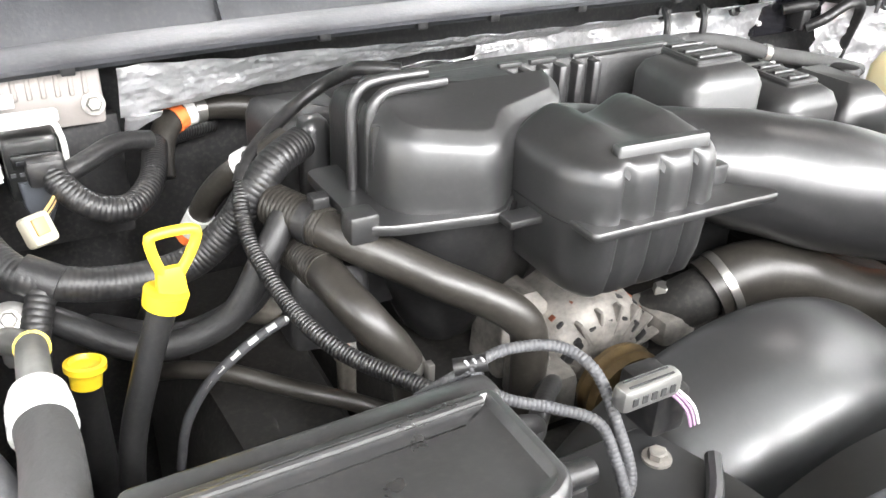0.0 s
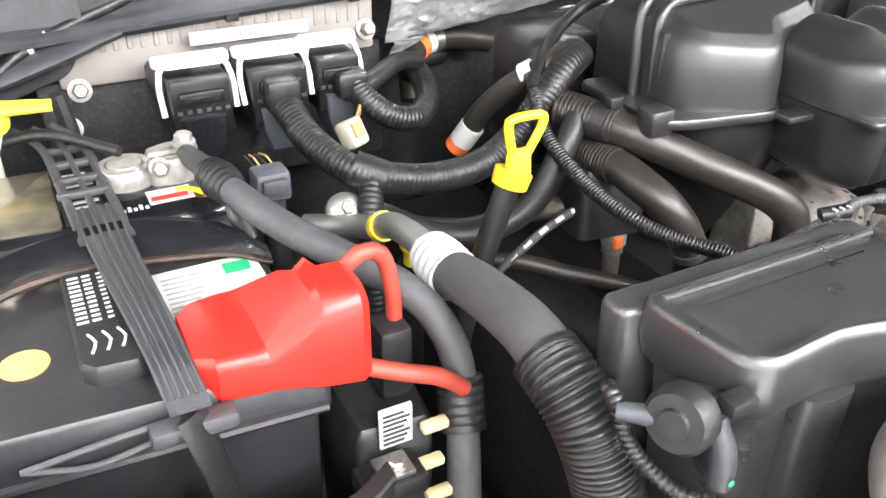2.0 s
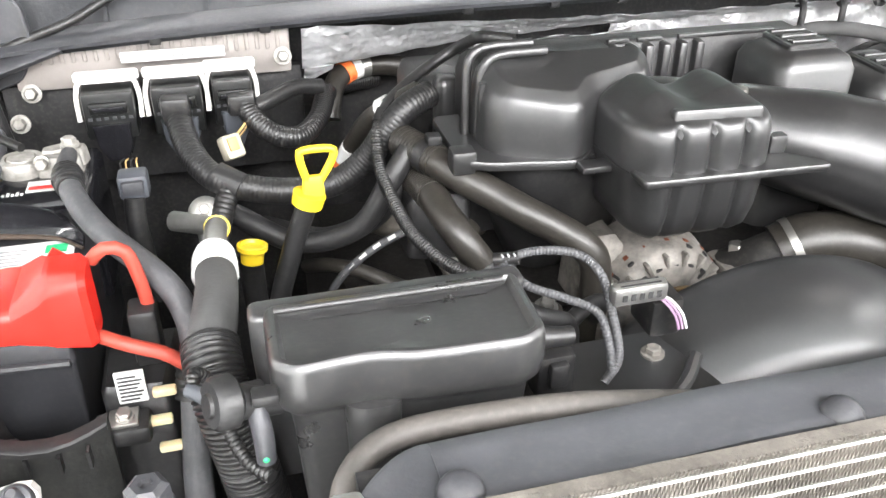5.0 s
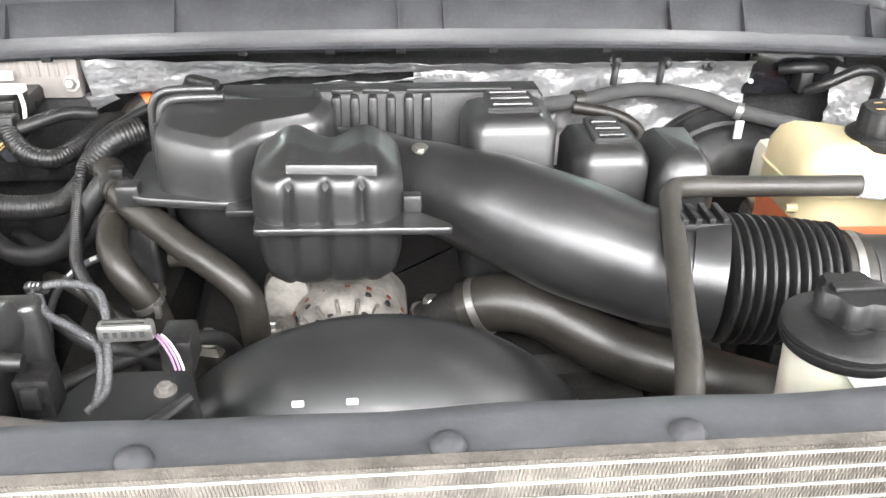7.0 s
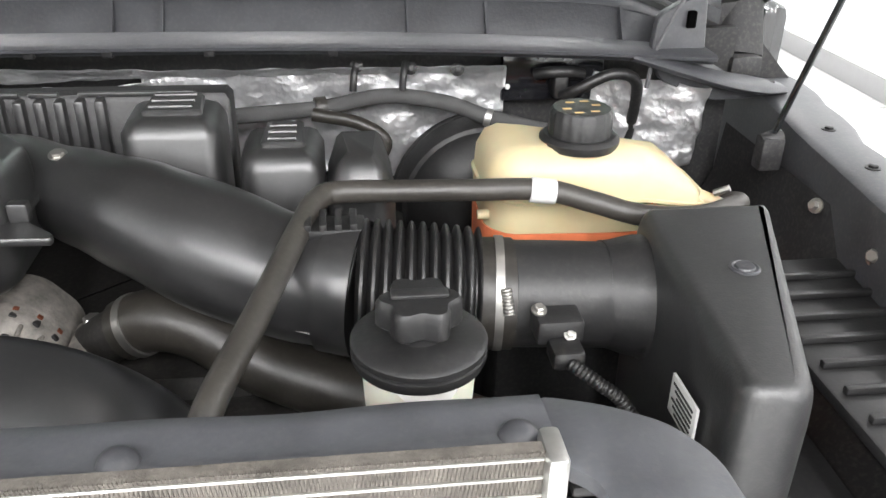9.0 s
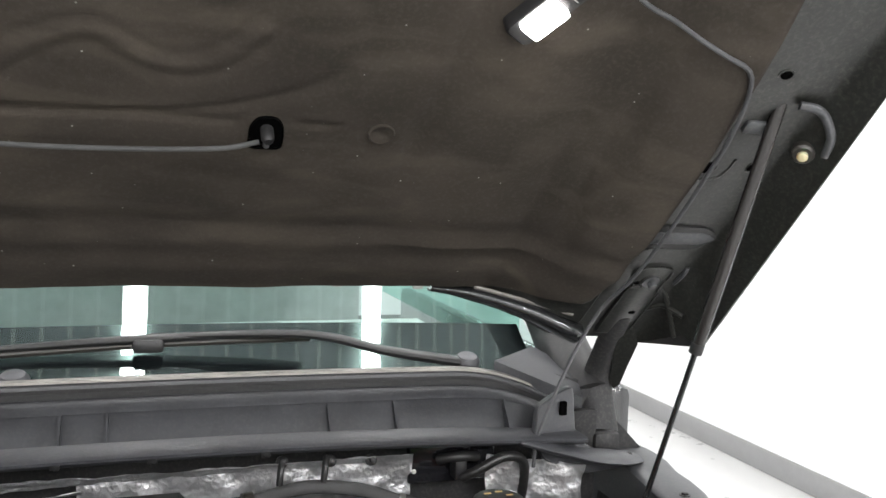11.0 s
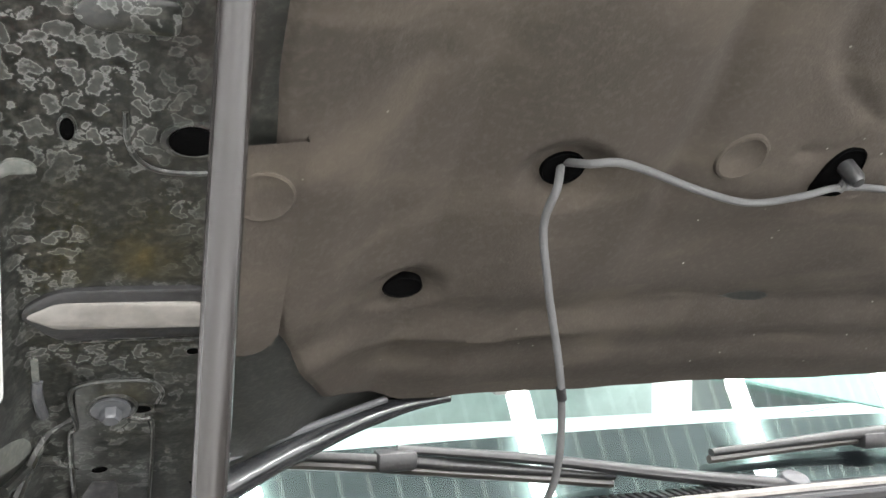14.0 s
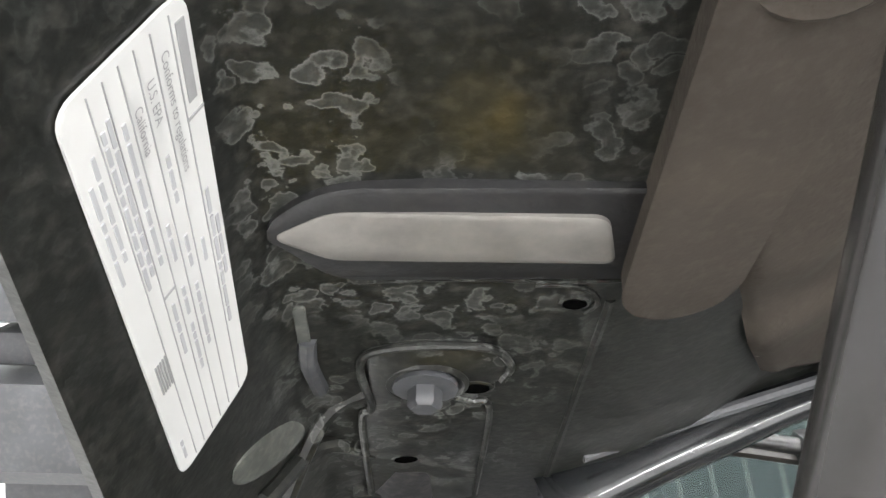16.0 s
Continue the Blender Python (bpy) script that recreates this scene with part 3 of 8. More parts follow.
cowl = thing("cowl_panel", (0, 0.93, 1.28), "dark grey plastic cowl panel below the windscreen", "cowl panel")
part("face", cowl_strip([(0.872, 1.300), (0.880, 1.296), (0.910, 1.300), (0.935, 1.345), (0.945, 1.350), (0.945, 1.340), (0.918, 1.294), (0.91, 1.288), (0.874, 1.294), (0.870, 1.300)]), M_COWL, cowl)
part("lip", cowl_strip([(0.861, 1.3015), (0.860, 1.3060), (0.865, 1.310), (0.900, 1.316), (0.906, 1.312), (0.900, 1.307), (0.868, 1.3015)]), M_GREYPL, cowl, "soft black front lip")
part("ledge", cowl_strip([(0.936, 1.347), (0.944, 1.358), (0.965, 1.364), (0.970, 1.379), (0.985, 1.3835), (1.03, 1.376), (1.03, 1.356), (0.95, 1.345)]), M_COWL, cowl, "grey ledge with a pale top face")
part("seal", cowl_strip([(0.960, 1.360), (0.960, 1.371), (0.965, 1.3755), (0.971, 1.374), (0.973, 1.360)]), M_MATT, cowl, "black rubber edge seal")
# added strip: paints the ledge's white edge highlight in pale metal
part("highlight_strip", cowl_strip([(0.975, 1.3815), (0.976, 1.3855), (0.984, 1.3875), (0.988, 1.3845), (0.986, 1.3815)]), M_BARE, cowl, "added pale strip painting the highlight along the top")
for x in (-0.61, -0.50, -0.29, 0.06, 0.0, 0.368, 0.471, 0.655):
    z = cowl_z(x)
    bm = bmesh.new()
    pts = [(0.898, 1.312 + z), (0.931, 1.35 + z * 0.7), (0.935, 1.334 + z), (0.912, 1.30 + z)]
    loft([[Vector((x - 0.0018, y, zz)) for y, zz in pts], [Vector((x + 0.0018, y, zz)) for y, zz in pts]], bm=bm)
    part("rib", bm, M_COWL, cowl)
for x in (-0.56, -0.44, -0.2, -0.09, 0.0, 0.12, 0.27):
    part("clip", box(x - 0.006, 0.866, 1.293 + cowl_z(x), x + 0.006, 0.876, 1.304 + cowl_z(x), bevel=0.001), M_MATT, cowl)
for s in (1, -1):
    part("end_arm", tube([(s * 0.66, 0.885, 1.284), (s * 0.72, 0.880, 1.268), (s * 0.79, 0.890, 1.246), (s * 0.86, 0.925, 1.226), (s * 0.915, 0.955, 1.213)], [0.024, 0.030, 0.030, 0.030, 0.022], 16, flat=0.32), M_GREYPL, cowl, "end arm bolted on the fender")
    part("bolt", bolt((s * 0.90, 0.945, 1.2185), r=0.006), M_MATT, cowl)
    shape = rounded([(0.69, 1.335), (0.729, 1.352), (0.763, 1.360), (0.773, 1.271), (0.82, 1.243), (0.884, 1.225), (0.890, 1.200), (0.80, 1.207), (0.705, 1.247), (0.685, 1.285)], 0.012, 4)
    part("end_face", loft([[Vector((s * p.x, 0.886 + d + 0.333 * (p.x - 0.72), p.y)) for p in inset(shape, k, 0.012)] for d, k in ((0.014, 0.0), (0.002, 0.0), (0.0, 0.002))]), M_GREYPL, cowl, "grey end panel with a slot")
    # black block painted as the slot's inner shade; nothing is cut
    part("slot", box(s * 0.740 - 0.006, 0.885, 1.316, s * 0.740 + 0.006, 0.900, 1.338, bevel=0.002), M_HOLESHADE, cowl)
    gusset = [(0.768, 1.19), (0.775, 1.355), (0.85, 1.335), (0.908, 1.268), (0.985, 1.19)]
    part("side_gusset", loft([[Vector((s * x, 1.018, z)) for x, z in gusset], [Vector((s * x, 1.026, z)) for x, z in gusset]]), M_BAY, cowl, "black body panel behind the hinge")
    part("corner_cover", loft([[Vector((s * x, y, z)) for x, y, z in ((0.66, 0.99, 1.386), (0.815, 0.965, 1.322), (0.86, 1.08, 1.345), (0.78, 1.10, 1.385))], [Vector((s * x, y, z - 0.02)) for x, y, z in ((0.66, 0.99, 1.386), (0.815, 0.965, 1.322), (0.86, 1.08, 1.345), (0.78, 1.10, 1.385))]]), M_COWL, cowl, "pale grey corner cover")
# louvres at the screen's foot
bm = bmesh.new()
k = -0.62
while k < -0.05:
    box(k, 1.000, 1.379 + cowl_z(k) * 0.5, k + 0.006, 1.026, 1.3845 + cowl_z(k) * 0.5, bm=bm)
    k += 0.011
part("louvre_strip", bm, M_MATT, cowl, kind="stuff")


# ---- wipers ----
def wiper(points, pivot, blade, tip):
    points = [(x * 0.972, y - 0.04, z + 0.0055) for x, y, z in points]
    blade = [(x * 0.972, y - 0.04, z + 0.0055) for x, y, z in blade]
    pivot = (pivot[0] * 0.972, pivot[1] - 0.04, pivot[2] + 0.0055)
    w = thing("wiper", tip, "black windscreen wiper lying on the glass", "wiper", "wipers")
    part("arm", tube(points, [0.017, 0.014, 0.011, 0.008], 14, flat=0.55), M_MATT, w)
    part("blade_frame", tube(blade, [0.006, 0.009, 0.006], 12, flat=0.8), M_LOOM, w)
    part("blade_rubber", tube([(x, y + 0.004, z - 0.010) for x, y, z in blade], 0.0055, 8), M_RUBBER, w)
    part("joint", box(pivot[0] - 0.026, pivot[1] - 0.018, pivot[2] - 0.018, pivot[0] + 0.020, pivot[1] + 0.012, pivot[2] + 0.004, bevel=0.006), M_MATT, w)
    part("pivot_cap", lathe([(0.022, -0.02), (0.022, 0.006), (0.016, 0.014), (0.0001, 0.016)], points[0], (0, -0.3, 1), 20), M_GREYPL, w)


wiper([(0.64, 1.06, 1.372), (0.50, 1.07, 1.395), (0.36, 1.085, 1.424), (0.118, 1.105, 1.424)], (0.118, 1.105, 1.418), [(-0.158, 1.10, 1.409), (0.118, 1.10, 1.421), (0.372, 1.10, 1.424)], (0.3, 1.08, 1.37))
wiper([(-0.07, 1.05, 1.372), (-0.25, 1.07, 1.395), (-0.42, 1.085, 1.42), (-0.585, 1.105, 1.437)], (-0.585, 1.105, 1.433), [(-0.72, 1.11, 1.437), (-0.585, 1.10, 1.425), (-0.31, 1.09, 1.392)], (-0.3, 1.08, 1.37))

# ---- hood ----
HOOD_A = radians(41.9)
HC, HS = math.cos(HOOD_A), math.sin(HOOD_A)


def hp(x, v, w):
    """A point of the hood: x across, v up its slope from the rear edge, w below its inner face; domed in the middle."""
    b = 0.024 * max(0.0, 1 - (x / 0.56) ** 2)
    v, w = v - 0.92 * b, w - b
    return Vector((x, 0.965 - v * HC - w * HS, 1.528 + v * HS - w * HC))


HN = Vector((0, -HS, -HC))
hood = thing("hood", hp(0, 0, 0), "raised black hood with a dark insulation pad", "hood")
half = [(0.0, 0.0), (0.55, 0.0), (0.63, 0.006), (0.67, 0.022), (0.71, 0.046), (0.75, 0.061), (0.79, 0.069), (0.86, 0.071), (0.908, 0.076), (0.918, 0.086), (0.945, 0.130), (0.966, 0.166), (0.971, 0.165), (0.969, 0.09), (0.90, 0.02), (0.75, -0.012), (0.55, -0.03), (0.0, -0.04)]


def hood_panel():
    vs = [-0.075, -0.06, -0.03, -0.004, 0.03, 0.1, 0.2, 0.3, 0.45, 0.6, 0.8, 1.0, 1.1, 1.15]
    rings = []
    for v in vs:
        ring = []
        prof = [(x, w) for x, w in half] + [(-x, w) for x, w in half[-2:0:-1]]
        for x, w in prof:
            a = abs(x)
            vv = v
            if v < 0:
                k = min(1.0, max(0.0, (a - 0.62) / 0.12))
                vv = v * k + 0.006 * (1 - k) - 0.02 * (1 - k) * (a / 0.6) ** 2
            if v > 1.0:
                vv = v - 0.10 * (a / 0.97) ** 3
            if a > 0.918:
                k = max(0.3, (0.9615 - 0.045 * max(0.0, v) - 0.918) / 0.048)
                if x < 0:
                    k = min(0.95, (0.058 - 0.09 * max(0.0, v)) / 0.053)
                x, w = math.copysign(0.918 + (a - 0.918) * k, x), 0.086 + (w - 0.086) * k
                vv = max(vv, 0.0 + 0.5 * (abs(x) - 0.918))
            ring.append(hp(x, vv, w))
        rings.append(ring)
    return loft(rings)


part("panel", hood_panel(), M_HOODIN, hood, "dusty dark inner hood panel")

INS_W = 0.014


def hood_w(x):
    """Depth of the hood's inner face at x."""
    x = abs(x)
    for (a, p), (b, q) in zip(half, half[1:]):
        if x <= b:
            return p + (q - p) * (x - a) / (b - a)
    return half[10][1]



def ins_edge(v, s=1):
    """Half width of the insulation pad at v."""
    pts = [(-0.01, 0.60), (0.0, 0.65), (0.034, 0.775), (0.1, 0.80), (0.2, 0.812), (0.33, 0.812), (0.55, 0.797), (0.66, 0.783), (1.0, 0.72)] if s > 0 else [(-0.01, 0.60), (0.0, 0.62), (0.04, 0.686), (0.10, 0.716), (0.16, 0.742), (0.2, 0.755), (0.4, 0.775), (0.7, 0.78), (1.0, 0.72)]
    for (a, p), (b, q) in zip(pts, pts[1:]):
        if v <= b:
            return p + (q - p) * max(0.0, (v - a) / (b - a))
    return 0.72


def ridge(d, width):
    return math.exp(-(d / width) ** 2)


def segdist(px, py, ax, ay, bx, by):
    vx, vy = bx - ax, by - ay
    t = max(0, min(1, ((px - ax) * vx + (py - ay) * vy) / (vx * vx + vy * vy + 1e-12)))
    return math.hypot(px - ax - t * vx, py - ay - t * vy)


HOLES = [(-0.546, 0.304, 0.018, 0.0150), (-0.641, 0.173, 0.016, 0.0120), (-0.268, 0.320, 0.020, 0.026), (0.249, 0.321, 0.020, 0.026)]
SWIRL = [[(-0.11, 0.51), (-0.126, 0.496), (-0.184, 0.488), (-0.212, 0.503), (-0.209, 0.534), (-0.16, 0.552), (-0.06, 0.55), (0.03, 0.536), (0.085, 0.537)],
         [(-0.21, 0.475), (-0.24, 0.468), (-0.261, 0.431), (-0.251, 0.40), (-0.205, 0.386), (-0.158, 0.396), (-0.105, 0.435), (-0.058, 0.484), (-0.05, 0.526)],
         [(-0.126, 0.496), (-0.165, 0.463), (-0.181, 0.434)],
         [(-0.104, 0.402), (-0.05, 0.396), (0.0, 0.43), (0.06, 0.455), (0.12, 0.42), (0.18, 0.425), (0.235, 0.475)]]
SWIRL = [[(p.x, p.y) for p in spline([(a, b, 0) for a, b in c], 0.015)] for c in SWIRL]


BUTTONS = [(-0.387, 0.330, 0.024), (0.388, 0.330, 0.017), (0.347, 0.547, 0.019)]


def pad_w(x, v, u=0.0):
    """Depth of the insulation pad's face."""
    w = max(INS_W, hood_w(x) + 0.007)
    w -= 0.006 * (1 - min(1, (1 - abs(u)) / 0.012))
    w += 0.0025 * ridge(v - 0.100, 0.018) - 0.0040 * ridge(v - 0.140, 0.02)
    w += 0.004 * ridge(v - 0.045, 0.025)
    if abs(x) < 0.33:
        w -= 0.004 * ridge(v - 0.338, 0.006)
    w -= 0.010 * ridge(abs(x) - 0.40 - 0.12 * v, 0.018) * min(1, max(0, (v - 0.2) / 0.1))
    w -= 0.007 * ridge(abs(x) - 0.69, 0.016) * min(1, max(0, (v - 0.12) / 0.06))
    w += 0.010 * ridge(abs(x) - 0.55, 0.10) * (v > 0.1)
    ell = math.hypot((x + 0.01) / 0.36, (v - 0.472) / 0.137)
    w -= 0.0036 * ridge((ell - 1) * 0.2, 0.008)
    if ell < 1:
        d = min(segdist(x, v, *a, *b) for c in SWIRL for a, b in zip(c, c[1:]))
        w += 0.0022 * ridge(d, 0.0075) - 0.0016 * ridge(d - 0.016, 0.006)
    for hx, hv, ra, rb in HOLES[2:]:
        w += 0.006 * ridge(math.hypot((x - hx) / 1.4, v - hv + 0.045), 0.025)
    w += 0.0025 * noise.noise(Vector((x * 14, v * 14, 3.3))) + 0.006 * noise.noise(Vector((x * 4, v * 4, 1.3)))
    for hx, hv, ra, rb in HOLES:
        k = max(0.0, min(1.0, 2.4 - math.hypot((x - hx) / ra, (v - hv) / rb)))
        w += (INS_W - w) * k
    return max(w, hood_w(x) + 0.004 - 0.006 * (abs(u) > 0.995))


def insulation():
    bm = bmesh.new()
    nx, nv = 300, 200
    rows = []
    for j in range(nv + 1):
        v = -0.005 + 1.0 * j / nv
        row = []
        for i in range(nx + 1):
            u = -1 + 2 * i / nx
            x = u * ins_edge(v, u)
            row.append(bm.verts.new(hp(x, v, pad_w(x, v, u))))
        rows.append(row)
    for a, b in zip(rows, rows[1:]):
        for i in range(nx):
            bm.faces.new((a[i], a[i + 1], b[i + 1], b[i]))
    return bm


part("insulation_pad", insulation(), M_FELT, hood, "dark grey-brown felt pad with pressed relief", smooth=70)
for bx, bv, r in BUTTONS:
    part("pad_button", lathe([(r, -0.004), (r, 0.0012), (r * 0.94, 0.0030), (r * 0.84, 0.0034), (r * 0.76, 0.0022), (0.0001, 0.0018)], hp(bx, bv, pad_w(bx, bv)), HN, 28), M_FELT, hood, "round pressed fixing button")
for s in (-1,):
    # tab of the pad that lies over the side rail
    TAB = [0.0] + [0.5 - 0.499 * math.cos(math.pi * k / 16) for k in range(17)] + [1.0]
    bm = bmesh.new()
    rows = []
    for i in range(21):
        q = i / 20
        e = 0.7915 + 0.006 * q
        row = []
        for c in TAB:
            x = e - 0.046 * c
            d = (c - 0.5) / 0.5
            low = 0.157 + 0.024 * (1 - math.sqrt(max(0.0, 1 - d * d))) - 0.004 * (c - 0.5)
            row.append(bm.verts.new(hp(s * x, low + (0.36 - low) * q, hood_w(x) + (0.0 if c in (0.0, 1.0) else 0.010))))
        rows.append(row)
    for ra, rb in zip(rows, rows[1:]):
        for k in range(len(TAB) - 1):
            bm.faces.new((ra[k], ra[k + 1], rb[k + 1], rb[k]))
    part("pad_tab", bm, M_FELT, hood, smooth=60)
    part("tab_button", lathe([(0.020, 0.0), (0.020, 0.0015), (0.0185, 0.0024), (0.0168, 0.0012), (0.0001, 0.0012)], hp(s * 0.774, 0.3196, hood_w(0.774) + 0.010), HN, 24), M_FELT, hood)
# the pad is not pierced: near-black plates paint the openings' shade
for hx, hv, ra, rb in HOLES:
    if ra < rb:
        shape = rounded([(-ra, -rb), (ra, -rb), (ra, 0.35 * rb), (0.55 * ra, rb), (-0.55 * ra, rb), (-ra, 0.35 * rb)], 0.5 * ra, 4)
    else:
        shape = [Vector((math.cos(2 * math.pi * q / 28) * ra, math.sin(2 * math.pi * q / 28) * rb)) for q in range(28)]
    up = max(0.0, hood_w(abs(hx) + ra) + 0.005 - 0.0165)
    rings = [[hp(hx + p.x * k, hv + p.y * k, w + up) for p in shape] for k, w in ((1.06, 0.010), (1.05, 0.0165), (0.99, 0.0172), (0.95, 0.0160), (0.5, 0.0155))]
    part("opening_shade", loft(rings), M_HOLESHADE, hood, "pad opening, its inner shade a near-black plate")


def rim(x, v, up=0.0):
    """A point on the side rail's face."""
    return hp(x, v, hood_w(x) + up)


def rim_blob(name, poly, height, mat, label="", r=0.01):
    out = rounded(poly, r, 5)
    return part(name, loft([[rim(p.x, p.y, h) for p in inset(out, d)] for h, d in ((-0.008, 0), (height, 0), (height + 0.001, 0.0015))]), mat, hood, label)


def rail_strip(s):
    poly = rounded([(s * 0.9085, 0.161), (s * 0.9040, 0.161), (s * 0.9050, 0.109), (s * 0.9095, 0.109)], 0.002, 3)
    return loft([[rim(p.x, p.y, h) for p in poly] for h in (-0.003, 0.0012)])


for s in (1, -1):
    rim_blob("slot", [(s * 0.9140, 0.2125), (s * 0.892, 0.2315), (s * 0.775, 0.2300), (s * 0.775, 0.179), (s * 0.890, 0.1805)], 0.0030, M_MATT, "dark recessed slot", 0.012)
    rim_blob("slot_bar", [(s * 0.9095, 0.2105), (s * 0.890, 0.2220), (s * 0.802, 0.2172), (s * 0.795, 0.1912), (s * 0.8905, 0.1956)], 0.0045, M_BARE if s < 0 else M_FENDER, "pale bare metal bar in the slot" if s < 0 else "grey bar in the slot", 0.006)
    rim_blob("slot_bar", [(s * 0.875, 0.432), (s * 0.865, 0.442), (s * 0.825, 0.442), (s * 0.825, 0.422), (s * 0.865, 0.422)], 0.004, M_HOODIN if s < 0 else M_FENDER, "", 0.006)
    for x, v, ra, rb in ((0.815, 0.354, 0.013, 0.010), (0.8375, 0.0925, 0.0065, 0.0045), (0.868, 0.008, 0.006, 0.0045), (0.804, 0.1595, 0.0045, 0.0035), (0.8785, 0.360, 0.0035, 0.007), (0.774, -0.062, 0.006, 0.004), (0.831, 0.517, 0.008, 0.006)):
        lift = 0.0032 if 0.82 < x < 0.89 and v < 0.13 else 0.0
        rings = []
        for k, h in ((1.4, -0.003), (1.35, 0.0012), (1.1, 0.0016), (1.0, 0.0005)):
            rings.append([rim(s * x + math.cos(a) * ra * k, v + math.sin(a) * rb * k, h + lift) for a in (2 * math.pi * q / 24 for q in range(24))])
        ringp = part("rim_ring", loft(rings), M_HOODIN, hood)
        # near-black disc paints the shade inside the hole
        part("rim_hole_shade", loft([[rim(s * x + math.cos(a) * ra, v + math.sin(a) * rb, h + lift) for a in (2 * math.pi * q / 24 for q in range(24))] for h in (-0.003, 0.0019)]), M_HOLESHADE, ringp, "hole with its shade painted near-black")
    # hinge plate pressed with a stepped edge, and its bolt
    plate = rim_blob("hinge_plate", [(s * 0.883, 0.128), (s * 0.836, 0.130), (s * 0.822, 0.112), (s * 0.826, 0.10), (s * 0.838, 0.080), (s * 0.828, 0.066), (s * 0.828, -0.06), (s * 0.888, -0.06), (s * 0.888, 0.06), (s * 0.883, 0.075)], 0.003, M_HOODIN, "hinge plate bolted on the rail")
    part("bolt", bolt(rim(s * 0.859, 0.097, 0.004), HN, 0.0075, 0.011, 1.9), M_FENDER, plate)
    part("plate_edge", tube([rim(s * 0.888, -0.05, 0.004), rim(s * 0.888, 0.06, 0.004), rim(s * 0.883, 0.075, 0.004), rim(s * 0.883, 0.126, 0.004), rim(s * 0.838, 0.130, 0.004), rim(s * 0.824, 0.115, 0.004), rim(s * 0.826, 0.10, 0.004)], 0.0019, 8, step=0.003), M_HOODIN, plate)
    part("plate_edge", tube([rim(s * 0.848, 0.084, 0.004), rim(s * 0.838, 0.078, 0.004), rim(s * 0.829, 0.066, 0.004), rim(s * 0.829, -0.05, 0.004)], 0.0016, 8, step=0.003), M_HOODIN, plate)
    part("washer_ring", lathe([(0.019, -0.001), (0.019, 0.001), (0.017, 0.0025), (0.015, 0.001), (0.0001, 0.001)], rim(s * 0.859, 0.097, 0.0035), HN, 28), M_HOODIN, plate)
    part("crease", tube([rim(s * 0.7905, 0.160, -0.001), rim(s * 0.790, 0.05, -0.001), rim(s * 0.789, -0.066, -0.001)], 0.0024, 8), M_HOODIN, hood)
    if s < 0:
        part("boss", loft([[hp(s * (0.9255 + 0.011 * math.cos(a) * k + 0.004 * math.sin(a) * k), 0.0745 + (0.021 * math.sin(a) + 0.008 * math.cos(a)) * k, hood_w(0.9255 + 0.011 * math.cos(a) * k + 0.004 * math.sin(a) * k) + h) for a in (2 * math.pi * q / 24 for q in range(24))] for k, h in ((1.0, -0.003), (0.95, 0.0016), (0.7, 0.0028), (0.1, 0.003))]), M_DUSTED, hood, "pale dusty pressing")
        part("boss", loft([[rim(s * (0.9045 + 0.0105 * math.cos(a) * k), 0.3315 + max(-0.002, 0.0085 * math.sin(a)) * k, h) for a in (2 * math.pi * q / 24 for q in range(24))] for k, h in ((1.0, -0.003), (0.95, 0.0016), (0.7, 0.0028), (0.1, 0.003))]), M_DUSTED, hood, "pale dusty pressing")
        part("rail_strip", rail_strip(s), M_DUSTED, hood, "narrow pressed strip")
    part("recess_edge", tube([rim(s * x, v, 0.0004) for x, v in ((0.850, 0.372), (0.849, 0.352), (0.843, 0.338), (0.832, 0.3310), (0.815, 0.3295), (0.800, 0.3310))], 0.0017, 8, step=0.003), M_HOODIN, hood)
    part("recess_edge", tube([rim(s * x, v, 0.0004) for x, v in ((0.775, 0.1745), (0.800, 0.1745), (0.850, 0.1755), (0.880, 0.1765))], 0.0014, 8, step=0.003), M_HOODIN, hood)
    part("recess_edge", tube([rim(s * x, v, 0.0004) for x, v in ((0.820, 0.1715), (0.806, 0.1710), (0.798, 0.166), (0.795, 0.158), (0.799, 0.152))], 0.0012, 8, step=0.003), M_HOODIN, hood)
    part("corner_lug", loft([[hp(s * x, v, w + d) for x, v, w in ((0.872, -0.045, 0.078), (0.898, -0.040, 0.081), (0.906, -0.06, 0.098), (0.905, -0.11, 0.112), (0.913, -0.165, 0.119), (0.905, -0.178, 0.120), (0.893, -0.162, 0.114), (0.880, -0.10, 0.092))] for d in (-0.006, 0.0)]), M_HOODIN, hood, "rear lug of the hood corner")
    part("fold", tube([rim(s * 0.906, 0.135, 0.0), rim(s * 0.907, 0.12, 0.002), rim(s * 0.905, 0.09, 0.0)], 0.004, 8), M_FENDER, hood)
    for ends in (((0.868, 0.095), (0.905, 0.06), (0.935, 0.0)), ((0.885, 0.012), (0.91, 0.035), (0.93, 0.05))):
        part("corner_rib", tube([rim(s * x, v, 0.0) if x < 0.908 else hp(s * x, v, 0.078 + 1.6 * (x - 0.908)) for x, v in ends], 0.0045, 8), M_HOODIN, hood)
    # hinge arm down to the body
    hinge = part("hinge_arm", tube([(s * 0.865, 0.93, 1.47), (s * 0.875, 0.985, 1.41), (s * 0.88, 1.03, 1.33), (s * 0.87, 1.0, 1.25)], [0.020, 0.027, 0.030, 0.036], 12, flat=0.55), M_BAY, hood, "black steel hinge arm")
    part("hinge_base", box(s * 0.87 - 0.025, 0.965, 1.205, s * 0.87 + 0.025, 1.05, 1.255, bevel=0.008), M_BAY, hinge)
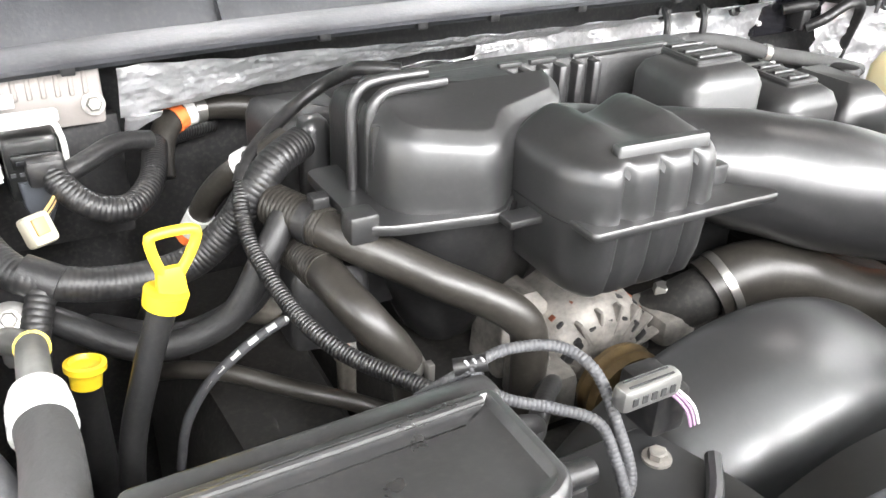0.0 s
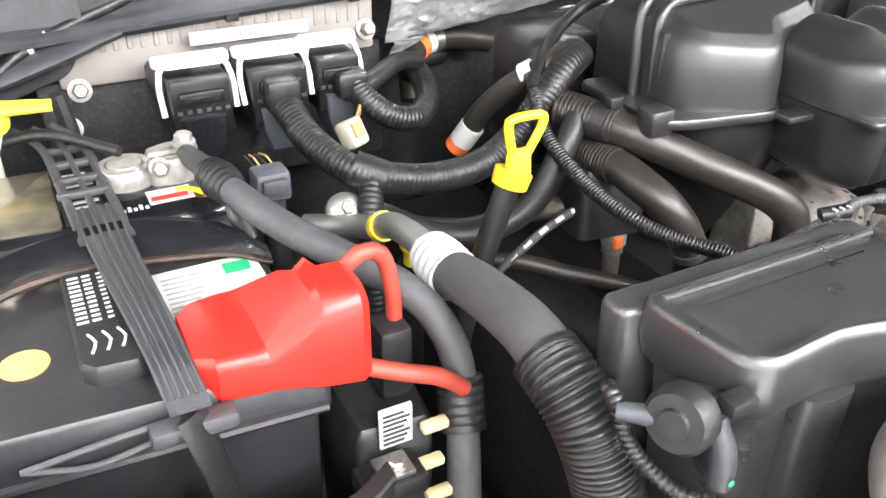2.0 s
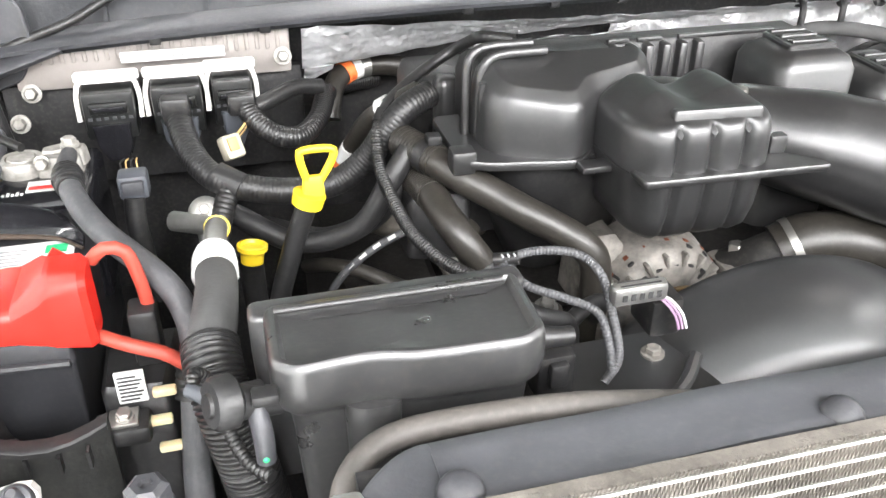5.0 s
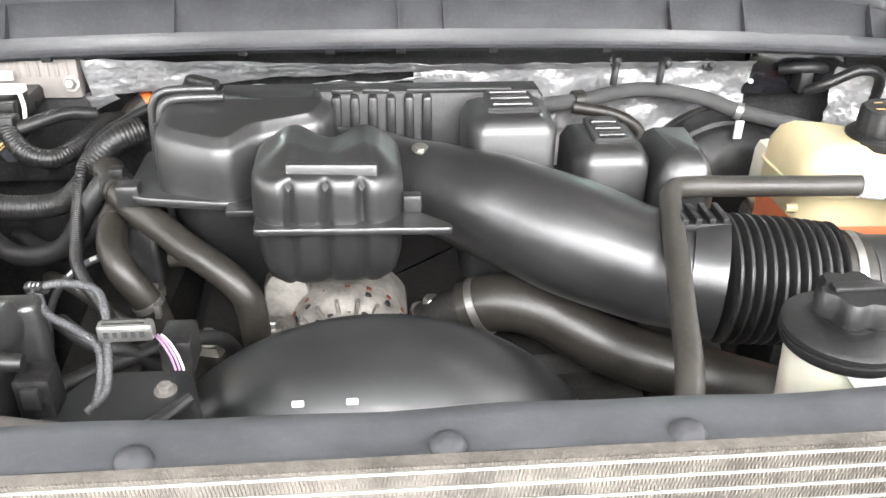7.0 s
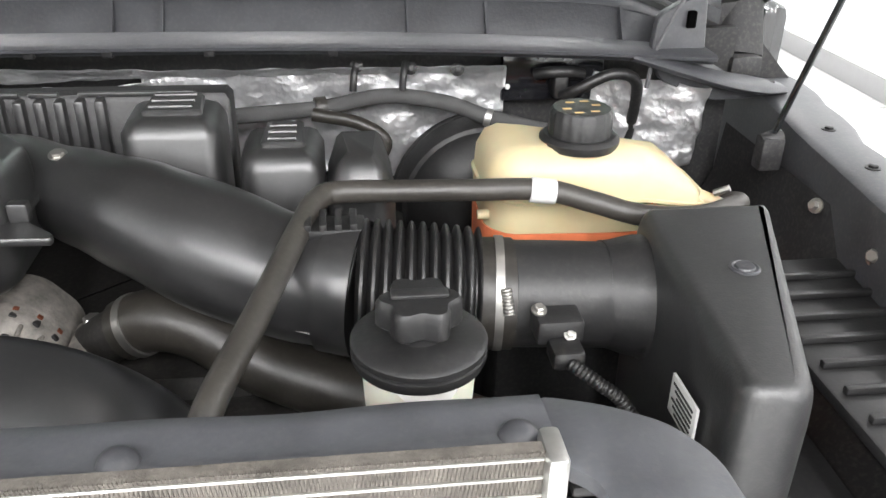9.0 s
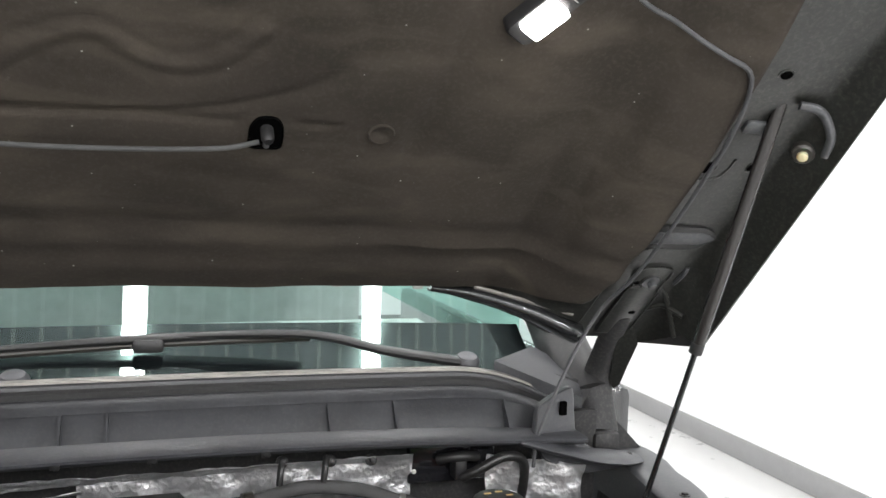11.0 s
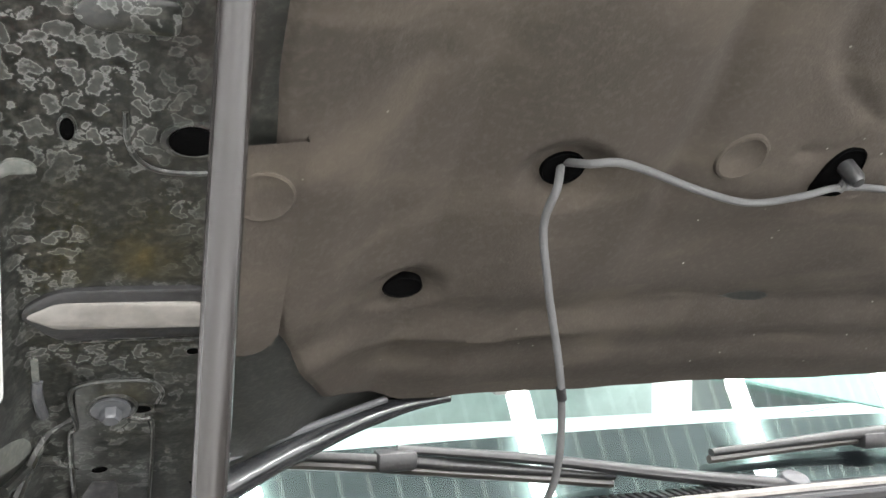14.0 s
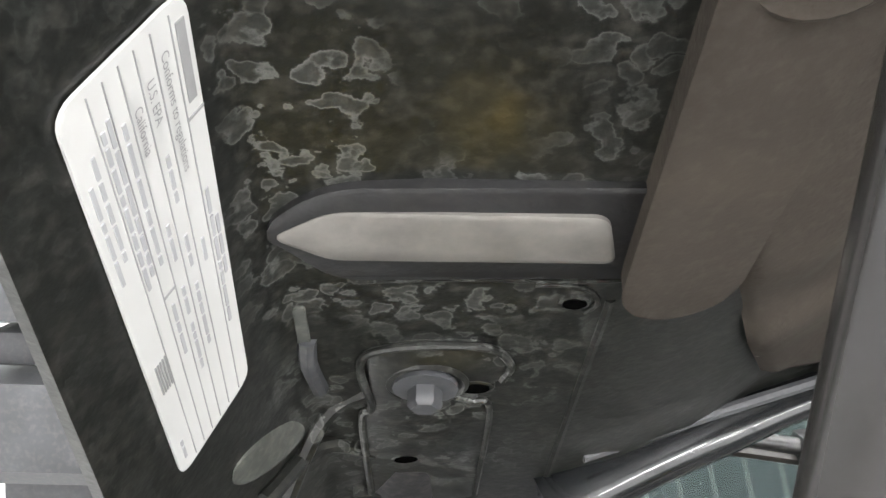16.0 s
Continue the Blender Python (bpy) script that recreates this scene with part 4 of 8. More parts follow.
    part("pin", lathe([(0.012, -0.02), (0.012, 0.02), (0.0001, 0.02)], (s * 0.88, 1.03, 1.33), (1, 0, 0), 14), M_BAY, hinge)
    # the scooped corner brace with a pale edge
    brace = part("corner_brace", tube([(s * 0.54, 0.985, 1.512), (s * 0.61, 0.985, 1.502), (s * 0.70, 0.965, 1.476), (s * 0.79, 0.955, 1.436)], [0.012, 0.024, 0.030, 0.034], 16, flat=0.55), M_PAINT, hood, "glossy black corner brace")
    part("edge", tube([(s * 0.611, 0.966, 1.5145), (s * 0.69, 0.949, 1.494), (s * 0.772, 0.931, 1.4715)], 0.0036, 8), M_BARE if s > 0 else M_SLEEVE, brace)
# edge clips
for x in (-0.48, -0.3, -0.16, 0.0, 0.13, 0.25, 0.39, 0.52):
    b = 0.024 * max(0.0, 1 - (x / 0.56) ** 2)
    y, z = 0.966 + 0.02 * (x / 0.6) ** 2 + 1.36 * b, 0.13 * b
    part("edge_clip", box(x - 0.008, y - 0.006, z + 1.5165 - 0.010 * (x / 0.6) ** 2, x + 0.008, y + 0.006, z + 1.5215, bevel=0.002), M_STEEL, hood)

# washer hose and nozzles
washer = thing("washer_hose", hp(-0.5, 0.25, 0.02), "thin grey washer hose clipped along the hood pad", "hose")
part("run", tube([hp(-0.546, 0.306, 0.010), hp(-0.538, 0.324, 0.032), hp(-0.515, 0.329, 0.034), hp(-0.482, 0.321, 0.032), hp(-0.418, 0.302, 0.030), hp(-0.360, 0.292, 0.030), hp(-0.311, 0.302, 0.030), hp(-0.268, 0.312, 0.026), hp(-0.211, 0.314, 0.028), hp(-0.116, 0.303, 0.030), hp(-0.013, 0.298, 0.030), hp(0.096, 0.299, 0.030), hp(0.195, 0.304, 0.028), hp(0.241, 0.312, 0.022)], 0.0033, 10), M_FOAM, washer)
part("drop", tube([hp(-0.546, 0.306, 0.010), hp(-0.556, 0.300, 0.034), (-0.556, 0.740, 1.676), (-0.542, 0.757, 1.625), (-0.515, 0.785, 1.540), (-0.506, 0.815, 1.460), (-0.518, 0.865, 1.403), (-0.535, 0.925, 1.352), (-0.542, 0.94, 1.335)], 0.0033, 10), M_FOAM, washer)
part("lower_run", tube([(-0.54, 0.935, 1.346), (-0.60, 0.905, 1.328), (-0.645, 0.888, 1.308), (-0.69, 0.880, 1.294), (-0.735, 0.872, 1.277), (-0.77, 0.86, 1.255), (-0.80, 0.85, 1.22)], 0.0052, 10), M_LOOM, washer)
for x, y, z in ((-0.716, 0.8755, 1.2845), (-0.731, 0.873, 1.2788)):
    part("white_band", tube([(x, y, z), (x - 0.004, y - 0.0007, z - 0.0015)], 0.0060, 10), M_LABEL, washer)
part("sleeve", tube([(-0.5175, 0.782, 1.548), (-0.514, 0.786, 1.538)], 0.0043, 10), M_LOOM, washer)
for nx in (0.249, -0.268):
    nz = thing("washer_nozzle", hp(nx, 0.310, 0.0), "small black washer nozzle set in the hood pad", "washer nozzle", "washer nozzles")
    part("body", lathe([(0.008, -0.01), (0.008, 0.02), (0.005, 0.026), (0.0001, 0.026)], hp(nx, 0.328, 0.012), HN, 14), M_MATT, nz)
    part("tail", tube([hp(nx, 0.326, 0.026), hp(nx, 0.309, 0.026)], 0.004, 8), M_FOAM, nz)

# hood lamp
lamp_thing = thing("hood_lamp", hp(0.53, 0.50, 0.02), "lit rectangular lamp on the hood pad", "lamp")
du, dv = 0.066, 0.10
ln = math.hypot(du, dv)
ca, sa = du / ln, dv / ln


def lp(a, b, w):
    return hp(0.522 + 0.74 * (a * ca - b * sa), 0.543 + 0.74 * (a * sa + b * ca), w)


def lamp_block(a0, a1, b0, b1, w0, w1, r=0.006):
    poly = rounded([(a0, b0), (a1, b0), (a1, b1), (a0, b1)], r)
    return loft([[lp(p.x, p.y, w) for p in inset(poly, d)] for w, d in ((w0, 0), (w1 - 0.003, 0), (w1, 0.003))])


part("housing", lamp_block(-0.062, 0.075, -0.026, 0.026, 0.01, 0.036, 0.014), M_MATT, lamp_thing)
part("lens", lamp_block(-0.040, 0.022, -0.020, 0.020, 0.034, 0.046), M_BULB, lamp_thing, "glowing lens")
part("clip", lamp_block(0.040, 0.062, -0.014, 0.014, 0.034, 0.044), M_MATT, lamp_thing)
def edge_p(x, v):
    return hp(x, v, hood_w(x) + 0.013)


part("wire", tube([lp(0.07, 0, 0.03), lp(0.095, 0.0, 0.04), hp(0.58, 0.598, 0.032), *[hp(x, v, max(0.022, hood_w(x) + 0.007) + 0.010) for x, v in ((0.631, 0.565), (0.67, 0.553), (0.70, 0.545), (0.735, 0.536))], edge_p(0.771, 0.523), edge_p(0.79, 0.488), edge_p(0.806, 0.42), edge_p(0.812, 0.354), edge_p(0.817, 0.27), edge_p(0.819, 0.193), edge_p(0.815, 0.11), edge_p(0.80, 0.032), (0.765, 0.90, 1.42), (0.715, 0.885, 1.335), (0.690, 0.875, 1.285), (0.685, 0.875, 1.24)], 0.0031, 8, step=0.012), M_SLEEVE, lamp_thing)

# bump stop on the hood flange
stop = thing("bump_stop", hp(0.92, 0.41, 0.09), "round rubber bump stop with a pale centre on the hood", "bump stop")
part("pad", lathe([(0.015, 0.0), (0.015, 0.010), (0.012, 0.013), (0.0001, 0.013)], hp(0.922, 0.412, 0.088), (-0.55, -0.83 * HS, -0.83 * HC), 24), M_RUBBERBROWN, stop)
part("centre", lathe([(0.007, 0.013), (0.007, 0.017), (0.004, 0.019), (0.0001, 0.019)], hp(0.922, 0.412, 0.088), (-0.55, -0.83 * HS, -0.83 * HC), 18), M_CREAM, stop, "pale centre pin")
part("loop", tube([hp(0.935, 0.425, 0.11), hp(0.925, 0.455, 0.105), hp(0.900, 0.480, 0.09), hp(0.875, 0.478, 0.078)], 0.006, 10), M_FENDER, stop)

# gas struts
for top, low in (((0.862, 0.565, 1.82), (0.815, 0.765, 1.205)), ((-0.802, 0.536, 1.85), (-0.813, 0.655, 1.215))):
    top, low = Vector(top), Vector(low)
    st = thing("gas_strut", low, "silver-grey gas strut that holds the hood up", "gas strut", "gas struts")
    mid = top.lerp(low, 0.58)
    part("cylinder", tube([top, top.lerp(mid, 0.5), mid], 0.0088, 18, step=0.2), M_STRUT, st)
    part("rod", tube([mid, mid.lerp(low, 0.5), low], 0.0042, 12, step=0.2), M_PAINT, st)
    part("end_socket", lathe([(0.009, -0.014), (0.011, 0), (0.009, 0.014)], low, (1, 0, 0.2), 14), M_MATT, st)
    part("end_socket", lathe([(0.009, -0.014), (0.011, 0), (0.009, 0.014)], top, (1, 0, 0.2), 14), M_MATT, st)
    part("collar", tube([mid.lerp(top, 0.02), mid.lerp(low, 0.03)], 0.0096, 16), M_MATT, st)
    part("stud_bracket", box(low.x - 0.015, low.y - 0.012, low.z - 0.04, low.x + 0.015, low.y + 0.012, low.z + 0.004, bevel=0.004), M_BAY, st)

# emission label on the side flange
lab = thing("emission_label", hp(-0.93, 0.23, 0.1), "white printed emission label on the hood flange", "label")


LAB_N = Vector((0.86, -0.5 * HS, -0.5 * HC)).normalized()
LAB_C = [hp(-0.9247, 0.1470, 0.0970), hp(-0.9151, 0.3073, 0.0811), hp(-0.9360, 0.3020, 0.1160), hp(-0.9451, 0.1343, 0.1312)]


def lab_p(a, b, up=0.0012):
    """a across the label (0 inner, 1 outer edge), b along it from the rear."""
    p = LAB_C[0].lerp(LAB_C[1], b).lerp(LAB_C[3].lerp(LAB_C[2], b), a)
    return p + LAB_N * up


def lab_quad(a0, b0, a1, b1, up):
    c = [(a0, b0), (a0, b1), (a1, b1), (a1, b0)]
    return loft([[lab_p(a, b, up - 0.001) for a, b in c], [lab_p(a, b, up) for a, b in c]])


sheet = rounded([(0, 0), (0, 0.155), (0.036, 0.155), (0.036, 0)], 0.006, 5)
part("paper", loft([[lab_p(p.x / 0.036, p.y / 0.155, up) for p in sheet] for up in (0.0004, 0.0014)]), M_LABEL, lab)
for k, a in enumerate((0.15, 0.30, 0.43, 0.55, 0.67, 0.79)):
    part("print_rule", lab_quad(a - 0.004, 0.015, a + 0.004, 0.985, 0.0017), M_PRINT, lab)
part("print_rule", lab_quad(0.0, 0.795, 0.15, 0.800, 0.0017), M_PRINT, lab)
part("print_rule", lab_quad(0.55, 0.52, 0.67, 0.525, 0.0017), M_PRINT, lab)
part("maker_bar", lab_quad(0.045, 0.825, 0.115, 0.965, 0.0018), M_PRINT, lab)
rand = random.Random(5)


def print_run(a, b1, b0, high=0.030):
    """A row of unreadable words as short bars."""
    b = b1
    while b > b0 + 0.02:
        n = min(b - b0, 0.018 + 0.045 * rand.random())
        part("print_line", lab_quad(a - high / 2, b - n, a + high / 2, b, 0.0018), M_PALEPRINT, lab)
        b -= n + 0.008


for a, b1, b0 in ((0.055, 0.56, 0.40), (0.105, 0.64, 0.26), (0.225, 0.55, 0.48), (0.365, 0.78, 0.68), (0.365, 0.60, 0.52), (0.365, 0.47, 0.28), (0.49, 0.66, 0.56), (0.49, 0.50, 0.42), (0.49, 0.39, 0.22), (0.61, 0.90, 0.60), (0.61, 0.49, 0.32), (0.70, 0.93, 0.60), (0.755, 0.92, 0.56), (0.86, 0.90, 0.66), (0.93, 0.86, 0.64), (0.90, 0.12, 0.05)):
    print_run(a, b1, b0)
for k in range(5):
    part("code_bar", lab_quad(0.80 + 0.026 * k, 0.31, 0.814 + 0.026 * k, 0.40, 0.0018), M_PRINT, lab)


def printed(words, a, b, size):
    """Words set along the label, read from its front end to its rear end."""
    curve = bpy.data.curves.new("words", "FONT")
    curve.body, curve.size = words, size
    holder = bpy.data.objects.new("words", curve)
    flat = bpy.data.meshes.new_from_object(holder)
    bm = bmesh.new()
    bm.from_mesh(flat)
    bpy.data.objects.remove(holder)
    at = lab_p(a, b, 0.0019)
    right = (lab_p(a, b - 0.05) - lab_p(a, b)).normalized()
    up = (lab_p(a - 0.05, b) - lab_p(a, b)).normalized()
    for v in bm.verts:
        v.co = at + right * v.co.x + up * v.co.y
    part("print_text", bm, M_PRINT, lab)


printed("Conforms to regulations", 0.262, 0.945, 0.0037)
printed("U.S. EPA", 0.400, 0.925, 0.0037)
printed("California", 0.525, 0.905, 0.0037)

# ---- bay shell ----
bay = thing("bay_shell", (0, 0.5, 0.5), "dark steel engine bay shell with firewall", "engine bay")
part("firewall", box(-0.85, 0.975, 0.6, 0.85, 0.99, 1.295), M_BAY, bay)
part("splash_floor", box(-0.88, 0.12, 0.55, 0.88, 0.98, 0.58), M_BAY, bay)
for s in (1, -1):
    rings = []
    for y in (0.12, 0.3, 0.5, 0.7, 0.85, 0.955):
        h = 0.06 * math.sin((y - 0.12) * 3.2)
        rings.append([Vector((s * x, y, z)) for x, z in ((0.848, 1.16), (0.84, 1.08 + h * 0.2), (0.80, 0.98 + h * 0.5), (0.66, 0.90 + h * 0.5), (0.58, 0.58), (0.62, 0.58), (0.70, 0.85), (0.82, 0.93), (0.86, 1.02))])
    part("inner_wing", loft(rings), M_BAY, bay)
part("front_panel", box(-0.86, 0.10, 0.55, 0.86, 0.13, 1.05, bevel=0.01), M_BAY, bay)

# engine block, mostly hidden
eng = thing("engine", (-0.03, 0.65, 0.6), "grimy dark engine block under the intake", "engine")
part("block", moulded([(-0.26, 0.5), (0.22, 0.5), (0.24, 0.92), (-0.28, 0.92)], [(0.6, 0), (1.0, 0), (1.06, 0.03)], 0.03), M_ENGINE, eng)
part("cam_cover", moulded([(-0.40, 0.52), (-0.28, 0.50), (-0.26, 0.92), (-0.42, 0.92)], [(0.75, 0), (1.0, 0), (1.04, 0.02)], 0.03), M_ENGINE, eng)
part("cam_cover", moulded([(0.24, 0.52), (0.36, 0.52), (0.38, 0.92), (0.22, 0.92)], [(0.75, 0), (1.0, 0), (1.06, 0.02)], 0.03), M_ENGINE, eng)
part("front_cover", box(-0.30, 0.46, 0.6, 0.24, 0.52, 1.05, bevel=0.02), M_ENGINE, eng)
for x, y, z, r in ((-0.22, 0.50, 1.00, 0.045), (0.10, 0.47, 1.0, 0.05)):
    part("pulley_cover", lathe([(r, -0.03), (r, 0.0), (r * 0.85, 0.012), (r * 0.4, 0.012), (0.0001, 0.006)], (x, y, z), (0, -1, 0.25), 24), M_ENGINE, eng)

# ---- intake ----
plenum = thing("intake_plenum", (-0.17, 0.62, 1.15), "black moulded intake plenum on top of the engine", "intake plenum")


def plenum_shell():
    base = rounded([(-0.262, 0.662), (-0.261, 0.606), (-0.247, 0.588), (-0.196, 0.567), (-0.178, 0.568), (-0.150, 0.594), (-0.090, 0.614), (-0.076, 0.640), (-0.078, 0.662)], 0.010, 5)
    rings = [[Vector((p.x, p.y, z)) for p in inset(base, d, 0.012)] for z, d in ((1.232, 0.0), (1.250, 0.0006))]
    edge = inset(base, 0.0165, 0.012)
    centre = Vector((-0.170, 0.628))
    tops = [(drop, inset(base, d, 0.012)) for drop, d in ((0.030, 0.0012), (0.021, 0.0022), (0.014, 0.0036), (0.010, 0.0050), (0.0075, 0.0066), (0.0062, 0.0082), (0.0006, 0.0152), (0.0, 0.0165))]
    tops += [(0.0, [centre + (p - centre) * k for p in edge]) for k in (0.92, 0.8, 0.6, 0.35, 0.05)]
    for drop, outline in tops:
        ring = []
        for p in outline:
            side = max(0.0, min(1.0, (-0.246 - p.x) / 0.014))
            ring.append(Vector((p.x, p.y, 1.2945 + 0.235 * (p.y - 0.572) - drop - 0.005 * side)))
        rings.append(ring)
    return loft(rings)


part("upper_shell", plenum_shell(), M_PLASTIC, plenum, smooth=50)
part("lower_shell", moulded([(-0.258, 0.70), (-0.258, 0.625), (-0.228, 0.588), (-0.165, 0.574), (-0.07, 0.62), (-0.07, 0.70)], [(1.08, 0.05), (1.12, 0.028), (1.165, 0.012), (1.20, 0.003), (1.232, 0)], 0.025), M_MATT, plenum)
part("flange", moulded([(-0.290, 0.70), (-0.290, 0.588), (-0.266, 0.576), (-0.18, 0.560), (-0.155, 0.588), (-0.08, 0.61), (-0.072, 0.70)], [(1.228, 0.001), (1.230, 0), (1.235, 0), (1.2365, 0.001)], 0.012), M_PLASTIC, plenum)
for dx, y0, dz in ((0.0, 0.653, 0.0), (0.010, 0.640, -0.004)):
    part("shell_rim", tube([(dx - 0.2675, y0 - 0.003, 1.226), (dx - 0.267, y0 - 0.002, 1.27 + dz), (dx - 0.266, y0, 1.298 + dz), (dx - 0.263, y0, 1.311 + dz), (dx - 0.255, y0 + 0.001, 1.3185 + dz), (dx - 0.240, y0 + 0.002, 1.321 + dz), (dx - 0.200, y0 + 0.003, 1.321 + dz)], 0.0046, 12), M_PLASTIC, plenum)
part("rear_shell", moulded([(-0.262, 0.722), (-0.262, 0.652), (-0.09, 0.652), (-0.09, 0.722)], [(1.12, 0.0), (1.282, 0.002), (1.295, 0.006), (1.301, 0.014)], 0.012), M_MATT, plenum)
part("side_chamber", moulded([(-0.297, 0.85), (-0.297, 0.775), (-0.284, 0.762), (-0.21, 0.76), (-0.21, 0.85)], [(1.12, 0.01), (1.16, 0.0), (1.240, 0.002), (1.252, 0.007), (1.256, 0.014)], 0.014), M_MATT, plenum)
part("side_neck", moulded([(-0.272, 0.775), (-0.272, 0.752), (-0.264, 0.745), (-0.248, 0.745), (-0.242, 0.752), (-0.242, 0.775)], [(1.16, 0), (1.248, 0.001), (1.255, 0.004), (1.258, 0.008)], 0.007), M_PLASTIC, plenum)
part("side_step", moulded([(-0.335, 0.68), (-0.335, 0.615), (-0.270, 0.605), (-0.270, 0.68)], [(1.12, 0), (1.180, 0.002), (1.188, 0.008)], 0.010), M_MATT, plenum)
part("vertical_rib", tube([(-0.257, 0.628, 1.238), (-0.258, 0.627, 1.296)], 0.0036, 10), M_PLASTIC, plenum)
part("bracket", box(-0.298, 0.584, 1.222, -0.274, 0.606, 1.246, bevel=0.004), M_PLASTIC, plenum)

reson = thing("intake_resonator", (-0.084, 0.51, 1.21), "black ribbed resonator box in front of the plenum", "resonator")


def resonator(levels, x0=-0.157, x1=-0.012, y0=0.494, y1=0.608, groove=0.006):
    base = rounded([(x0, y1), (x0, y0 + 0.03), (x0 + 0.02, y0), (x1 - 0.02, y0), (x1, y0 + 0.025), (x1, y1)], 0.018, 8)
    dense = []
    for a, b in zip(base, base[1:] + base[:1]):
        m = max(1, int((b - a).length / 0.0025))
        dense += [a.lerp(b, q / m) for q in range(m)]
    rings = []
    for z, d, g in levels:
        ring = []
        for p in inset(dense, d, 0.03):
            front = max(0.0, min(1.0, (0.532 - p.y) / 0.02))
            y = p.y
            for gx in (-0.118, -0.085, -0.052):
                y += groove * g * front * ridge(p.x - gx, 0.0042)
            ring.append(Vector((p.x, y, z)))
        rings.append(ring)
    return loft(rings)


part("lower_body", resonator([(1.168, 0.035, 0.2), (1.172, 0.018, 0.6), (1.181, 0.008, 1), (1.200, 0.003, 1), (1.240, 0.0, 1)]), M_PLASTIC, reson)


def resonator_top(x0=-0.157, x1=-0.012, y0=0.494, y1=0.608):
    """The upper half: grooved front, rolled edge, two humps with a dip between them."""
    base = rounded([(x0, y1), (x0, y0 + 0.03), (x0 + 0.02, y0), (x1 - 0.02, y0), (x1, y0 + 0.025), (x1, y1)], 0.018, 8)
    dense = []
    for a, b in zip(base, base[1:] + base[:1]):
        m = max(1, int((b - a).length / 0.0022))
        dense += [a.lerp(b, q / m) for q in range(m)]
    cx, cy = (x0 + x1) / 2, 0.553
    rings = []
    for s, z, g in ((0.996, 1.241, 1), (0.990, 1.258, 1), (0.982, 1.272, 1), (0.968, 1.2785, 1), (0.945, 1.283, 0.9), (0.91, 1.2865, 0.6), (0.86, 1.2885, 0.3), (0.78, 1.290, 0), (0.66, 1.291, 0), (0.5, 1.2915, 0), (0.33, 1.2915, 0), (0.16, 1.2915, 0), (0.02, 1.2915, 0)):
        ring = []
        for p in dense:
            x, y = cx + (p.x - cx) * s, cy + (p.y - cy) * s
            front = max(0.0, min(1.0, (0.536 - y) / 0.02))
            for gx in (-0.118, -0.085, -0.052):
                y += 0.008 * g * front * ridge(x - gx, 0.0045)
            k = max(0.0, min(1.0, (y - 0.515) / 0.035)) * max(0.0, min(1.0, (0.985 - s) / 0.08))
            k = k * k * (3 - 2 * k)
            hump = 0.0155 * ridge(x + 0.117, 0.021) + 0.0145 * ridge(x + 0.048, 0.021) - 0.002
            ring.append(Vector((x, y, z + hump * k)))
        rings.append(ring)
    return loft(rings)


part("upper_body", resonator_top(), M_PLASTIC, reson)
part("seam_flange", moulded([(-0.152, 0.605), (-0.152, 0.488), (-0.02, 0.484), (0.030, 0.482), (0.030, 0.492), (-0.006, 0.525), (-0.006, 0.605)], [(1.2375, 0.001), (1.239, 0), (1.243, 0), (1.2445, 0.001)], 0.006), M_PLASTIC, reson)
part("side_tab", box(-0.014, 0.515, 1.243, 0.004, 0.528, 1.262, bevel=0.003), M_PLASTIC, reson)
part("top_bar", moulded([(-0.121, 0.509), (-0.037, 0.504), (-0.036, 0.514), (-0.120, 0.520)], [(1.284, 0), (1.2965, 0), (1.2985, 0.0015)], 0.003), M_PLASTIC, reson)
for gx in (-0.118, -0.085, -0.052):
    part("pocket", loft([[Vector((gx - 0.008, 0.5045, 1.2850)), Vector((gx + 0.008, 0.5045, 1.2850)), Vector((gx, 0.4985, 1.2765))], [Vector((gx - 0.008, 0.5085, 1.2880)), Vector((gx + 0.008, 0.5085, 1.2880)), Vector((gx, 0.5050, 1.2765))]]), M_MATT, reson, "dark triangular pocket")
part("side_link", box(-0.185, 0.545, 1.229, -0.15, 0.565, 1.236, bevel=0.002), M_PLASTIC, reson)

duct = thing("intake_duct", (0.12, 0.52, 1.13), "smooth black intake duct leading to the air filter box", "intake duct")
DUCT = [(-0.085, 0.690, 1.228), (-0.05, 0.665, 1.232), (0.01, 0.620, 1.226), (0.08, 0.573, 1.220), (0.16, 0.526, 1.204), (0.225, 0.495, 1.190), (0.288, 0.475, 1.186)]
part("tube", tube(DUCT, [0.034, 0.040, 0.049, 0.056, 0.060, 0.057, 0.056], 36), M_SATIN, duct)
part("seam", tube([(0.03, 0.563, 1.200), (0.09, 0.516, 1.194), (0.165, 0.468, 1.180), (0.225, 0.441, 1.170), (0.27, 0.422, 1.166)], 0.0022, 6), M_SATIN, duct)
part("screw", bolt((0.008, 0.606, 1.271), (0, -0.3, 1), 0.006, 0.004), M_STEEL, duct)
part("collar", tube([(0.258, 0.484, 1.187), (0.288, 0.475, 1.186)], [0.0605, 0.062], 32), M_SATIN, duct)
part("bellows", tube([(0.284, 0.475, 1.186), (0.335, 0.470, 1.184), (0.390, 0.465, 1.182)], [0.064, 0.063, 0.060], 36, ridge=0.009, pitch=0.0102), M_LOOM, duct, "ribbed rubber bellows")
part("sleeve", tube([(0.386, 0.465, 1.182), (0.42, 0.463, 1.181)], 0.051, 32), M_RUBBER, duct)
part("mass_air_tube", tube([(0.418, 0.460, 1.183), (0.48, 0.458, 1.180), (0.56, 0.455, 1.175)], 0.0485, 32), M_MATT, duct)
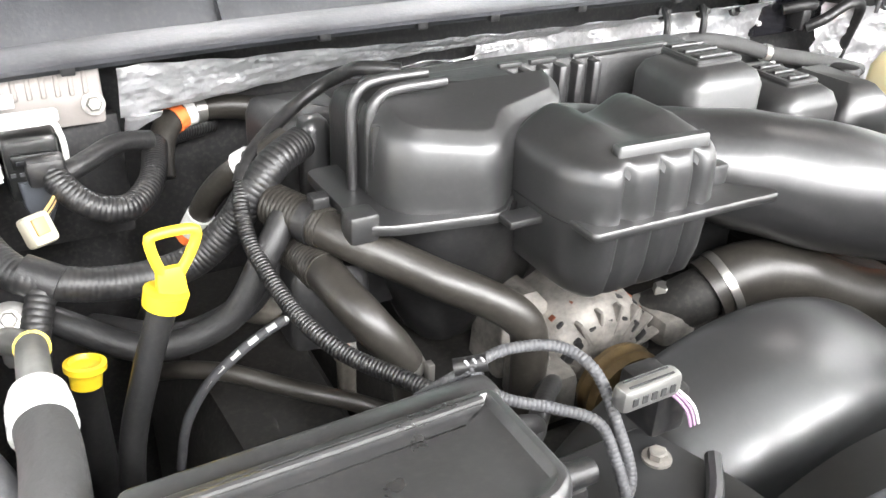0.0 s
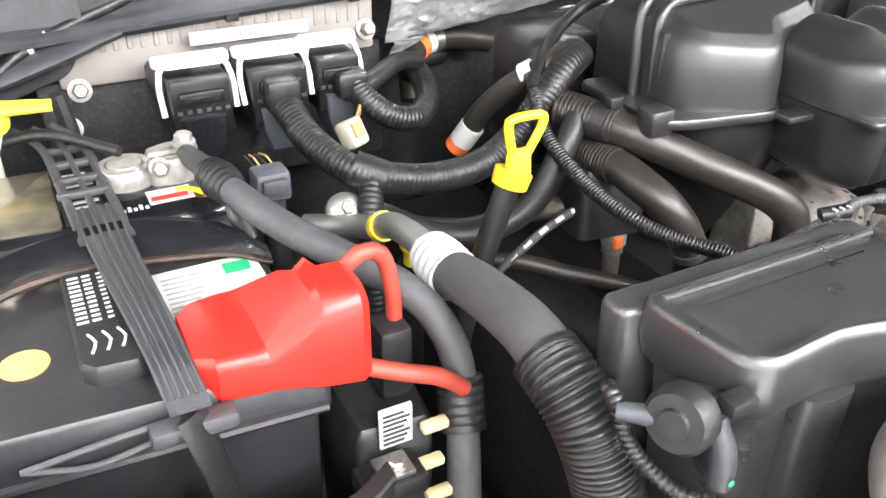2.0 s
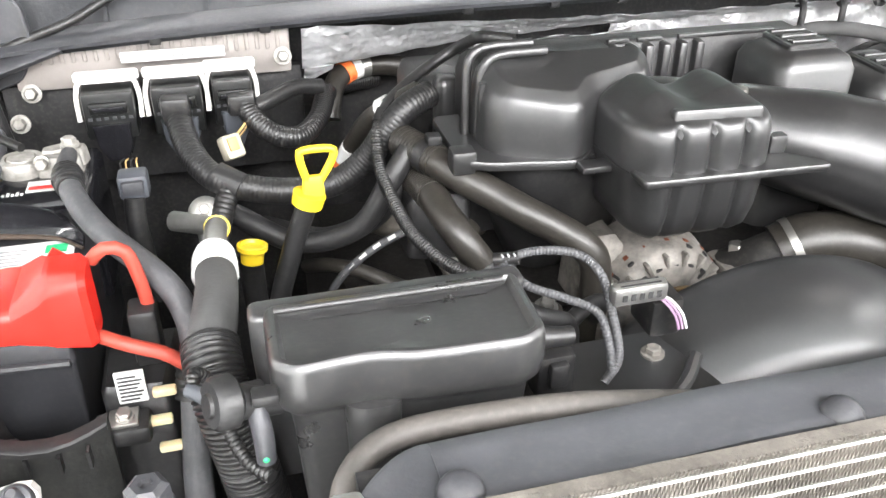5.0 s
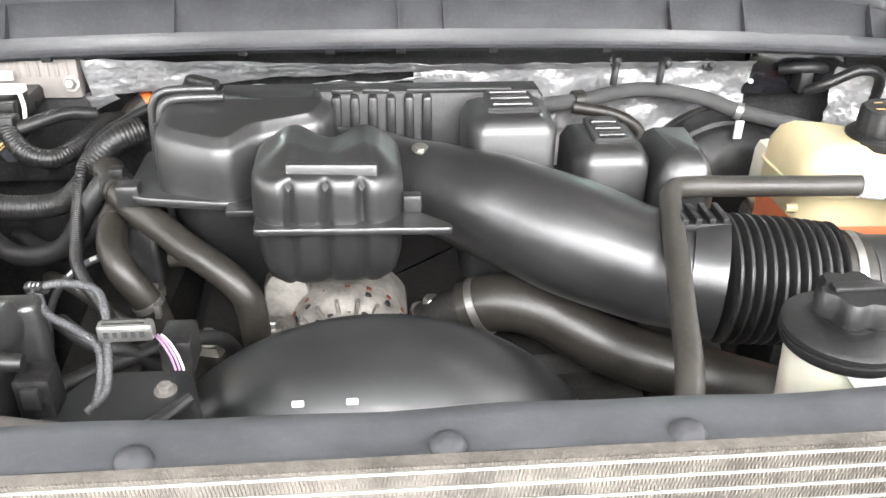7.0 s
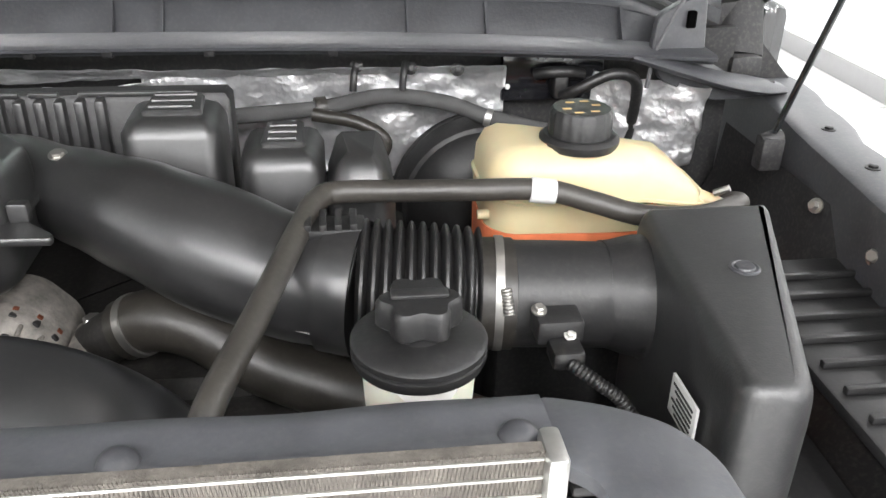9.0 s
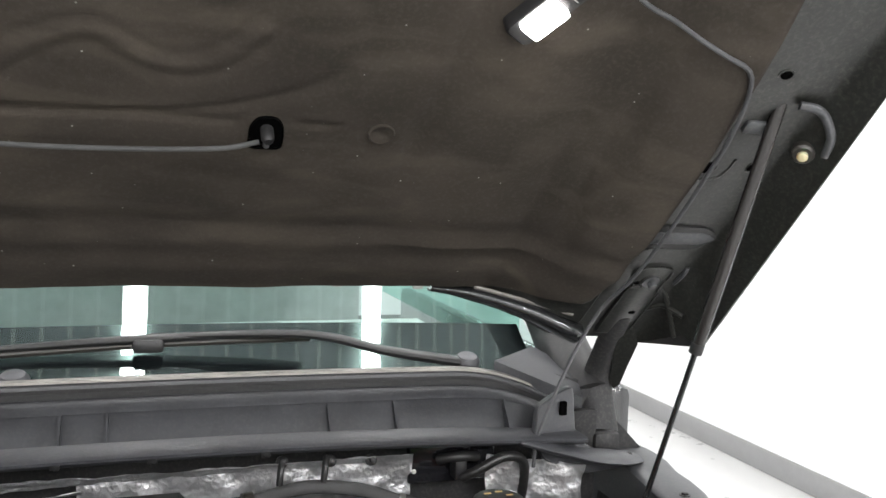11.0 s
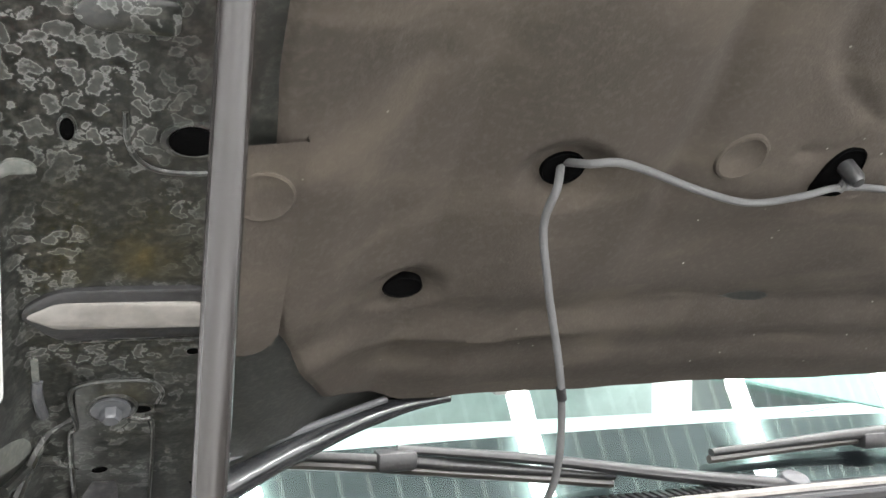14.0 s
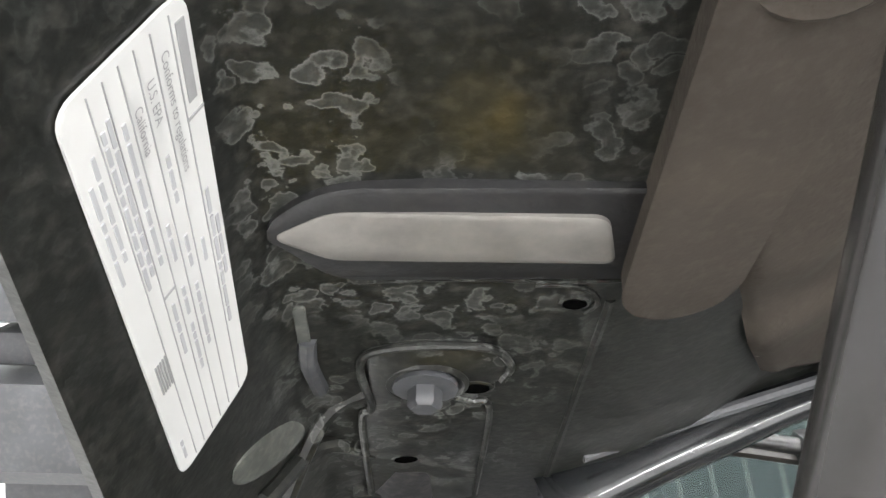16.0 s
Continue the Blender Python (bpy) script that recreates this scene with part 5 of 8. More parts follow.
clampo = part("hose_clamp", tube([(0.4045, 0.464, 1.182), (0.4120, 0.463, 1.182)], 0.0522, 32), M_STEEL, duct, "bright steel worm clamp")
part("clamp_screw", tube([(0.407, 0.420, 1.212), (0.409, 0.410, 1.192)], 0.0052, 10, ridge=0.0008, pitch=0.003), M_STEEL, clampo)
part("bracket", box(0.236, 0.468, 1.237, 0.292, 0.500, 1.249, bevel=0.003), M_MATT, duct)
for i in range(4):
    part("bracket_rib", box(0.240 + 0.013 * i, 0.466, 1.249, 0.246 + 0.013 * i, 0.500, 1.255, bevel=0.001), M_MATT, duct)
sensor = part("flow_sensor", box(0.428, 0.385, 1.175, 0.468, 0.415, 1.198, bevel=0.004), M_MATT, duct, "black air flow sensor")
part("screw", bolt((0.432, 0.402, 1.200), (0, -0.3, 1), 0.0045, 0.005), M_STEEL, sensor)
part("screw", bolt((0.455, 0.384, 1.186), (0, -0.6, 0.7), 0.0035, 0.004), M_STEEL, sensor)
part("plug", box(0.436, 0.360, 1.166, 0.464, 0.388, 1.184, bevel=0.005), M_LOOM, sensor)
part("cable", tube([(0.45, 0.362, 1.174), (0.470, 0.345, 1.165), (0.490, 0.335, 1.150), (0.505, 0.315, 1.12), (0.51, 0.30, 1.05)], 0.006, 10, ridge=0.001, pitch=0.004), M_LOOM, sensor)

# rear covers on the engine
rail = thing("rear_engine_cover", (-0.05, 0.74, 1.15), "black ribbed engine cover behind the plenum", "engine cover")
part("bar", moulded([(-0.215, 0.765), (-0.215, 0.722), (0.16, 0.720), (0.16, 0.765)], [(1.12, 0), (1.284, 0.002), (1.291, 0.008)], 0.008), M_MATT, rail)
for i in range(6):
    x = -0.085 + 0.0205 * i
    part("raised_rib", box(x, 0.712, 1.20, x + 0.011, 0.73, 1.289, bevel=0.004), M_PLASTIC, rail)
for x0, x1 in ((-0.20, -0.10), (-0.085, -0.06), (-0.05, -0.02), (0.0, 0.12)):
    part("top_edge", box(x0, 0.724, 1.2895, x1, 0.730, 1.2945, bevel=0.001), M_PLASTIC, rail)
for x, y0, y1, z, w in ((0.058, 0.615, 0.705, 1.296, 0.100), (0.172, 0.598, 0.700, 1.266, 0.086)):
    coil = thing("vented_engine_cover", (x + w / 2, y0 + 0.04, 1.1), "black engine cover block with three slots on top", "engine cover", "vented covers")
    part("shell", moulded([(x, y1), (x, y0 + 0.02), (x + 0.012, y0), (x + w - 0.008, y0), (x + w, y0 + 0.02), (x + w, y1)], [(1.10, 0), (z - 0.018, 0.001), (z - 0.006, 0.008), (z, 0.020)], 0.012), M_PLASTIC, coil)
    part("top_pad", moulded([(x + 0.026, y1 - 0.008), (x + 0.022, y0 + 0.024), (x + w - 0.018, y0 + 0.024), (x + w - 0.022, y1 - 0.008)], [(z - 0.01, 0), (z + 0.003, 0), (z + 0.005, 0.002)], 0.006), M_PLASTIC, coil)
    for i in range(3):
        yy = y0 + 0.034 + 0.019 * i
        part("slot", box(x + 0.03, yy, z + 0.0025, x + w - 0.028, yy + 0.011, z + 0.0062, bevel=0.003), M_MATT, coil)
        part("slot_lip", tube([(x + 0.030, yy - 0.001, z + 0.0065), (x + w - 0.028, yy - 0.001, z + 0.0065)], 0.002, 8), M_PLASTIC, coil)
slope = thing("side_engine_cover", (0.28, 0.64, 1.1), "black sloped engine cover beside the slotted blocks", "engine cover")
part("shell", moulded([(0.258, 0.70), (0.258, 0.60), (0.275, 0.585), (0.315, 0.575), (0.33, 0.60), (0.33, 0.70)], [(1.08, 0), (1.222, 0.002), (1.252, 0.012), (1.262, 0.026)], 0.015), M_PLASTIC, slope)

# ---- fan shroud, alternator, hoses at the front ----
shroud = thing("fan_shroud", (-0.045, 0.32, 0.8), "smooth black plastic radiator fan shroud", "fan shroud")
part("barrel", lathe([(0.190, -0.432), (0.222, -0.434), (0.2268, -0.4325), (0.2300, -0.427), (0.2318, -0.418), (0.2314, -0.405), (0.2297, -0.392), (0.2266, -0.379), (0.2220, -0.366), (0.2160, -0.354), (0.2090, -0.343), (0.2005, -0.333), (0.190, -0.325), (0.178, -0.319), (0.165, -0.3135), (0.12, -0.312), (0.15, -0.34), (0.18, -0.41)], (-0.045, 0, 0.960), (0, -1, 0), 128, arc=(0.0, math.pi)), M_SHROUD, shroud)
part("front_skirt", lathe([(0.12, -0.236), (0.232, -0.236), (0.232, -0.245), (0.224, -0.262), (0.216, -0.285), (0.210, -0.315), (0.195, -0.320), (0.19, -0.28)], (-0.045, 0, 0.945), (0, -1, 0), 128, arc=(0.0, math.pi)), M_SHROUD, shroud)
part("front_apron", moulded([(-0.30, 0.232), (0.25, 0.232), (0.22, 0.262), (0.10, 0.268), (-0.19, 0.268), (-0.27, 0.262)], [(0.95, 0), (1.135, 0.002), (1.15, 0.01)], 0.015), M_SHROUD, shroud)
part("back_plate", box(-0.44, 0.222, 0.70, 0.40, 0.234, 1.20, bevel=0.004), M_SHROUD, shroud)
part("side_shelf", moulded([(-0.30, 0.235), (-0.165, 0.235), (-0.175, 0.31), (-0.195, 0.375), (-0.275, 0.375), (-0.30, 0.33)], [(1.14, 0), (1.176, 0), (1.180, 0.004)], 0.01), M_SHROUD, shroud)
part("shelf_rib", tube([(-0.275, 0.272, 1.181), (-0.240, 0.283, 1.183), (-0.208, 0.302, 1.186), (-0.187, 0.325, 1.189)], 0.005, 8), M_SHROUD, shroud)
part("screw", bolt((-0.21, 0.345, 1.180), (0, 0, 1), 0.006, 0.006, 1.5), M_CAST, shroud)
for x in (-0.095, -0.06):
    part("clip", box(x - 0.004, 0.234, 1.250, x + 0.004, 0.238, 1.2535, bevel=0.001), M_WHITE, shroud)

alt = thing("alternator", (-0.07, 0.55, 1.0), "dull cast aluminium alternator with vent slots", "alternator")


def alt_wave(a, h):
    return 1.0 + 0.012 * math.cos(a * 9) + 0.015 * math.cos(a * 4 + h * 60)


part("housing", lathe([(0.03, 0.0), (0.050, 0.002), (0.060, 0.010), (0.066, 0.022), (0.067, 0.05), (0.067, 0.085), (0.05, 0.095)], (-0.072, 0.545, 1.062), (0, 1, 0.10), 56, wave=alt_wave), M_CAST, alt)
for k in range(9):
    a = math.pi * (0.06 + 0.11 * k)
    x, z = -0.072 + math.cos(a) * 0.0615, 1.062 + math.sin(a) * 0.0615
    m = Matrix.Translation((x, 0.565, z)) @ Matrix.Rotation(-a, 4, "Y")
    part("vent_slot", box(-0.010, -0.007, -0.0042, 0.0058, 0.014, 0.0042, bevel=0.002, m=m), M_MATT, alt, "dark vent slot")
    part("stator_coil", box(-0.004, 0.002, -0.003, 0.0078, 0.008, 0.003, bevel=0.001, m=m), M_COPPER, alt)
    m = Matrix.Translation((-0.072 + math.cos(a) * 0.047, 0.545, 1.062 + math.sin(a) * 0.047)) @ Matrix.Rotation(-a, 4, "Y")
    part("face_slot", box(-0.006, -0.002, -0.0042, 0.007, 0.008, 0.0042, bevel=0.002, m=m), M_MATT, alt, "dark vent slot")
    a += math.pi * 0.055
    m = Matrix.Translation((-0.072 + math.cos(a) * 0.052, 0.548, 1.062 + math.sin(a) * 0.052)) @ Matrix.Rotation(-a, 4, "Y")
    part("cast_spoke", box(-0.016, -0.006, -0.0022, 0.014, 0.004, 0.0022, bevel=0.0015, m=m), M_CAST, alt)
part("pulley", lathe([(0.020, 0.0), (0.040, 0.004), (0.042, 0.010), (0.040, 0.014), (0.0395, 0.018), (0.042, 0.022), (0.040, 0.030), (0.014, 0.032), (0.012, 0.040), (0.0001, 0.040)], (-0.072, 0.535, 1.058), (0, -1, 0), 36), M_RUSTY, alt, "brown rusted pulley")
part("hub", lathe([(0.030, -0.012), (0.030, 0.0), (0.022, 0.004), (0.0001, 0.004)], (-0.072, 0.545, 1.062), (0, -1, 0), 28), M_CAST, alt)
part("ear", box(-0.005, 0.54, 1.06, 0.04, 0.60, 1.093, bevel=0.01), M_CAST, alt)
part("bolt", bolt((0.019, 0.574, 1.094), (0, 0, 1), 0.010, 0.014, 1.2), M_STEEL, alt)
part("ear", box(-0.168, 0.51, 1.05, -0.125, 0.57, 1.10, bevel=0.01), M_CAST, alt)
part("bolt", bolt((-0.15, 0.54, 1.10), (0, 0, 1), 0.008, 0.01, 1.3), M_STEEL, alt)
part("bracket", moulded([(-0.165, 0.575), (-0.11, 0.575), (-0.11, 0.63), (-0.165, 0.63)], [(1.05, 0), (1.125, 0.004), (1.135, 0.014)], 0.008), M_CAST, alt)


def hose(name, pts, r, label, mat, **kw):
    return solid(name, tube(pts, r, 20, **kw), mat, label, "hose")


lower = thing("radiator_hose", (0.2, 0.43, 1.05), "thick black rubber radiator hose with a steel clamp", "hose")
part("run", tube([(0.055, 0.553, 1.105), (0.085, 0.545, 1.120), (0.13, 0.530, 1.118), (0.20, 0.498, 1.090), (0.28, 0.465, 1.076), (0.36, 0.43, 1.068), (0.42, 0.40, 1.06)], 0.031, 24), M_RUBBER, lower)
part("neck", tube([(0.015, 0.58, 1.07), (0.038, 0.560, 1.094), (0.060, 0.552, 1.108)], 0.026, 24), M_ENGINE, lower)
part("clamp", tube([(0.066, 0.550, 1.111), (0.073, 0.548, 1.115)], 0.0328, 24), M_STEEL, lower, "steel band clamp")
for i in range(4):
    part("print_mark", box(0.085 + 0.006 * i, 0.5145, 1.118 - 0.001 * i, 0.089 + 0.006 * i, 0.5165, 1.121 - 0.001 * i), M_LABEL, lower)

ha = thing("heater_hose", (-0.25, 0.55, 1.0), "black rubber heater hose curving down beside the alternator", "hose", "heater hoses")
part("run", tube([(-0.315, 0.648, 1.224), (-0.300, 0.618, 1.220), (-0.280, 0.598, 1.211), (-0.255, 0.581, 1.199), (-0.232, 0.563, 1.188), (-0.205, 0.548, 1.175), (-0.180, 0.535, 1.158), (-0.168, 0.531, 1.132), (-0.165, 0.533, 1.05), (-0.165, 0.535, 1.0)], 0.0155, 20), M_RUBBER, ha)
part("cuff", tube([(-0.328, 0.672, 1.226), (-0.316, 0.649, 1.224), (-0.302, 0.622, 1.221)], 0.0170, 20, ridge=0.0005, pitch=0.004), M_RUBBER, ha)
part("clamp", tube([(-0.311, 0.640, 1.2232), (-0.306, 0.630, 1.222)], 0.0182, 20), M_MATT, ha)
part("clamp_ear", box(-0.312, 0.622, 1.238, -0.298, 0.636, 1.248, bevel=0.002), M_MATT, ha)
hb = thing("heater_hose", (-0.28, 0.56, 1.0), "short black rubber hose below the heater hose", "hose", "heater hoses")
part("run", tube([(-0.314, 0.632, 1.192), (-0.311, 0.600, 1.193), (-0.307, 0.575, 1.187), (-0.301, 0.560, 1.180), (-0.293, 0.550, 1.168), (-0.281, 0.546, 1.150), (-0.268, 0.546, 1.120), (-0.258, 0.552, 1.05)], 0.0150, 20), M_RUBBER, hb)
part("cuff", tube([(-0.320, 0.672, 1.188), (-0.315, 0.640, 1.191), (-0.311, 0.606, 1.193)], 0.0168, 20, ridge=0.0008, pitch=0.004), M_RUBBER, hb)
part("clamp", tube([(-0.2745, 0.546, 1.136), (-0.2715, 0.546, 1.129)], 0.0164, 20), M_STEEL, hb)
part("clamp_ear", box(-0.263, 0.526, 1.126, -0.257, 0.534, 1.142, bevel=0.001), M_STEEL, hb)

# ---- radiator front ----
rad = thing("radiator", (-0.02, 0.19, 0.7), "aluminium radiator core with flat tubes and fins", "radiator")
RX0, RX1 = -0.452, 0.376
for i in range(1, 14):
    z = 1.2722 - 0.0132 * i
    part("tube", box(RX0, 0.1612, z - 0.0010, RX1, 0.172, z + 0.0010, bevel=0.0008, segments=1), M_ALU, rad)


def fins(z0, z1):
    bm = bmesh.new()
    x, k = RX0, 0
    prev = None
    while x < RX1:
        cur = [bm.verts.new((x, y, z0 if k % 2 else z1)) for y in (0.1622, 0.1636)]
        if prev:
            bm.faces.new((prev[0], prev[1], cur[1], cur[0]))
        prev = cur
        x += 0.0012
        k += 1
    return bm


for i in range(14):
    z = 1.2722 - 0.0132 * i
    part("corrugated_fin", fins(z - 0.0121, min(z - 0.0011, 1.2640)), M_FIN, rad, kind="stuff")
part("end_tank", box(RX1, 0.154, 0.9, RX1 + 0.013, 0.185, 1.264, bevel=0.004), M_ALU, rad, "bright aluminium end tank")
part("end_tank", box(RX0 - 0.018, 0.152, 0.9, RX0, 0.195, 1.262, bevel=0.004), M_ALU, rad)
part("core_face", box(RX0, 0.1630, 1.08, RX1, 0.1725, 1.2630), M_FIN, rad, "dusty fin face")
part("core_back", box(RX0, 0.173, 0.70, RX1, 0.222, 1.244), M_BAY, rad)
for i in range(5):
    part("side_bracket", box(RX1 + 0.019, 0.165, 1.225 - 0.03 * i, RX1 + 0.034, 0.19, 1.233 - 0.03 * i, bevel=0.002), M_MATT, rad)

strip = thing("radiator_cover", (0, 0.2, 1.23), "dark grey plastic cover strip along the radiator top with domed rivets", "radiator cover")


def strip_mesh():
    prof = [(0.233, 1.238), (0.2325, 1.246), (0.228, 1.2505), (0.214, 1.2525), (0.200, 1.2530), (0.190, 1.2540), (0.183, 1.2550), (0.1808, 1.2542), (0.1803, 1.2510), (0.195, 1.2470), (0.222, 1.2450)]
    rings = []
    for i in range(61):
        x = -0.412 + 0.80 * i / 60
        wave = 0.0012 * math.sin(x * 21) + 0.0008 * math.sin(x * 47)
        rings.append([Vector((x, y, z + wave)) for y, z in prof])
    return loft(rings)


part("strip", strip_mesh(), M_STRIP, strip)
for x in (-0.405, -0.187, -0.002, 0.147, 0.367):
    part("rivet", lathe([(0.0125, -0.006), (0.0125, 0.0008), (0.0114, 0.0042), (0.008, 0.0072), (0.004, 0.0085), (0.0001, 0.0088)], (x, 0.187, 1.2522), (0, -0.55, 1), 24), M_GREYPL, strip, "domed plastic rivet")
part("end_flap", moulded([(0.384, 0.172), (0.384, 0.231), (0.425, 0.218), (0.460, 0.197), (0.478, 0.165), (0.480, 0.10), (0.478, -0.02), (0.412, -0.02), (0.406, 0.155)], [(1.238, 0), (1.2485, 0), (1.2515, 0.004)], 0.014), M_STRIP, strip)
part("end_flap", moulded([(-0.408, 0.172), (-0.408, 0.232), (-0.430, 0.226), (-0.452, 0.206), (-0.468, 0.165), (-0.475, -0.02), (-0.452, -0.02), (-0.446, 0.150)], [(1.236, 0), (1.2475, 0), (1.2505, 0.004)], 0.012), M_STRIP, strip)
acp = hose("ac_pipe", [(-0.24, 0.248, 1.222), (-0.32, 0.252, 1.234), (-0.40, 0.256, 1.234), (-0.435, 0.252, 1.230), (-0.455, 0.236, 1.221), (-0.459, 0.218, 1.204), (-0.452, 0.200, 1.185), (-0.44, 0.196, 1.17)], 0.0082, "grey-brown sleeved pipe along the radiator", M_PIPE)

# ---- front left: vacuum box, purge valve ----
def tilted(bm, y0=0.295, slope=0.10, low=1.10):
    """Lowers the top of a mesh towards the back."""
    for v in bm.verts:
        if v.co.z > low:
            v.co.z -= slope * (v.co.y - y0) * min(1.0, (v.co.z - low) / 0.08)
    return bm


vb = thing("vacuum_box", (-0.40, 0.33, 1.05), "black moulded box with a raised lid edge", "reservoir box")
part("body", tilted(moulded([(-0.488, 0.372), (-0.488, 0.300), (-0.475, 0.288), (-0.43, 0.292), (-0.40, 0.284), (-0.335, 0.281), (-0.318, 0.292), (-0.312, 0.372)], [(1.02, 0.026), (1.12, 0.016), (1.205, 0.0115), (1.2190, 0.0100), (1.2235, 0.0065), (1.2275, 0.0028), (1.2400, 0.0), (1.2565, 0.0008), (1.2608, 0.0020), (1.2628, 0.0045), (1.2628, 0.0075), (1.2585, 0.0105), (1.2572, 0.016), (1.2572, 0.03)], 0.011, 6)), M_BOX, vb)
part("lid_edge", moulded([(-0.497, 0.392), (-0.497, 0.371), (-0.486, 0.367), (-0.318, 0.367), (-0.304, 0.371), (-0.304, 0.392)], [(1.10, 0.004), (1.21, 0), (1.2415, 0), (1.2450, 0.0012), (1.2470, 0.004)], 0.008), M_BOX, vb, "raised rear lid edge")
part("lid_line", tube([(-0.480, 0.3615, 1.2555), (-0.40, 0.3605, 1.2560), (-0.325, 0.3615, 1.2555)], 0.0022, 8), M_BOX, vb)
part("front_bulge", moulded([(-0.450, 0.33), (-0.445, 0.292), (-0.432, 0.287), (-0.412, 0.288), (-0.405, 0.33)], [(1.06, 0.004), (1.19, 0.001), (1.226, 0.0)], 0.008), M_BOX, vb)
part("outlet", tube([(-0.318, 0.312, 1.240), (-0.306, 0.311, 1.239), (-0.294, 0.311, 1.238)], [0.0085, 0.007, 0.0065], 14), M_LOOM, vb)
pv = thing("purge_valve", (-0.51, 0.304, 1.2), "dark grey round purge valve on the box side", "valve")
part("disc", lathe([(0.0001, 0.013), (0.0070, 0.013), (0.0078, 0.011), (0.0140, 0.0105), (0.0165, 0.007), (0.0165, -0.003), (0.0125, -0.006), (0.009, -0.008), (0.009, -0.022)], (-0.514, 0.303, 1.237), (-0.90, -0.36, 0.22), 32), M_MATT, pv)
part("neck", tube([(-0.512, 0.303, 1.236), (-0.497, 0.305, 1.232), (-0.484, 0.308, 1.228)], [0.012, 0.010, 0.009], 14), M_MATT, pv)
part("clip", box(-0.500, 0.288, 1.240, -0.484, 0.300, 1.248, bevel=0.002), M_MATT, pv)
part("elbow", tube([(-0.498, 0.300, 1.232), (-0.496, 0.292, 1.216), (-0.496, 0.290, 1.198)], [0.0062, 0.0066, 0.0060], 14), M_GREYPL, pv)
part("green_dot", lathe([(0.002, 0), (0.0001, 0.001)], (-0.496, 0.2835, 1.204), (0, -1, 0.1), 10), M_GREEN, pv)
part("nozzle", tube([(-0.522, 0.309, 1.235), (-0.529, 0.316, 1.2345), (-0.536, 0.323, 1.234)], [0.006, 0.005, 0.0045], 12), M_BLUEGREY, pv, "pale blue-grey nozzle")
part("pipe", tube([(-0.534, 0.322, 1.234), (-0.532, 0.334, 1.237), (-0.524, 0.338, 1.224), (-0.518, 0.326, 1.198), (-0.508, 0.306, 1.185), (-0.494, 0.290, 1.183)], 0.0045, 12, ridge=0.0007, pitch=0.0035), M_LOOM, pv)

port = thing("ac_service_port", (-0.555, 0.244, 1.0), "white pipe with a grey hexagonal service cap", "service port")
part("pipe", tube([(-0.55, 0.246, 0.95), (-0.555, 0.245, 1.10), (-0.557, 0.244, 1.217)], 0.0092, 16), M_WHITE, port)
part("cap", lathe([(0.010, 0.0), (0.0128, 0.003), (0.0128, 0.010), (0.0115, 0.012)], (-0.557, 0.244, 1.216), (0, 0, 1), 24), M_GREYPL, port)
part("cap_hex", lathe([(0.0112, 0.010), (0.0122, 0.013), (0.0116, 0.023), (0.008, 0.026), (0.004, 0.026), (0.0038, 0.023), (0.0001, 0.023)], (-0.557, 0.244, 1.216), (0, 0, 1), 6), M_GREYPL, port)

# ---- firewall side ----
foil = thing("heat_shield", (0.0, 0.93, 1.1), "crinkled aluminium foil heat shield on the firewall", "heat shield")


def foil_sheet(x0, x1, low, high, y, seed, amp=0.006):
    """A crumpled sheet; low and high give its edges along x."""
    bm = bmesh.new()
    n, m = max(8, int((x1 - x0) / 0.005)), 24
    rows = []
    for i in range(n + 1):
        x = x0 + (x1 - x0) * i / n
        a, b = low(x), high(x)
        row = []
        for j in range(m + 1):
            z = a + (b - a) * j / m
            q = Vector((x * 26 + z * 9, z * 37 - x * 7, seed))
            d = amp * noise.noise(q) + amp * 0.5 * noise.noise(q * 2.7)
            row.append(bm.verts.new((x, y(x) - 0.02 * (j / m) + d, z + 0.003 * noise.noise(Vector((x * 30, seed, j))))))
        rows.append(row)
    for a, b in zip(rows, rows[1:]):
        for j in range(m):
            bm.faces.new((a[j], a[j + 1], b[j + 1], b[j]))
    bmesh.ops.solidify(bm, geom=bm.faces, thickness=0.002)
    return bm


part("upper_sheet", foil_sheet(-0.400, 0.50, lambda x: 1.233 + 0.016 * min(1, (x + 0.40) / 0.22), lambda x: 1.289 - 0.026 * min(1, (x + 0.40) / 0.45), lambda x: 0.888 + 0.10 * min(0.46, x + 0.4), 1.7, 0.0042), M_FOIL, foil, smooth=60)
part("lower_sheet", foil_sheet(0.02, 0.505, lambda x: 1.10 + 0.01 * math.sin(x * 50), lambda x: 1.256, lambda x: 0.955, 4.2, 0.008), M_FOIL, foil, smooth=60)
part("side_sheet", foil_sheet(0.625, 0.775, lambda x: 1.08 + 0.25 * (x - 0.625), lambda x: 1.25 - 0.08 * (x - 0.625), lambda x: 0.94 - 0.30 * (x - 0.625), 7.9, 0.010), M_FOIL, foil, smooth=60)
part("corner_fold", foil_sheet(-0.400, -0.365, lambda x: 1.215 + 0.5 * (x + 0.40), lambda x: 1.245, lambda x: 0.884, 9.3, 0.005), M_FOIL, foil, smooth=60)
part("torn_flap", foil_sheet(-0.20, 0.03, lambda x: 1.244, lambda x: 1.252 + 0.003 * math.sin(x * 60), lambda x: 0.885 + 0.1 * (x + 0.2), 3.1, 0.004), M_FOIL, foil, smooth=60)
for x, z in ((0.30, 1.262), (0.372, 1.258), (0.435, 1.255)):
    part("foil_stud", lathe([(0.009, 0.0), (0.009, 0.006), (0.004, 0.008), (0.004, 0.016), (0.0001, 0.017)], (x, 0.925, z), (0, -1, 0.3), 14), M_MATT, foil)
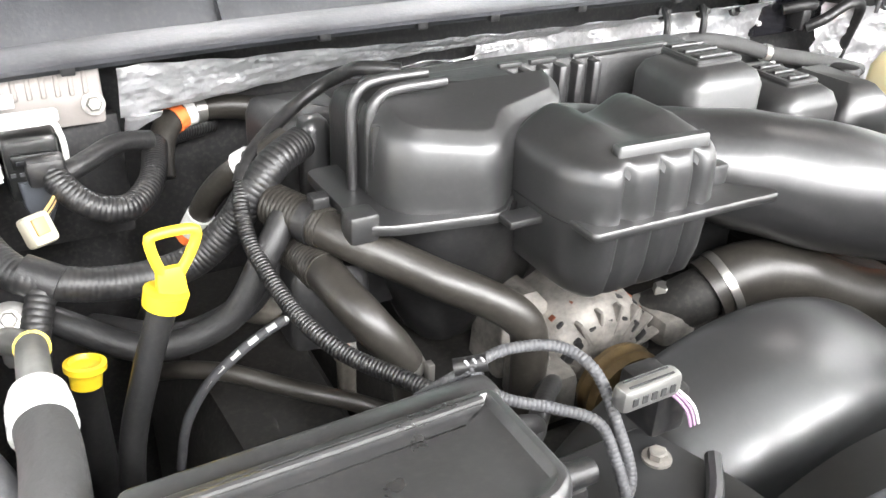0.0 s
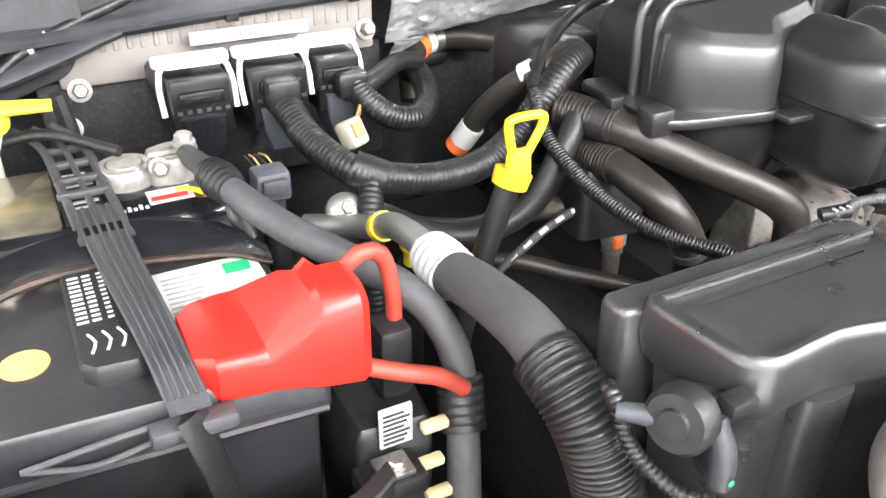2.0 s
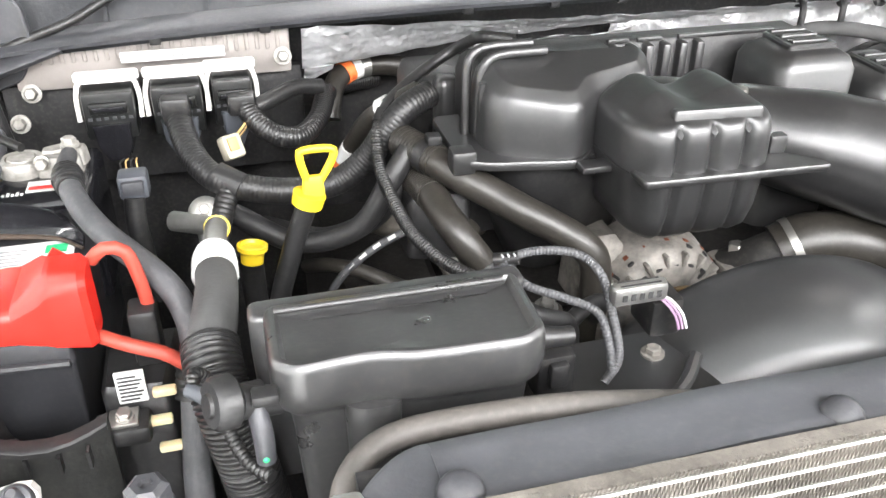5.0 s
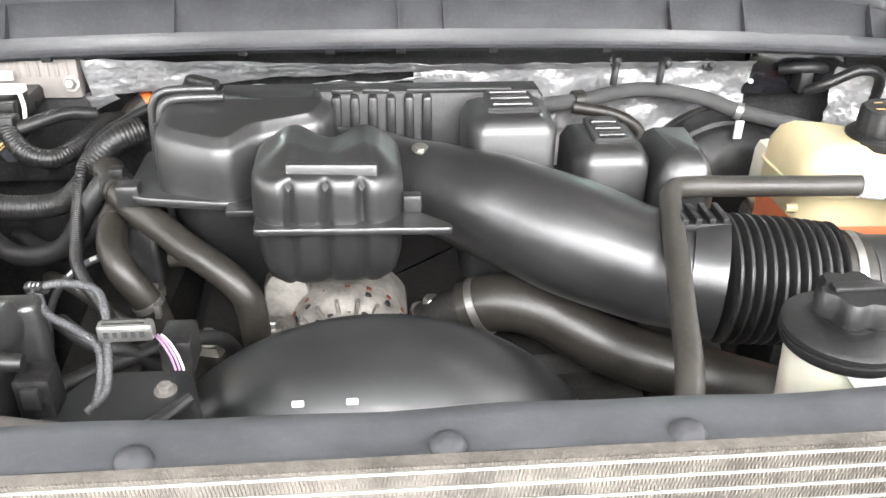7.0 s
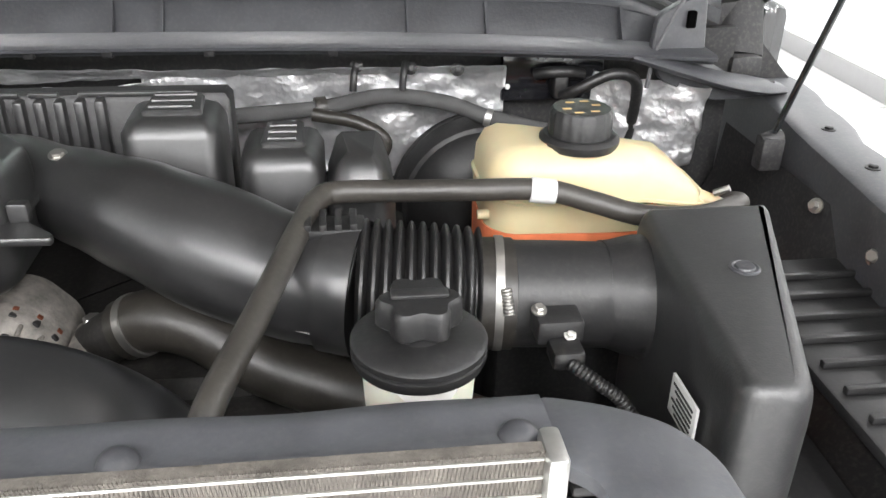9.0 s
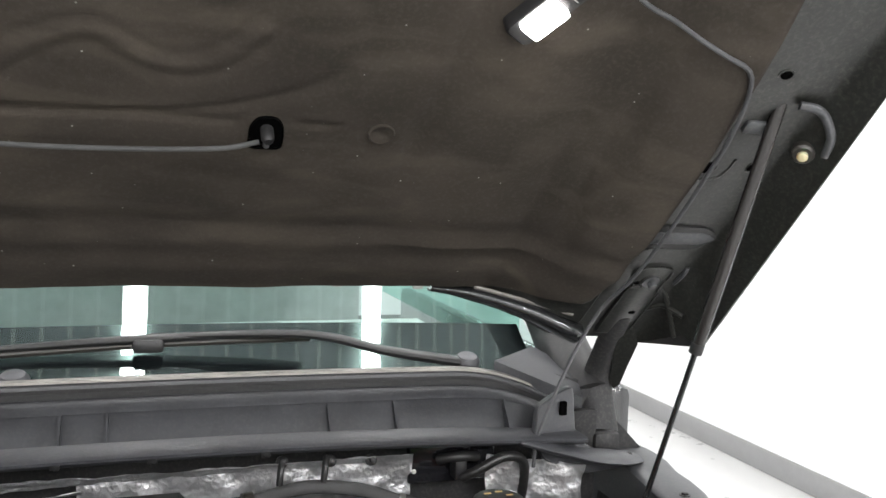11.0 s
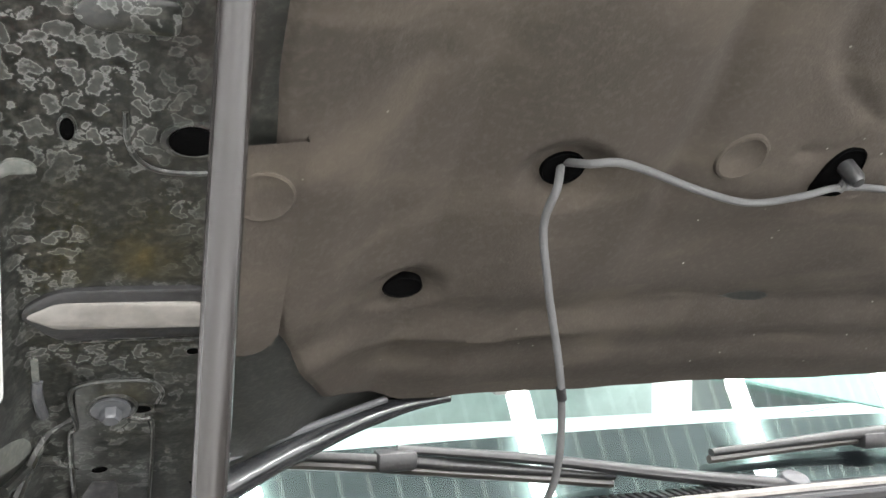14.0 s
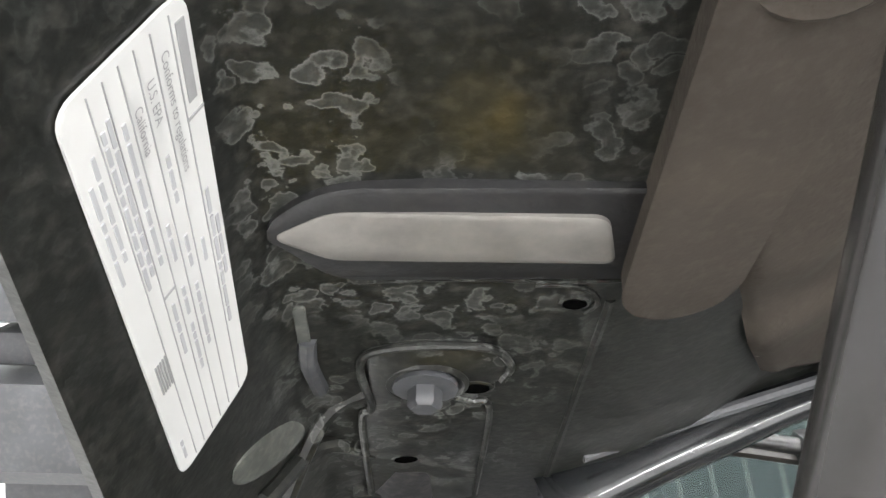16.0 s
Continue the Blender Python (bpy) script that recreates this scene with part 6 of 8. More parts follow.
for x in (0.30, 0.365):
    part("hook", tube([(x, 0.918, 1.268), (x - 0.004, 0.905, 1.255), (x - 0.006, 0.902, 1.235)], 0.005, 8), M_MATT, foil)
conn = thing("firewall_connector", (0.57, 0.95, 1.2), "black connector block in a cut-out of the foil", "connector")
part("plate", box(0.500, 0.938, 1.205, 0.645, 0.956, 1.272, bevel=0.003), M_GLASSBLACK, conn)
part("grip", tube([(0.545, 0.93, 1.245), (0.565, 0.915, 1.252), (0.59, 0.915, 1.252), (0.61, 0.93, 1.245)], 0.008, 10), M_MATT, conn)
part("stem", box(0.568, 0.91, 1.215, 0.588, 0.94, 1.248, bevel=0.004), M_MATT, conn)
part("rivet", lathe([(0.004, 0), (0.003, 0.003), (0.0001, 0.004)], (0.508, 0.937, 1.226), (0, -1, 0), 12), M_WHITE, conn)
part("cable", tube([(0.58, 0.91, 1.22), (0.60, 0.895, 1.235), (0.64, 0.89, 1.255), (0.675, 0.895, 1.245), (0.685, 0.91, 1.20), (0.68, 0.93, 1.1)], 0.008, 10), M_LOOM, conn)
booster = thing("brake_booster", (0.46, 0.86, 0.97), "round black brake booster against the firewall", "brake booster")
part("shell", lathe([(0.125, 0.0), (0.13, 0.008), (0.13, 0.03), (0.118, 0.05), (0.112, 0.052), (0.106, 0.064), (0.07, 0.085), (0.035, 0.09), (0.0001, 0.09)], (0.475, 0.94, 1.062), (0, -1, 0.05), 48), M_MATT, booster)
part("band", lathe([(0.131, 0.014), (0.1325, 0.016), (0.1325, 0.024), (0.131, 0.026)], (0.475, 0.94, 1.062), (0, -1, 0.05), 48), M_BAY, booster)
master = thing("brake_fluid_reservoir", (0.50, 0.80, 1.0), "white brake fluid reservoir with a black cap on its cylinder", "reservoir")
part("cylinder", tube([(0.510, 0.865, 1.062), (0.510, 0.80, 1.062), (0.510, 0.735, 1.060)], [0.024, 0.020, 0.017], 20), M_CAST, master, "dull cast master cylinder")
part("body", moulded([(0.482, 0.842), (0.482, 0.775), (0.492, 0.765), (0.552, 0.765), (0.560, 0.775), (0.560, 0.842)], [(1.075, 0.012), (1.092, 0.002), (1.098, 0.0), (1.165, 0.001), (1.177, 0.005), (1.181, 0.013)], 0.012), M_CREAMPALE, master)
part("cap", lathe([(0.021, -0.004), (0.021, 0.012), (0.018, 0.016), (0.0001, 0.017)], (0.538, 0.800, 1.181), (0, 0, 1), 30), M_MATT, master, "black screw cap")

heat = thing("firewall_pipe", (0.36, 0.90, 1.19), "dark grey sleeved pipe running along the firewall", "pipe")
part("run", tube([(0.10, 0.86, 1.215), (0.17, 0.885, 1.212), (0.253, 0.915, 1.209), (0.34, 0.92, 1.222), (0.42, 0.905, 1.215), (0.475, 0.885, 1.200), (0.56, 0.86, 1.185), (0.66, 0.86, 1.16)], 0.0105, 14), M_FOAM, heat)
part("sleeve", tube([(0.243, 0.913, 1.209), (0.258, 0.916, 1.2095)], 0.0145, 14), M_RUBBER, heat)
part("lower_branch", tube([(0.24, 0.90, 1.205), (0.30, 0.89, 1.195), (0.335, 0.885, 1.170), (0.32, 0.88, 1.14)], 0.009, 12), M_RUBBER, heat)
part("tag_clamp", tube([(0.470, 0.887, 1.201), (0.478, 0.884, 1.199)], 0.0125, 14), M_ALU, heat, "bright clip with a tag")
part("tag", box(0.466, 0.868, 1.165, 0.478, 0.872, 1.192, bevel=0.001), M_LABEL, heat)

# ---- engine computer and looms ----
ecu = thing("engine_computer", (-0.57, 0.87, 1.2), "finned aluminium engine computer with three black plugs", "control unit")
bm = box(-0.715, 0.888, 1.232, -0.412, 0.92, 1.292, bevel=0.004)
part("case", bm, M_ECU, ecu)
for i in range(24):
    x = -0.70 + 0.0118 * i
    part("fin", box(x, 0.8868, 1.262, x + 0.005, 0.889, 1.287, bevel=0.001, segments=1), M_ECU, ecu)
part("label_strip", box(-0.60, 0.872, 1.262, -0.487, 0.8765, 1.274, bevel=0.001), M_LABEL, ecu, "white label strip with print")
for i in range(9):
    part("print_mark", box(-0.56 + 0.005 * i, 0.8712, 1.266, -0.5580 + 0.005 * i + 0.001 * (i % 2), 0.8718, 1.2695), M_PRINT, ecu)
part("mount_plate", box(-0.735, 0.90, 1.11, -0.40, 0.915, 1.236, bevel=0.003), M_BAY, ecu)
for x, y, z in ((-0.422, 0.888, 1.252), (-0.700, 0.884, 1.232), (-0.715, 0.865, 1.205)):
    part("bolt", bolt((x, y, z), (0, -1, 0.3), 0.007, 0.012, 1.5), M_LEAD, ecu)
for cx, cy in ((-0.612, 0.812), (-0.543, 0.812), (-0.485, 0.820)):
    w = 0.031 if cx < -0.5 else 0.026
    hood_c = part("plug_shroud", moulded([(cx - w, cy + 0.07), (cx - w, cy + 0.006), (cx - w + 0.006, cy), (cx + w - 0.006, cy), (cx + w, cy + 0.006), (cx + w, cy + 0.07)], [(1.232, 0), (1.248, 0.0), (1.252, 0.003)], 0.006), M_PLUG, ecu, "black plug shroud")
    part("white_rim", tube([(cx - w, cy - 0.012, 1.226), (cx - w, cy - 0.004, 1.252), (cx - w + 0.007, cy + 0.002, 1.267), (cx, cy + 0.004, 1.269), (cx + w - 0.007, cy + 0.002, 1.267), (cx + w, cy - 0.004, 1.252), (cx + w, cy - 0.012, 1.226)], 0.0027, 10), M_WHITE, ecu, "white rim of the plug")
    part("white_top", moulded([(cx - w - 0.002, cy + 0.016), (cx - w - 0.002, cy + 0.004), (cx - w + 0.008, cy - 0.004), (cx + w - 0.008, cy - 0.004), (cx + w + 0.002, cy + 0.004), (cx + w + 0.002, cy + 0.016)], [(1.2635, 0), (1.2695, 0.0), (1.2715, 0.002)], 0.004), M_WHITE, ecu, "white top edge of the plug")
    plug = part("plug", box(cx - w + 0.005, cy - 0.020, 1.206, cx + w - 0.005, cy + 0.03, 1.258, bevel=0.004), M_PLUG, ecu, "black plug")
    part("latch", box(cx - w * 0.62, cy - 0.024, 1.236, cx + w * 0.62, cy - 0.018, 1.248, bevel=0.002), M_PLUG, plug)
    part("window_bar", box(cx - w * 0.5, cy - 0.0255, 1.240, cx + w * 0.5, cy - 0.0235, 1.244, bevel=0.0005), M_GLASSBLACK, plug)
    for i in range(6):
        part("pin_mark", box(cx - w * 0.7 + i * w * 0.26, cy - 0.0215, 1.229, cx - w * 0.7 + i * w * 0.26 + 0.004, cy - 0.0195, 1.232), M_GREYPL, plug)
    part("lower_cover", moulded([(cx - w + 0.008, cy + 0.01), (cx - w + 0.012, cy - 0.024), (cx + w - 0.012, cy - 0.024), (cx + w - 0.008, cy + 0.01)], [(1.180, 0.012), (1.20, 0.002), (1.224, 0)], 0.004), M_BLUEGREY if cx > -0.6 else M_GLASSBLACK, plug)

loom = thing("main_wiring_loom", (-0.43, 0.71, 1.15), "thick taped black wiring loom with ribbed conduit", "wiring loom")
part("trunk", tube([(-0.545, 0.790, 1.232), (-0.542, 0.770, 1.222), (-0.536, 0.745, 1.208), (-0.522, 0.715, 1.195), (-0.50, 0.697, 1.186), (-0.448, 0.69, 1.175), (-0.395, 0.69, 1.178), (-0.360, 0.685, 1.205), (-0.340, 0.68, 1.235), (-0.318, 0.685, 1.255), (-0.29, 0.70, 1.262)], 0.0138, 20, ridge=0.0004, pitch=0.0042), M_TAPE, loom)
part("boot", box(-0.560, 0.772, 1.222, -0.530, 0.800, 1.252, bevel=0.005), M_LOOM, loom)
part("branch", tube([(-0.50, 0.695, 1.184), (-0.512, 0.672, 1.16), (-0.518, 0.655, 1.13), (-0.525, 0.64, 1.05)], 0.011, 14, ridge=0.0005, pitch=0.005), M_TAPE, loom)
part("tape_joint", tube([(-0.512, 0.706, 1.192), (-0.488, 0.692, 1.182)], 0.0152, 16), M_TAPE, loom)
part("second_trunk", tube([(-0.475, 0.80, 1.24), (-0.468, 0.782, 1.222), (-0.448, 0.770, 1.205), (-0.42, 0.772, 1.198), (-0.395, 0.80, 1.205), (-0.380, 0.85, 1.212), (-0.372, 0.89, 1.20), (-0.35, 0.93, 1.195), (-0.30, 0.96, 1.19)], 0.0118, 18, ridge=0.0005, pitch=0.0038), M_LOOM, loom)
part("boot", box(-0.492, 0.782, 1.222, -0.462, 0.808, 1.246, bevel=0.005), M_LOOM, loom)
part("loop", tube([(-0.474, 0.79, 1.225), (-0.452, 0.80, 1.23), (-0.415, 0.825, 1.235), (-0.385, 0.84, 1.228)], 0.009, 12), M_TAPE, loom)
part("lower_trunk", tube([(-0.50, 0.70, 1.15), (-0.44, 0.66, 1.13), (-0.38, 0.64, 1.15), (-0.345, 0.64, 1.20), (-0.325, 0.65, 1.225)], 0.0112, 14), M_MATT, loom)
part("lower_trunk", tube([(-0.47, 0.74, 1.11), (-0.41, 0.68, 1.12), (-0.36, 0.65, 1.155), (-0.33, 0.66, 1.19)], 0.0112, 14), M_MATT, loom)

branch = thing("vapour_hose", (-0.35, 0.74, 1.15), "short black hose with a white band and an orange-white tag", "hose")
part("run", tube([(-0.372, 0.774, 1.160), (-0.366, 0.766, 1.178), (-0.357, 0.75, 1.205), (-0.345, 0.725, 1.232), (-0.325, 0.705, 1.252), (-0.30, 0.71, 1.262)], 0.011, 14), M_RUBBER, branch)
part("orange_tag", tube([(-0.374, 0.777, 1.156), (-0.371, 0.772, 1.164)], 0.0122, 14), M_ORANGE, branch)
part("paper_tag", tube([(-0.371, 0.772, 1.164), (-0.364, 0.762, 1.183)], 0.0124, 14), M_LABEL, branch)
part("band", tube([(-0.338, 0.718, 1.241), (-0.330, 0.711, 1.248)], 0.0128, 14), M_LABEL, branch)
for i in range(4):
    part("print_mark", box(-0.372 + 0.0022 * i, 0.7575, 1.168 + 0.003 * i, -0.3705 + 0.0022 * i, 0.759, 1.173 + 0.003 * i), M_INK, branch)
rear = thing("rear_hose", (-0.33, 0.96, 1.17), "black hose end with an orange and white band", "hose")
part("run", tube([(-0.372, 0.880, 1.170), (-0.368, 0.893, 1.190), (-0.358, 0.912, 1.205), (-0.344, 0.926, 1.2125), (-0.325, 0.935, 1.215), (-0.29, 0.945, 1.212), (-0.24, 0.95, 1.20)], 0.0135, 14), M_RUBBER, rear)
part("orange_band", tube([(-0.347, 0.9235, 1.2113), (-0.337, 0.930, 1.2137)], 0.0146, 16), M_ORANGE, rear)
part("white_band", tube([(-0.335, 0.931, 1.2140), (-0.325, 0.935, 1.215)], 0.0144, 16), M_LABEL, rear)
part("silver_band", tube([(-0.323, 0.936, 1.2150), (-0.312, 0.9385, 1.2148)], 0.0146, 16), M_STEEL, rear)

conduit = thing("corrugated_conduit", (-0.34, 0.6, 1.1), "thin black corrugated conduit arching over the hoses", "conduit")
part("upper_cable", tube([(-0.205, 0.69, 1.314), (-0.233, 0.71, 1.3135), (-0.241, 0.73, 1.303), (-0.253, 0.75, 1.288), (-0.280, 0.745, 1.275), (-0.311, 0.722, 1.265), (-0.334, 0.70, 1.256), (-0.347, 0.684, 1.241)], 0.0060, 14), M_LOOM, conduit)
part("tape_joint", tube([(-0.340, 0.694, 1.250), (-0.347, 0.684, 1.241)], 0.0078, 14), M_TAPE, conduit)
part("run", tube([(-0.346, 0.686, 1.243), (-0.353, 0.669, 1.231), (-0.355, 0.65, 1.212), (-0.352, 0.62, 1.197), (-0.346, 0.587, 1.184), (-0.337, 0.554, 1.176), (-0.321, 0.527, 1.168), (-0.295, 0.485, 1.166), (-0.262, 0.42, 1.165)], 0.0066, 16, ridge=0.0007, pitch=0.0030), M_LOOM, conduit)
wire = thing("striped_cable", (-0.40, 0.57, 1.1), "thin black cable with white printed dashes", "cable")
STRIPED = spline([(-0.312, 0.622, 1.149), (-0.330, 0.631, 1.144), (-0.356, 0.633, 1.133), (-0.381, 0.637, 1.114), (-0.402, 0.645, 1.088), (-0.420, 0.652, 1.05), (-0.43, 0.655, 1.0)], 0.004)
part("run", tube(STRIPED[::3], 0.0043, 10), M_SLEEVE, wire)
for i in range(7):
    a, b = STRIPED[5 + 4 * i], STRIPED[7 + 4 * i]
    part("dash", tube([a + Vector((0.0003, -0.0016, 0.0018)), b + Vector((0.0003, -0.0016, 0.0018))], 0.0028, 8), M_LABEL, wire)
thin = hose("thin_hose", [(-0.43, 0.70, 1.075), (-0.41, 0.665, 1.095), (-0.382, 0.640, 1.099), (-0.351, 0.616, 1.093), (-0.322, 0.592, 1.089), (-0.29, 0.572, 1.080), (-0.26, 0.55, 1.065), (-0.24, 0.52, 1.02)], 0.0075, "thin black hose low beside the engine", M_RUBBER)

# white square plug under the computer
wp = thing("white_plug", (-0.495, 0.75, 1.18), "cream plastic wire plug hanging from the loom", "plug")
wpm = Matrix.Translation((-0.494, 0.752, 1.203)) @ Matrix.Rotation(0.5, 4, "Z") @ Matrix.Rotation(-0.5, 4, "X")
part("body", box(-0.011, -0.009, -0.014, 0.011, 0.009, 0.012, bevel=0.004, m=wpm), M_AGEDPLUG, wp)
part("lock", box(-0.007, -0.012, -0.006, 0.004, -0.008, 0.008, bevel=0.001, m=wpm), M_TAN, wp)
for i in range(4):
    part("lead", tube([(-0.488, 0.757, 1.206 + 0.002 * i), (-0.476, 0.775, 1.212 + 0.002 * i), (-0.47, 0.79, 1.225)], 0.0014, 6), M_TAN if i % 2 else M_LOOM, wp)

# dipstick
dip = thing("dipstick", (-0.455, 0.585, 1.0), "yellow loop-handled oil dipstick in a black tube", "dipstick")
bm = tube([(-0.431, 0.582, 1.232), (-0.436, 0.582, 1.250), (-0.4375, 0.582, 1.262), (-0.435, 0.582, 1.2655), (-0.422, 0.582, 1.2665), (-0.410, 0.582, 1.2655), (-0.407, 0.582, 1.261), (-0.413, 0.582, 1.248), (-0.423, 0.582, 1.232)], 0.0036, 12)
part("handle", bm, M_YELLOW, dip)
part("grip", moulded([(-0.4375, 0.577), (-0.4175, 0.577), (-0.4175, 0.587), (-0.4375, 0.587)], [(1.222, 0), (1.236, 0.001), (1.241, 0.003)], 0.003), M_YELLOW, dip)
part("collar", tube([(-0.4345, 0.582, 1.213), (-0.431, 0.582, 1.224)], [0.0140, 0.0150], 20), M_YELLOW, dip)
part("stick_tube", tube([(-0.4335, 0.582, 1.216), (-0.452, 0.582, 1.165), (-0.47, 0.583, 1.10), (-0.48, 0.59, 1.0)], 0.0095, 14), M_MATT, dip)

ycap = thing("yellow_cap", (-0.49, 0.64, 1.1), "small yellow threaded cap on a black neck", "cap")
part("cap", lathe([(0.0110, -0.010), (0.0115, -0.002), (0.0125, 0.002), (0.0150, 0.004), (0.0150, 0.0085), (0.0115, 0.0095), (0.0100, 0.006), (0.0001, 0.006)], (-0.487, 0.634, 1.140), (0.12, 0.10, 1), 24), M_YELLOW, ycap)
part("neck", tube([(-0.489, 0.64, 1.13), (-0.488, 0.65, 1.0)], 0.012, 14), M_MATT, ycap)

# air conditioning line
ac = thing("ac_hose", (-0.52, 0.5, 0.95), "foam-sleeved air conditioning hose with a white clamp", "hose")
part("fitting", lathe([(0.0001, 0.008), (0.012, 0.008), (0.017, 0.004), (0.018, -0.004), (0.012, -0.012)], (-0.527, 0.690, 1.160), (-0.1, -0.75, 0.65), 24), M_ALU, ac, "silver round fitting")
part("fitting_nut", bolt((-0.527, 0.685, 1.166), (-0.1, -0.75, 0.65), 0.006, 0.006, 1.4), M_STEEL, ac)
part("fitting_block", box(-0.538, 0.68, 1.125, -0.515, 0.71, 1.158, bevel=0.006), M_ALU, ac)
part("metal_bend", tube([(-0.56, 0.70, 1.15), (-0.53, 0.675, 1.155), (-0.518, 0.645, 1.166), (-0.517, 0.615, 1.182), (-0.518, 0.575, 1.192), (-0.519, 0.54, 1.194)], 0.0105, 16), M_ALU, ac)
part("yellow_ring", tube([(-0.5165, 0.640, 1.168), (-0.5165, 0.632, 1.173)], 0.0125, 16), M_YELLOW, ac)
part("clamp", tube([(-0.518, 0.548, 1.194), (-0.519, 0.535, 1.195), (-0.519, 0.512, 1.195)], [0.017, 0.0190, 0.0190], 24, ridge=0.0014, pitch=0.008), M_LABEL, ac, "white crimped clamp")
part("foam_sleeve", tube([(-0.519, 0.518, 1.195), (-0.518, 0.48, 1.203), (-0.521, 0.42, 1.212), (-0.526, 0.385, 1.211)], [0.0165, 0.0165, 0.0168, 0.0168], 24), M_FOAM, ac)
part("conduit", tube([(-0.5245, 0.398, 1.211), (-0.523, 0.376, 1.203), (-0.518, 0.358, 1.183), (-0.509, 0.346, 1.140), (-0.499, 0.338, 1.07), (-0.495, 0.335, 0.95)], 0.0205, 28, ridge=0.0018, pitch=0.0037), M_LOOM, ac, "black corrugated conduit")
c2 = thing("second_conduit", (-0.485, 0.29, 0.9), "black corrugated conduit beside the grey service cap", "conduit")
part("run", tube([(-0.492, 0.262, 1.13), (-0.494, 0.262, 1.10), (-0.492, 0.262, 1.04), (-0.49, 0.262, 0.9)], 0.0085, 16, ridge=0.0012, pitch=0.0042), M_LOOM, c2)

# ---- connectors behind the vacuum box ----
har = thing("fan_harness", (-0.26, 0.35, 1.15), "black corrugated wires with a silver tag behind the box", "wiring")
part("upper_wire", tube([(-0.330, 0.42, 1.215), (-0.312, 0.396, 1.246), (-0.290, 0.395, 1.252), (-0.262, 0.385, 1.252), (-0.250, 0.365, 1.245), (-0.247, 0.345, 1.222), (-0.248, 0.327, 1.198), (-0.262, 0.318, 1.185)], 0.0034, 12, ridge=0.0003, pitch=0.0026), M_SLEEVE, har)
part("lower_wire", tube([(-0.310, 0.397, 1.245), (-0.300, 0.380, 1.234), (-0.275, 0.365, 1.228), (-0.256, 0.350, 1.222), (-0.2525, 0.335, 1.205), (-0.255, 0.32, 1.19)], 0.0034, 12, ridge=0.0003, pitch=0.0026), M_SLEEVE, har)
tie = part("taped_joint", tube([(-0.318, 0.401, 1.2455), (-0.302, 0.393, 1.2495)], 0.0050, 12), M_TAPE, har, "black tape with white print")
for i in range(3):
    part("print_mark", box(-0.3150 + 0.0040 * i, 0.3925 - 0.0016 * i, 1.2510 + 0.001 * i, -0.3135 + 0.0040 * i, 0.3965 - 0.0016 * i, 1.2528 + 0.0008 * i, bevel=0.0004, segments=1), M_PALEPRINT, tie)
tagp = part("tag", box(-0.251, 0.338, 1.232, -0.209, 0.350, 1.248, bevel=0.004, m=None), M_ALU, har, "silver tag with black print")
for i in range(5):
    part("tag_mark", box(-0.245 + 0.0065 * i, 0.3374, 1.2375, -0.2415 + 0.0065 * i, 0.338, 1.2425), M_INK, tagp)
for y in (0.3405, 0.3455):
    part("tag_line", box(-0.246, y, 1.2478, -0.215, y + 0.0012, 1.2484), M_INK, tagp)
fc = part("fan_plug", box(-0.312, 0.318, 1.178, -0.284, 0.345, 1.215, bevel=0.004), M_LOOM, har, "black fan plug")
part("plug_latch", box(-0.305, 0.312, 1.192, -0.291, 0.320, 1.212, bevel=0.003), M_MATT, fc)
part("blue_lock", box(-0.278, 0.303, 1.174, -0.266, 0.311, 1.182, bevel=0.002), M_BLUE, har, "blue plug lock")
rl = part("relay_plug", box(-0.212, 0.35, 1.190, -0.186, 0.385, 1.222, bevel=0.004), M_LOOM, har)
for i in range(3):
    part("lead", tube([(-0.214 + 0.003 * i, 0.354, 1.228), (-0.207 + 0.003 * i, 0.347, 1.226), (-0.200 + 0.003 * i, 0.340, 1.217), (-0.197 + 0.003 * i, 0.337, 1.206)], 0.0010, 6), M_PURPLE if i < 2 else M_LABEL, har)
part("lower_loom", tube([(-0.30, 0.36, 1.175), (-0.26, 0.40, 1.17), (-0.22, 0.44, 1.16), (-0.19, 0.47, 1.14), (-0.18, 0.50, 1.10)], 0.007, 12), M_MATT, har)
part("lower_loom", tube([(-0.31, 0.42, 1.20), (-0.28, 0.40, 1.19), (-0.25, 0.41, 1.17), (-0.23, 0.44, 1.12)], 0.007, 12), M_MATT, har)
br = thing("tensioner_bracket", (-0.27, 0.5, 1.0), "dirty grey metal brackets and bolts at the engine front", "bracket")
part("arc", tube([(-0.3510, 0.70, 1.1150), (-0.3340, 0.665, 1.1330), (-0.3060, 0.648, 1.1370), (-0.2780, 0.648, 1.1310), (-0.2560, 0.665, 1.1200), (-0.2410, 0.69, 1.1050)], [0.012, 0.017, 0.018, 0.018, 0.016, 0.014], 16, flat=0.75), M_DULLCAST, br, "dull cast pipe flange")
part("stud", tube([(-0.2870, 0.634, 1.1260), (-0.2870, 0.628, 1.1040), (-0.2870, 0.626, 1.0540)], [0.010, 0.0085, 0.008], 14), M_DULLCAST, br)
part("ferrule", tube([(-0.2870, 0.6275, 1.1000), (-0.2870, 0.627, 1.0920)], 0.0105, 14), M_BARE, br)
part("sensor_plug", box(-0.3030, 0.612, 1.1020, -0.2820, 0.628, 1.1200, bevel=0.004), M_LEAD, br)
part("orange_lock", box(-0.3000, 0.608, 1.1050, -0.2900, 0.614, 1.1170, bevel=0.002), M_ORANGE, br, "orange lock of a sensor plug")
part("plate", moulded([(-0.24, 0.52), (-0.20, 0.51), (-0.19, 0.55), (-0.235, 0.56)], [(1.0, 0), (1.085, 0.002), (1.091, 0.008)], 0.008), M_DULLCAST, br)
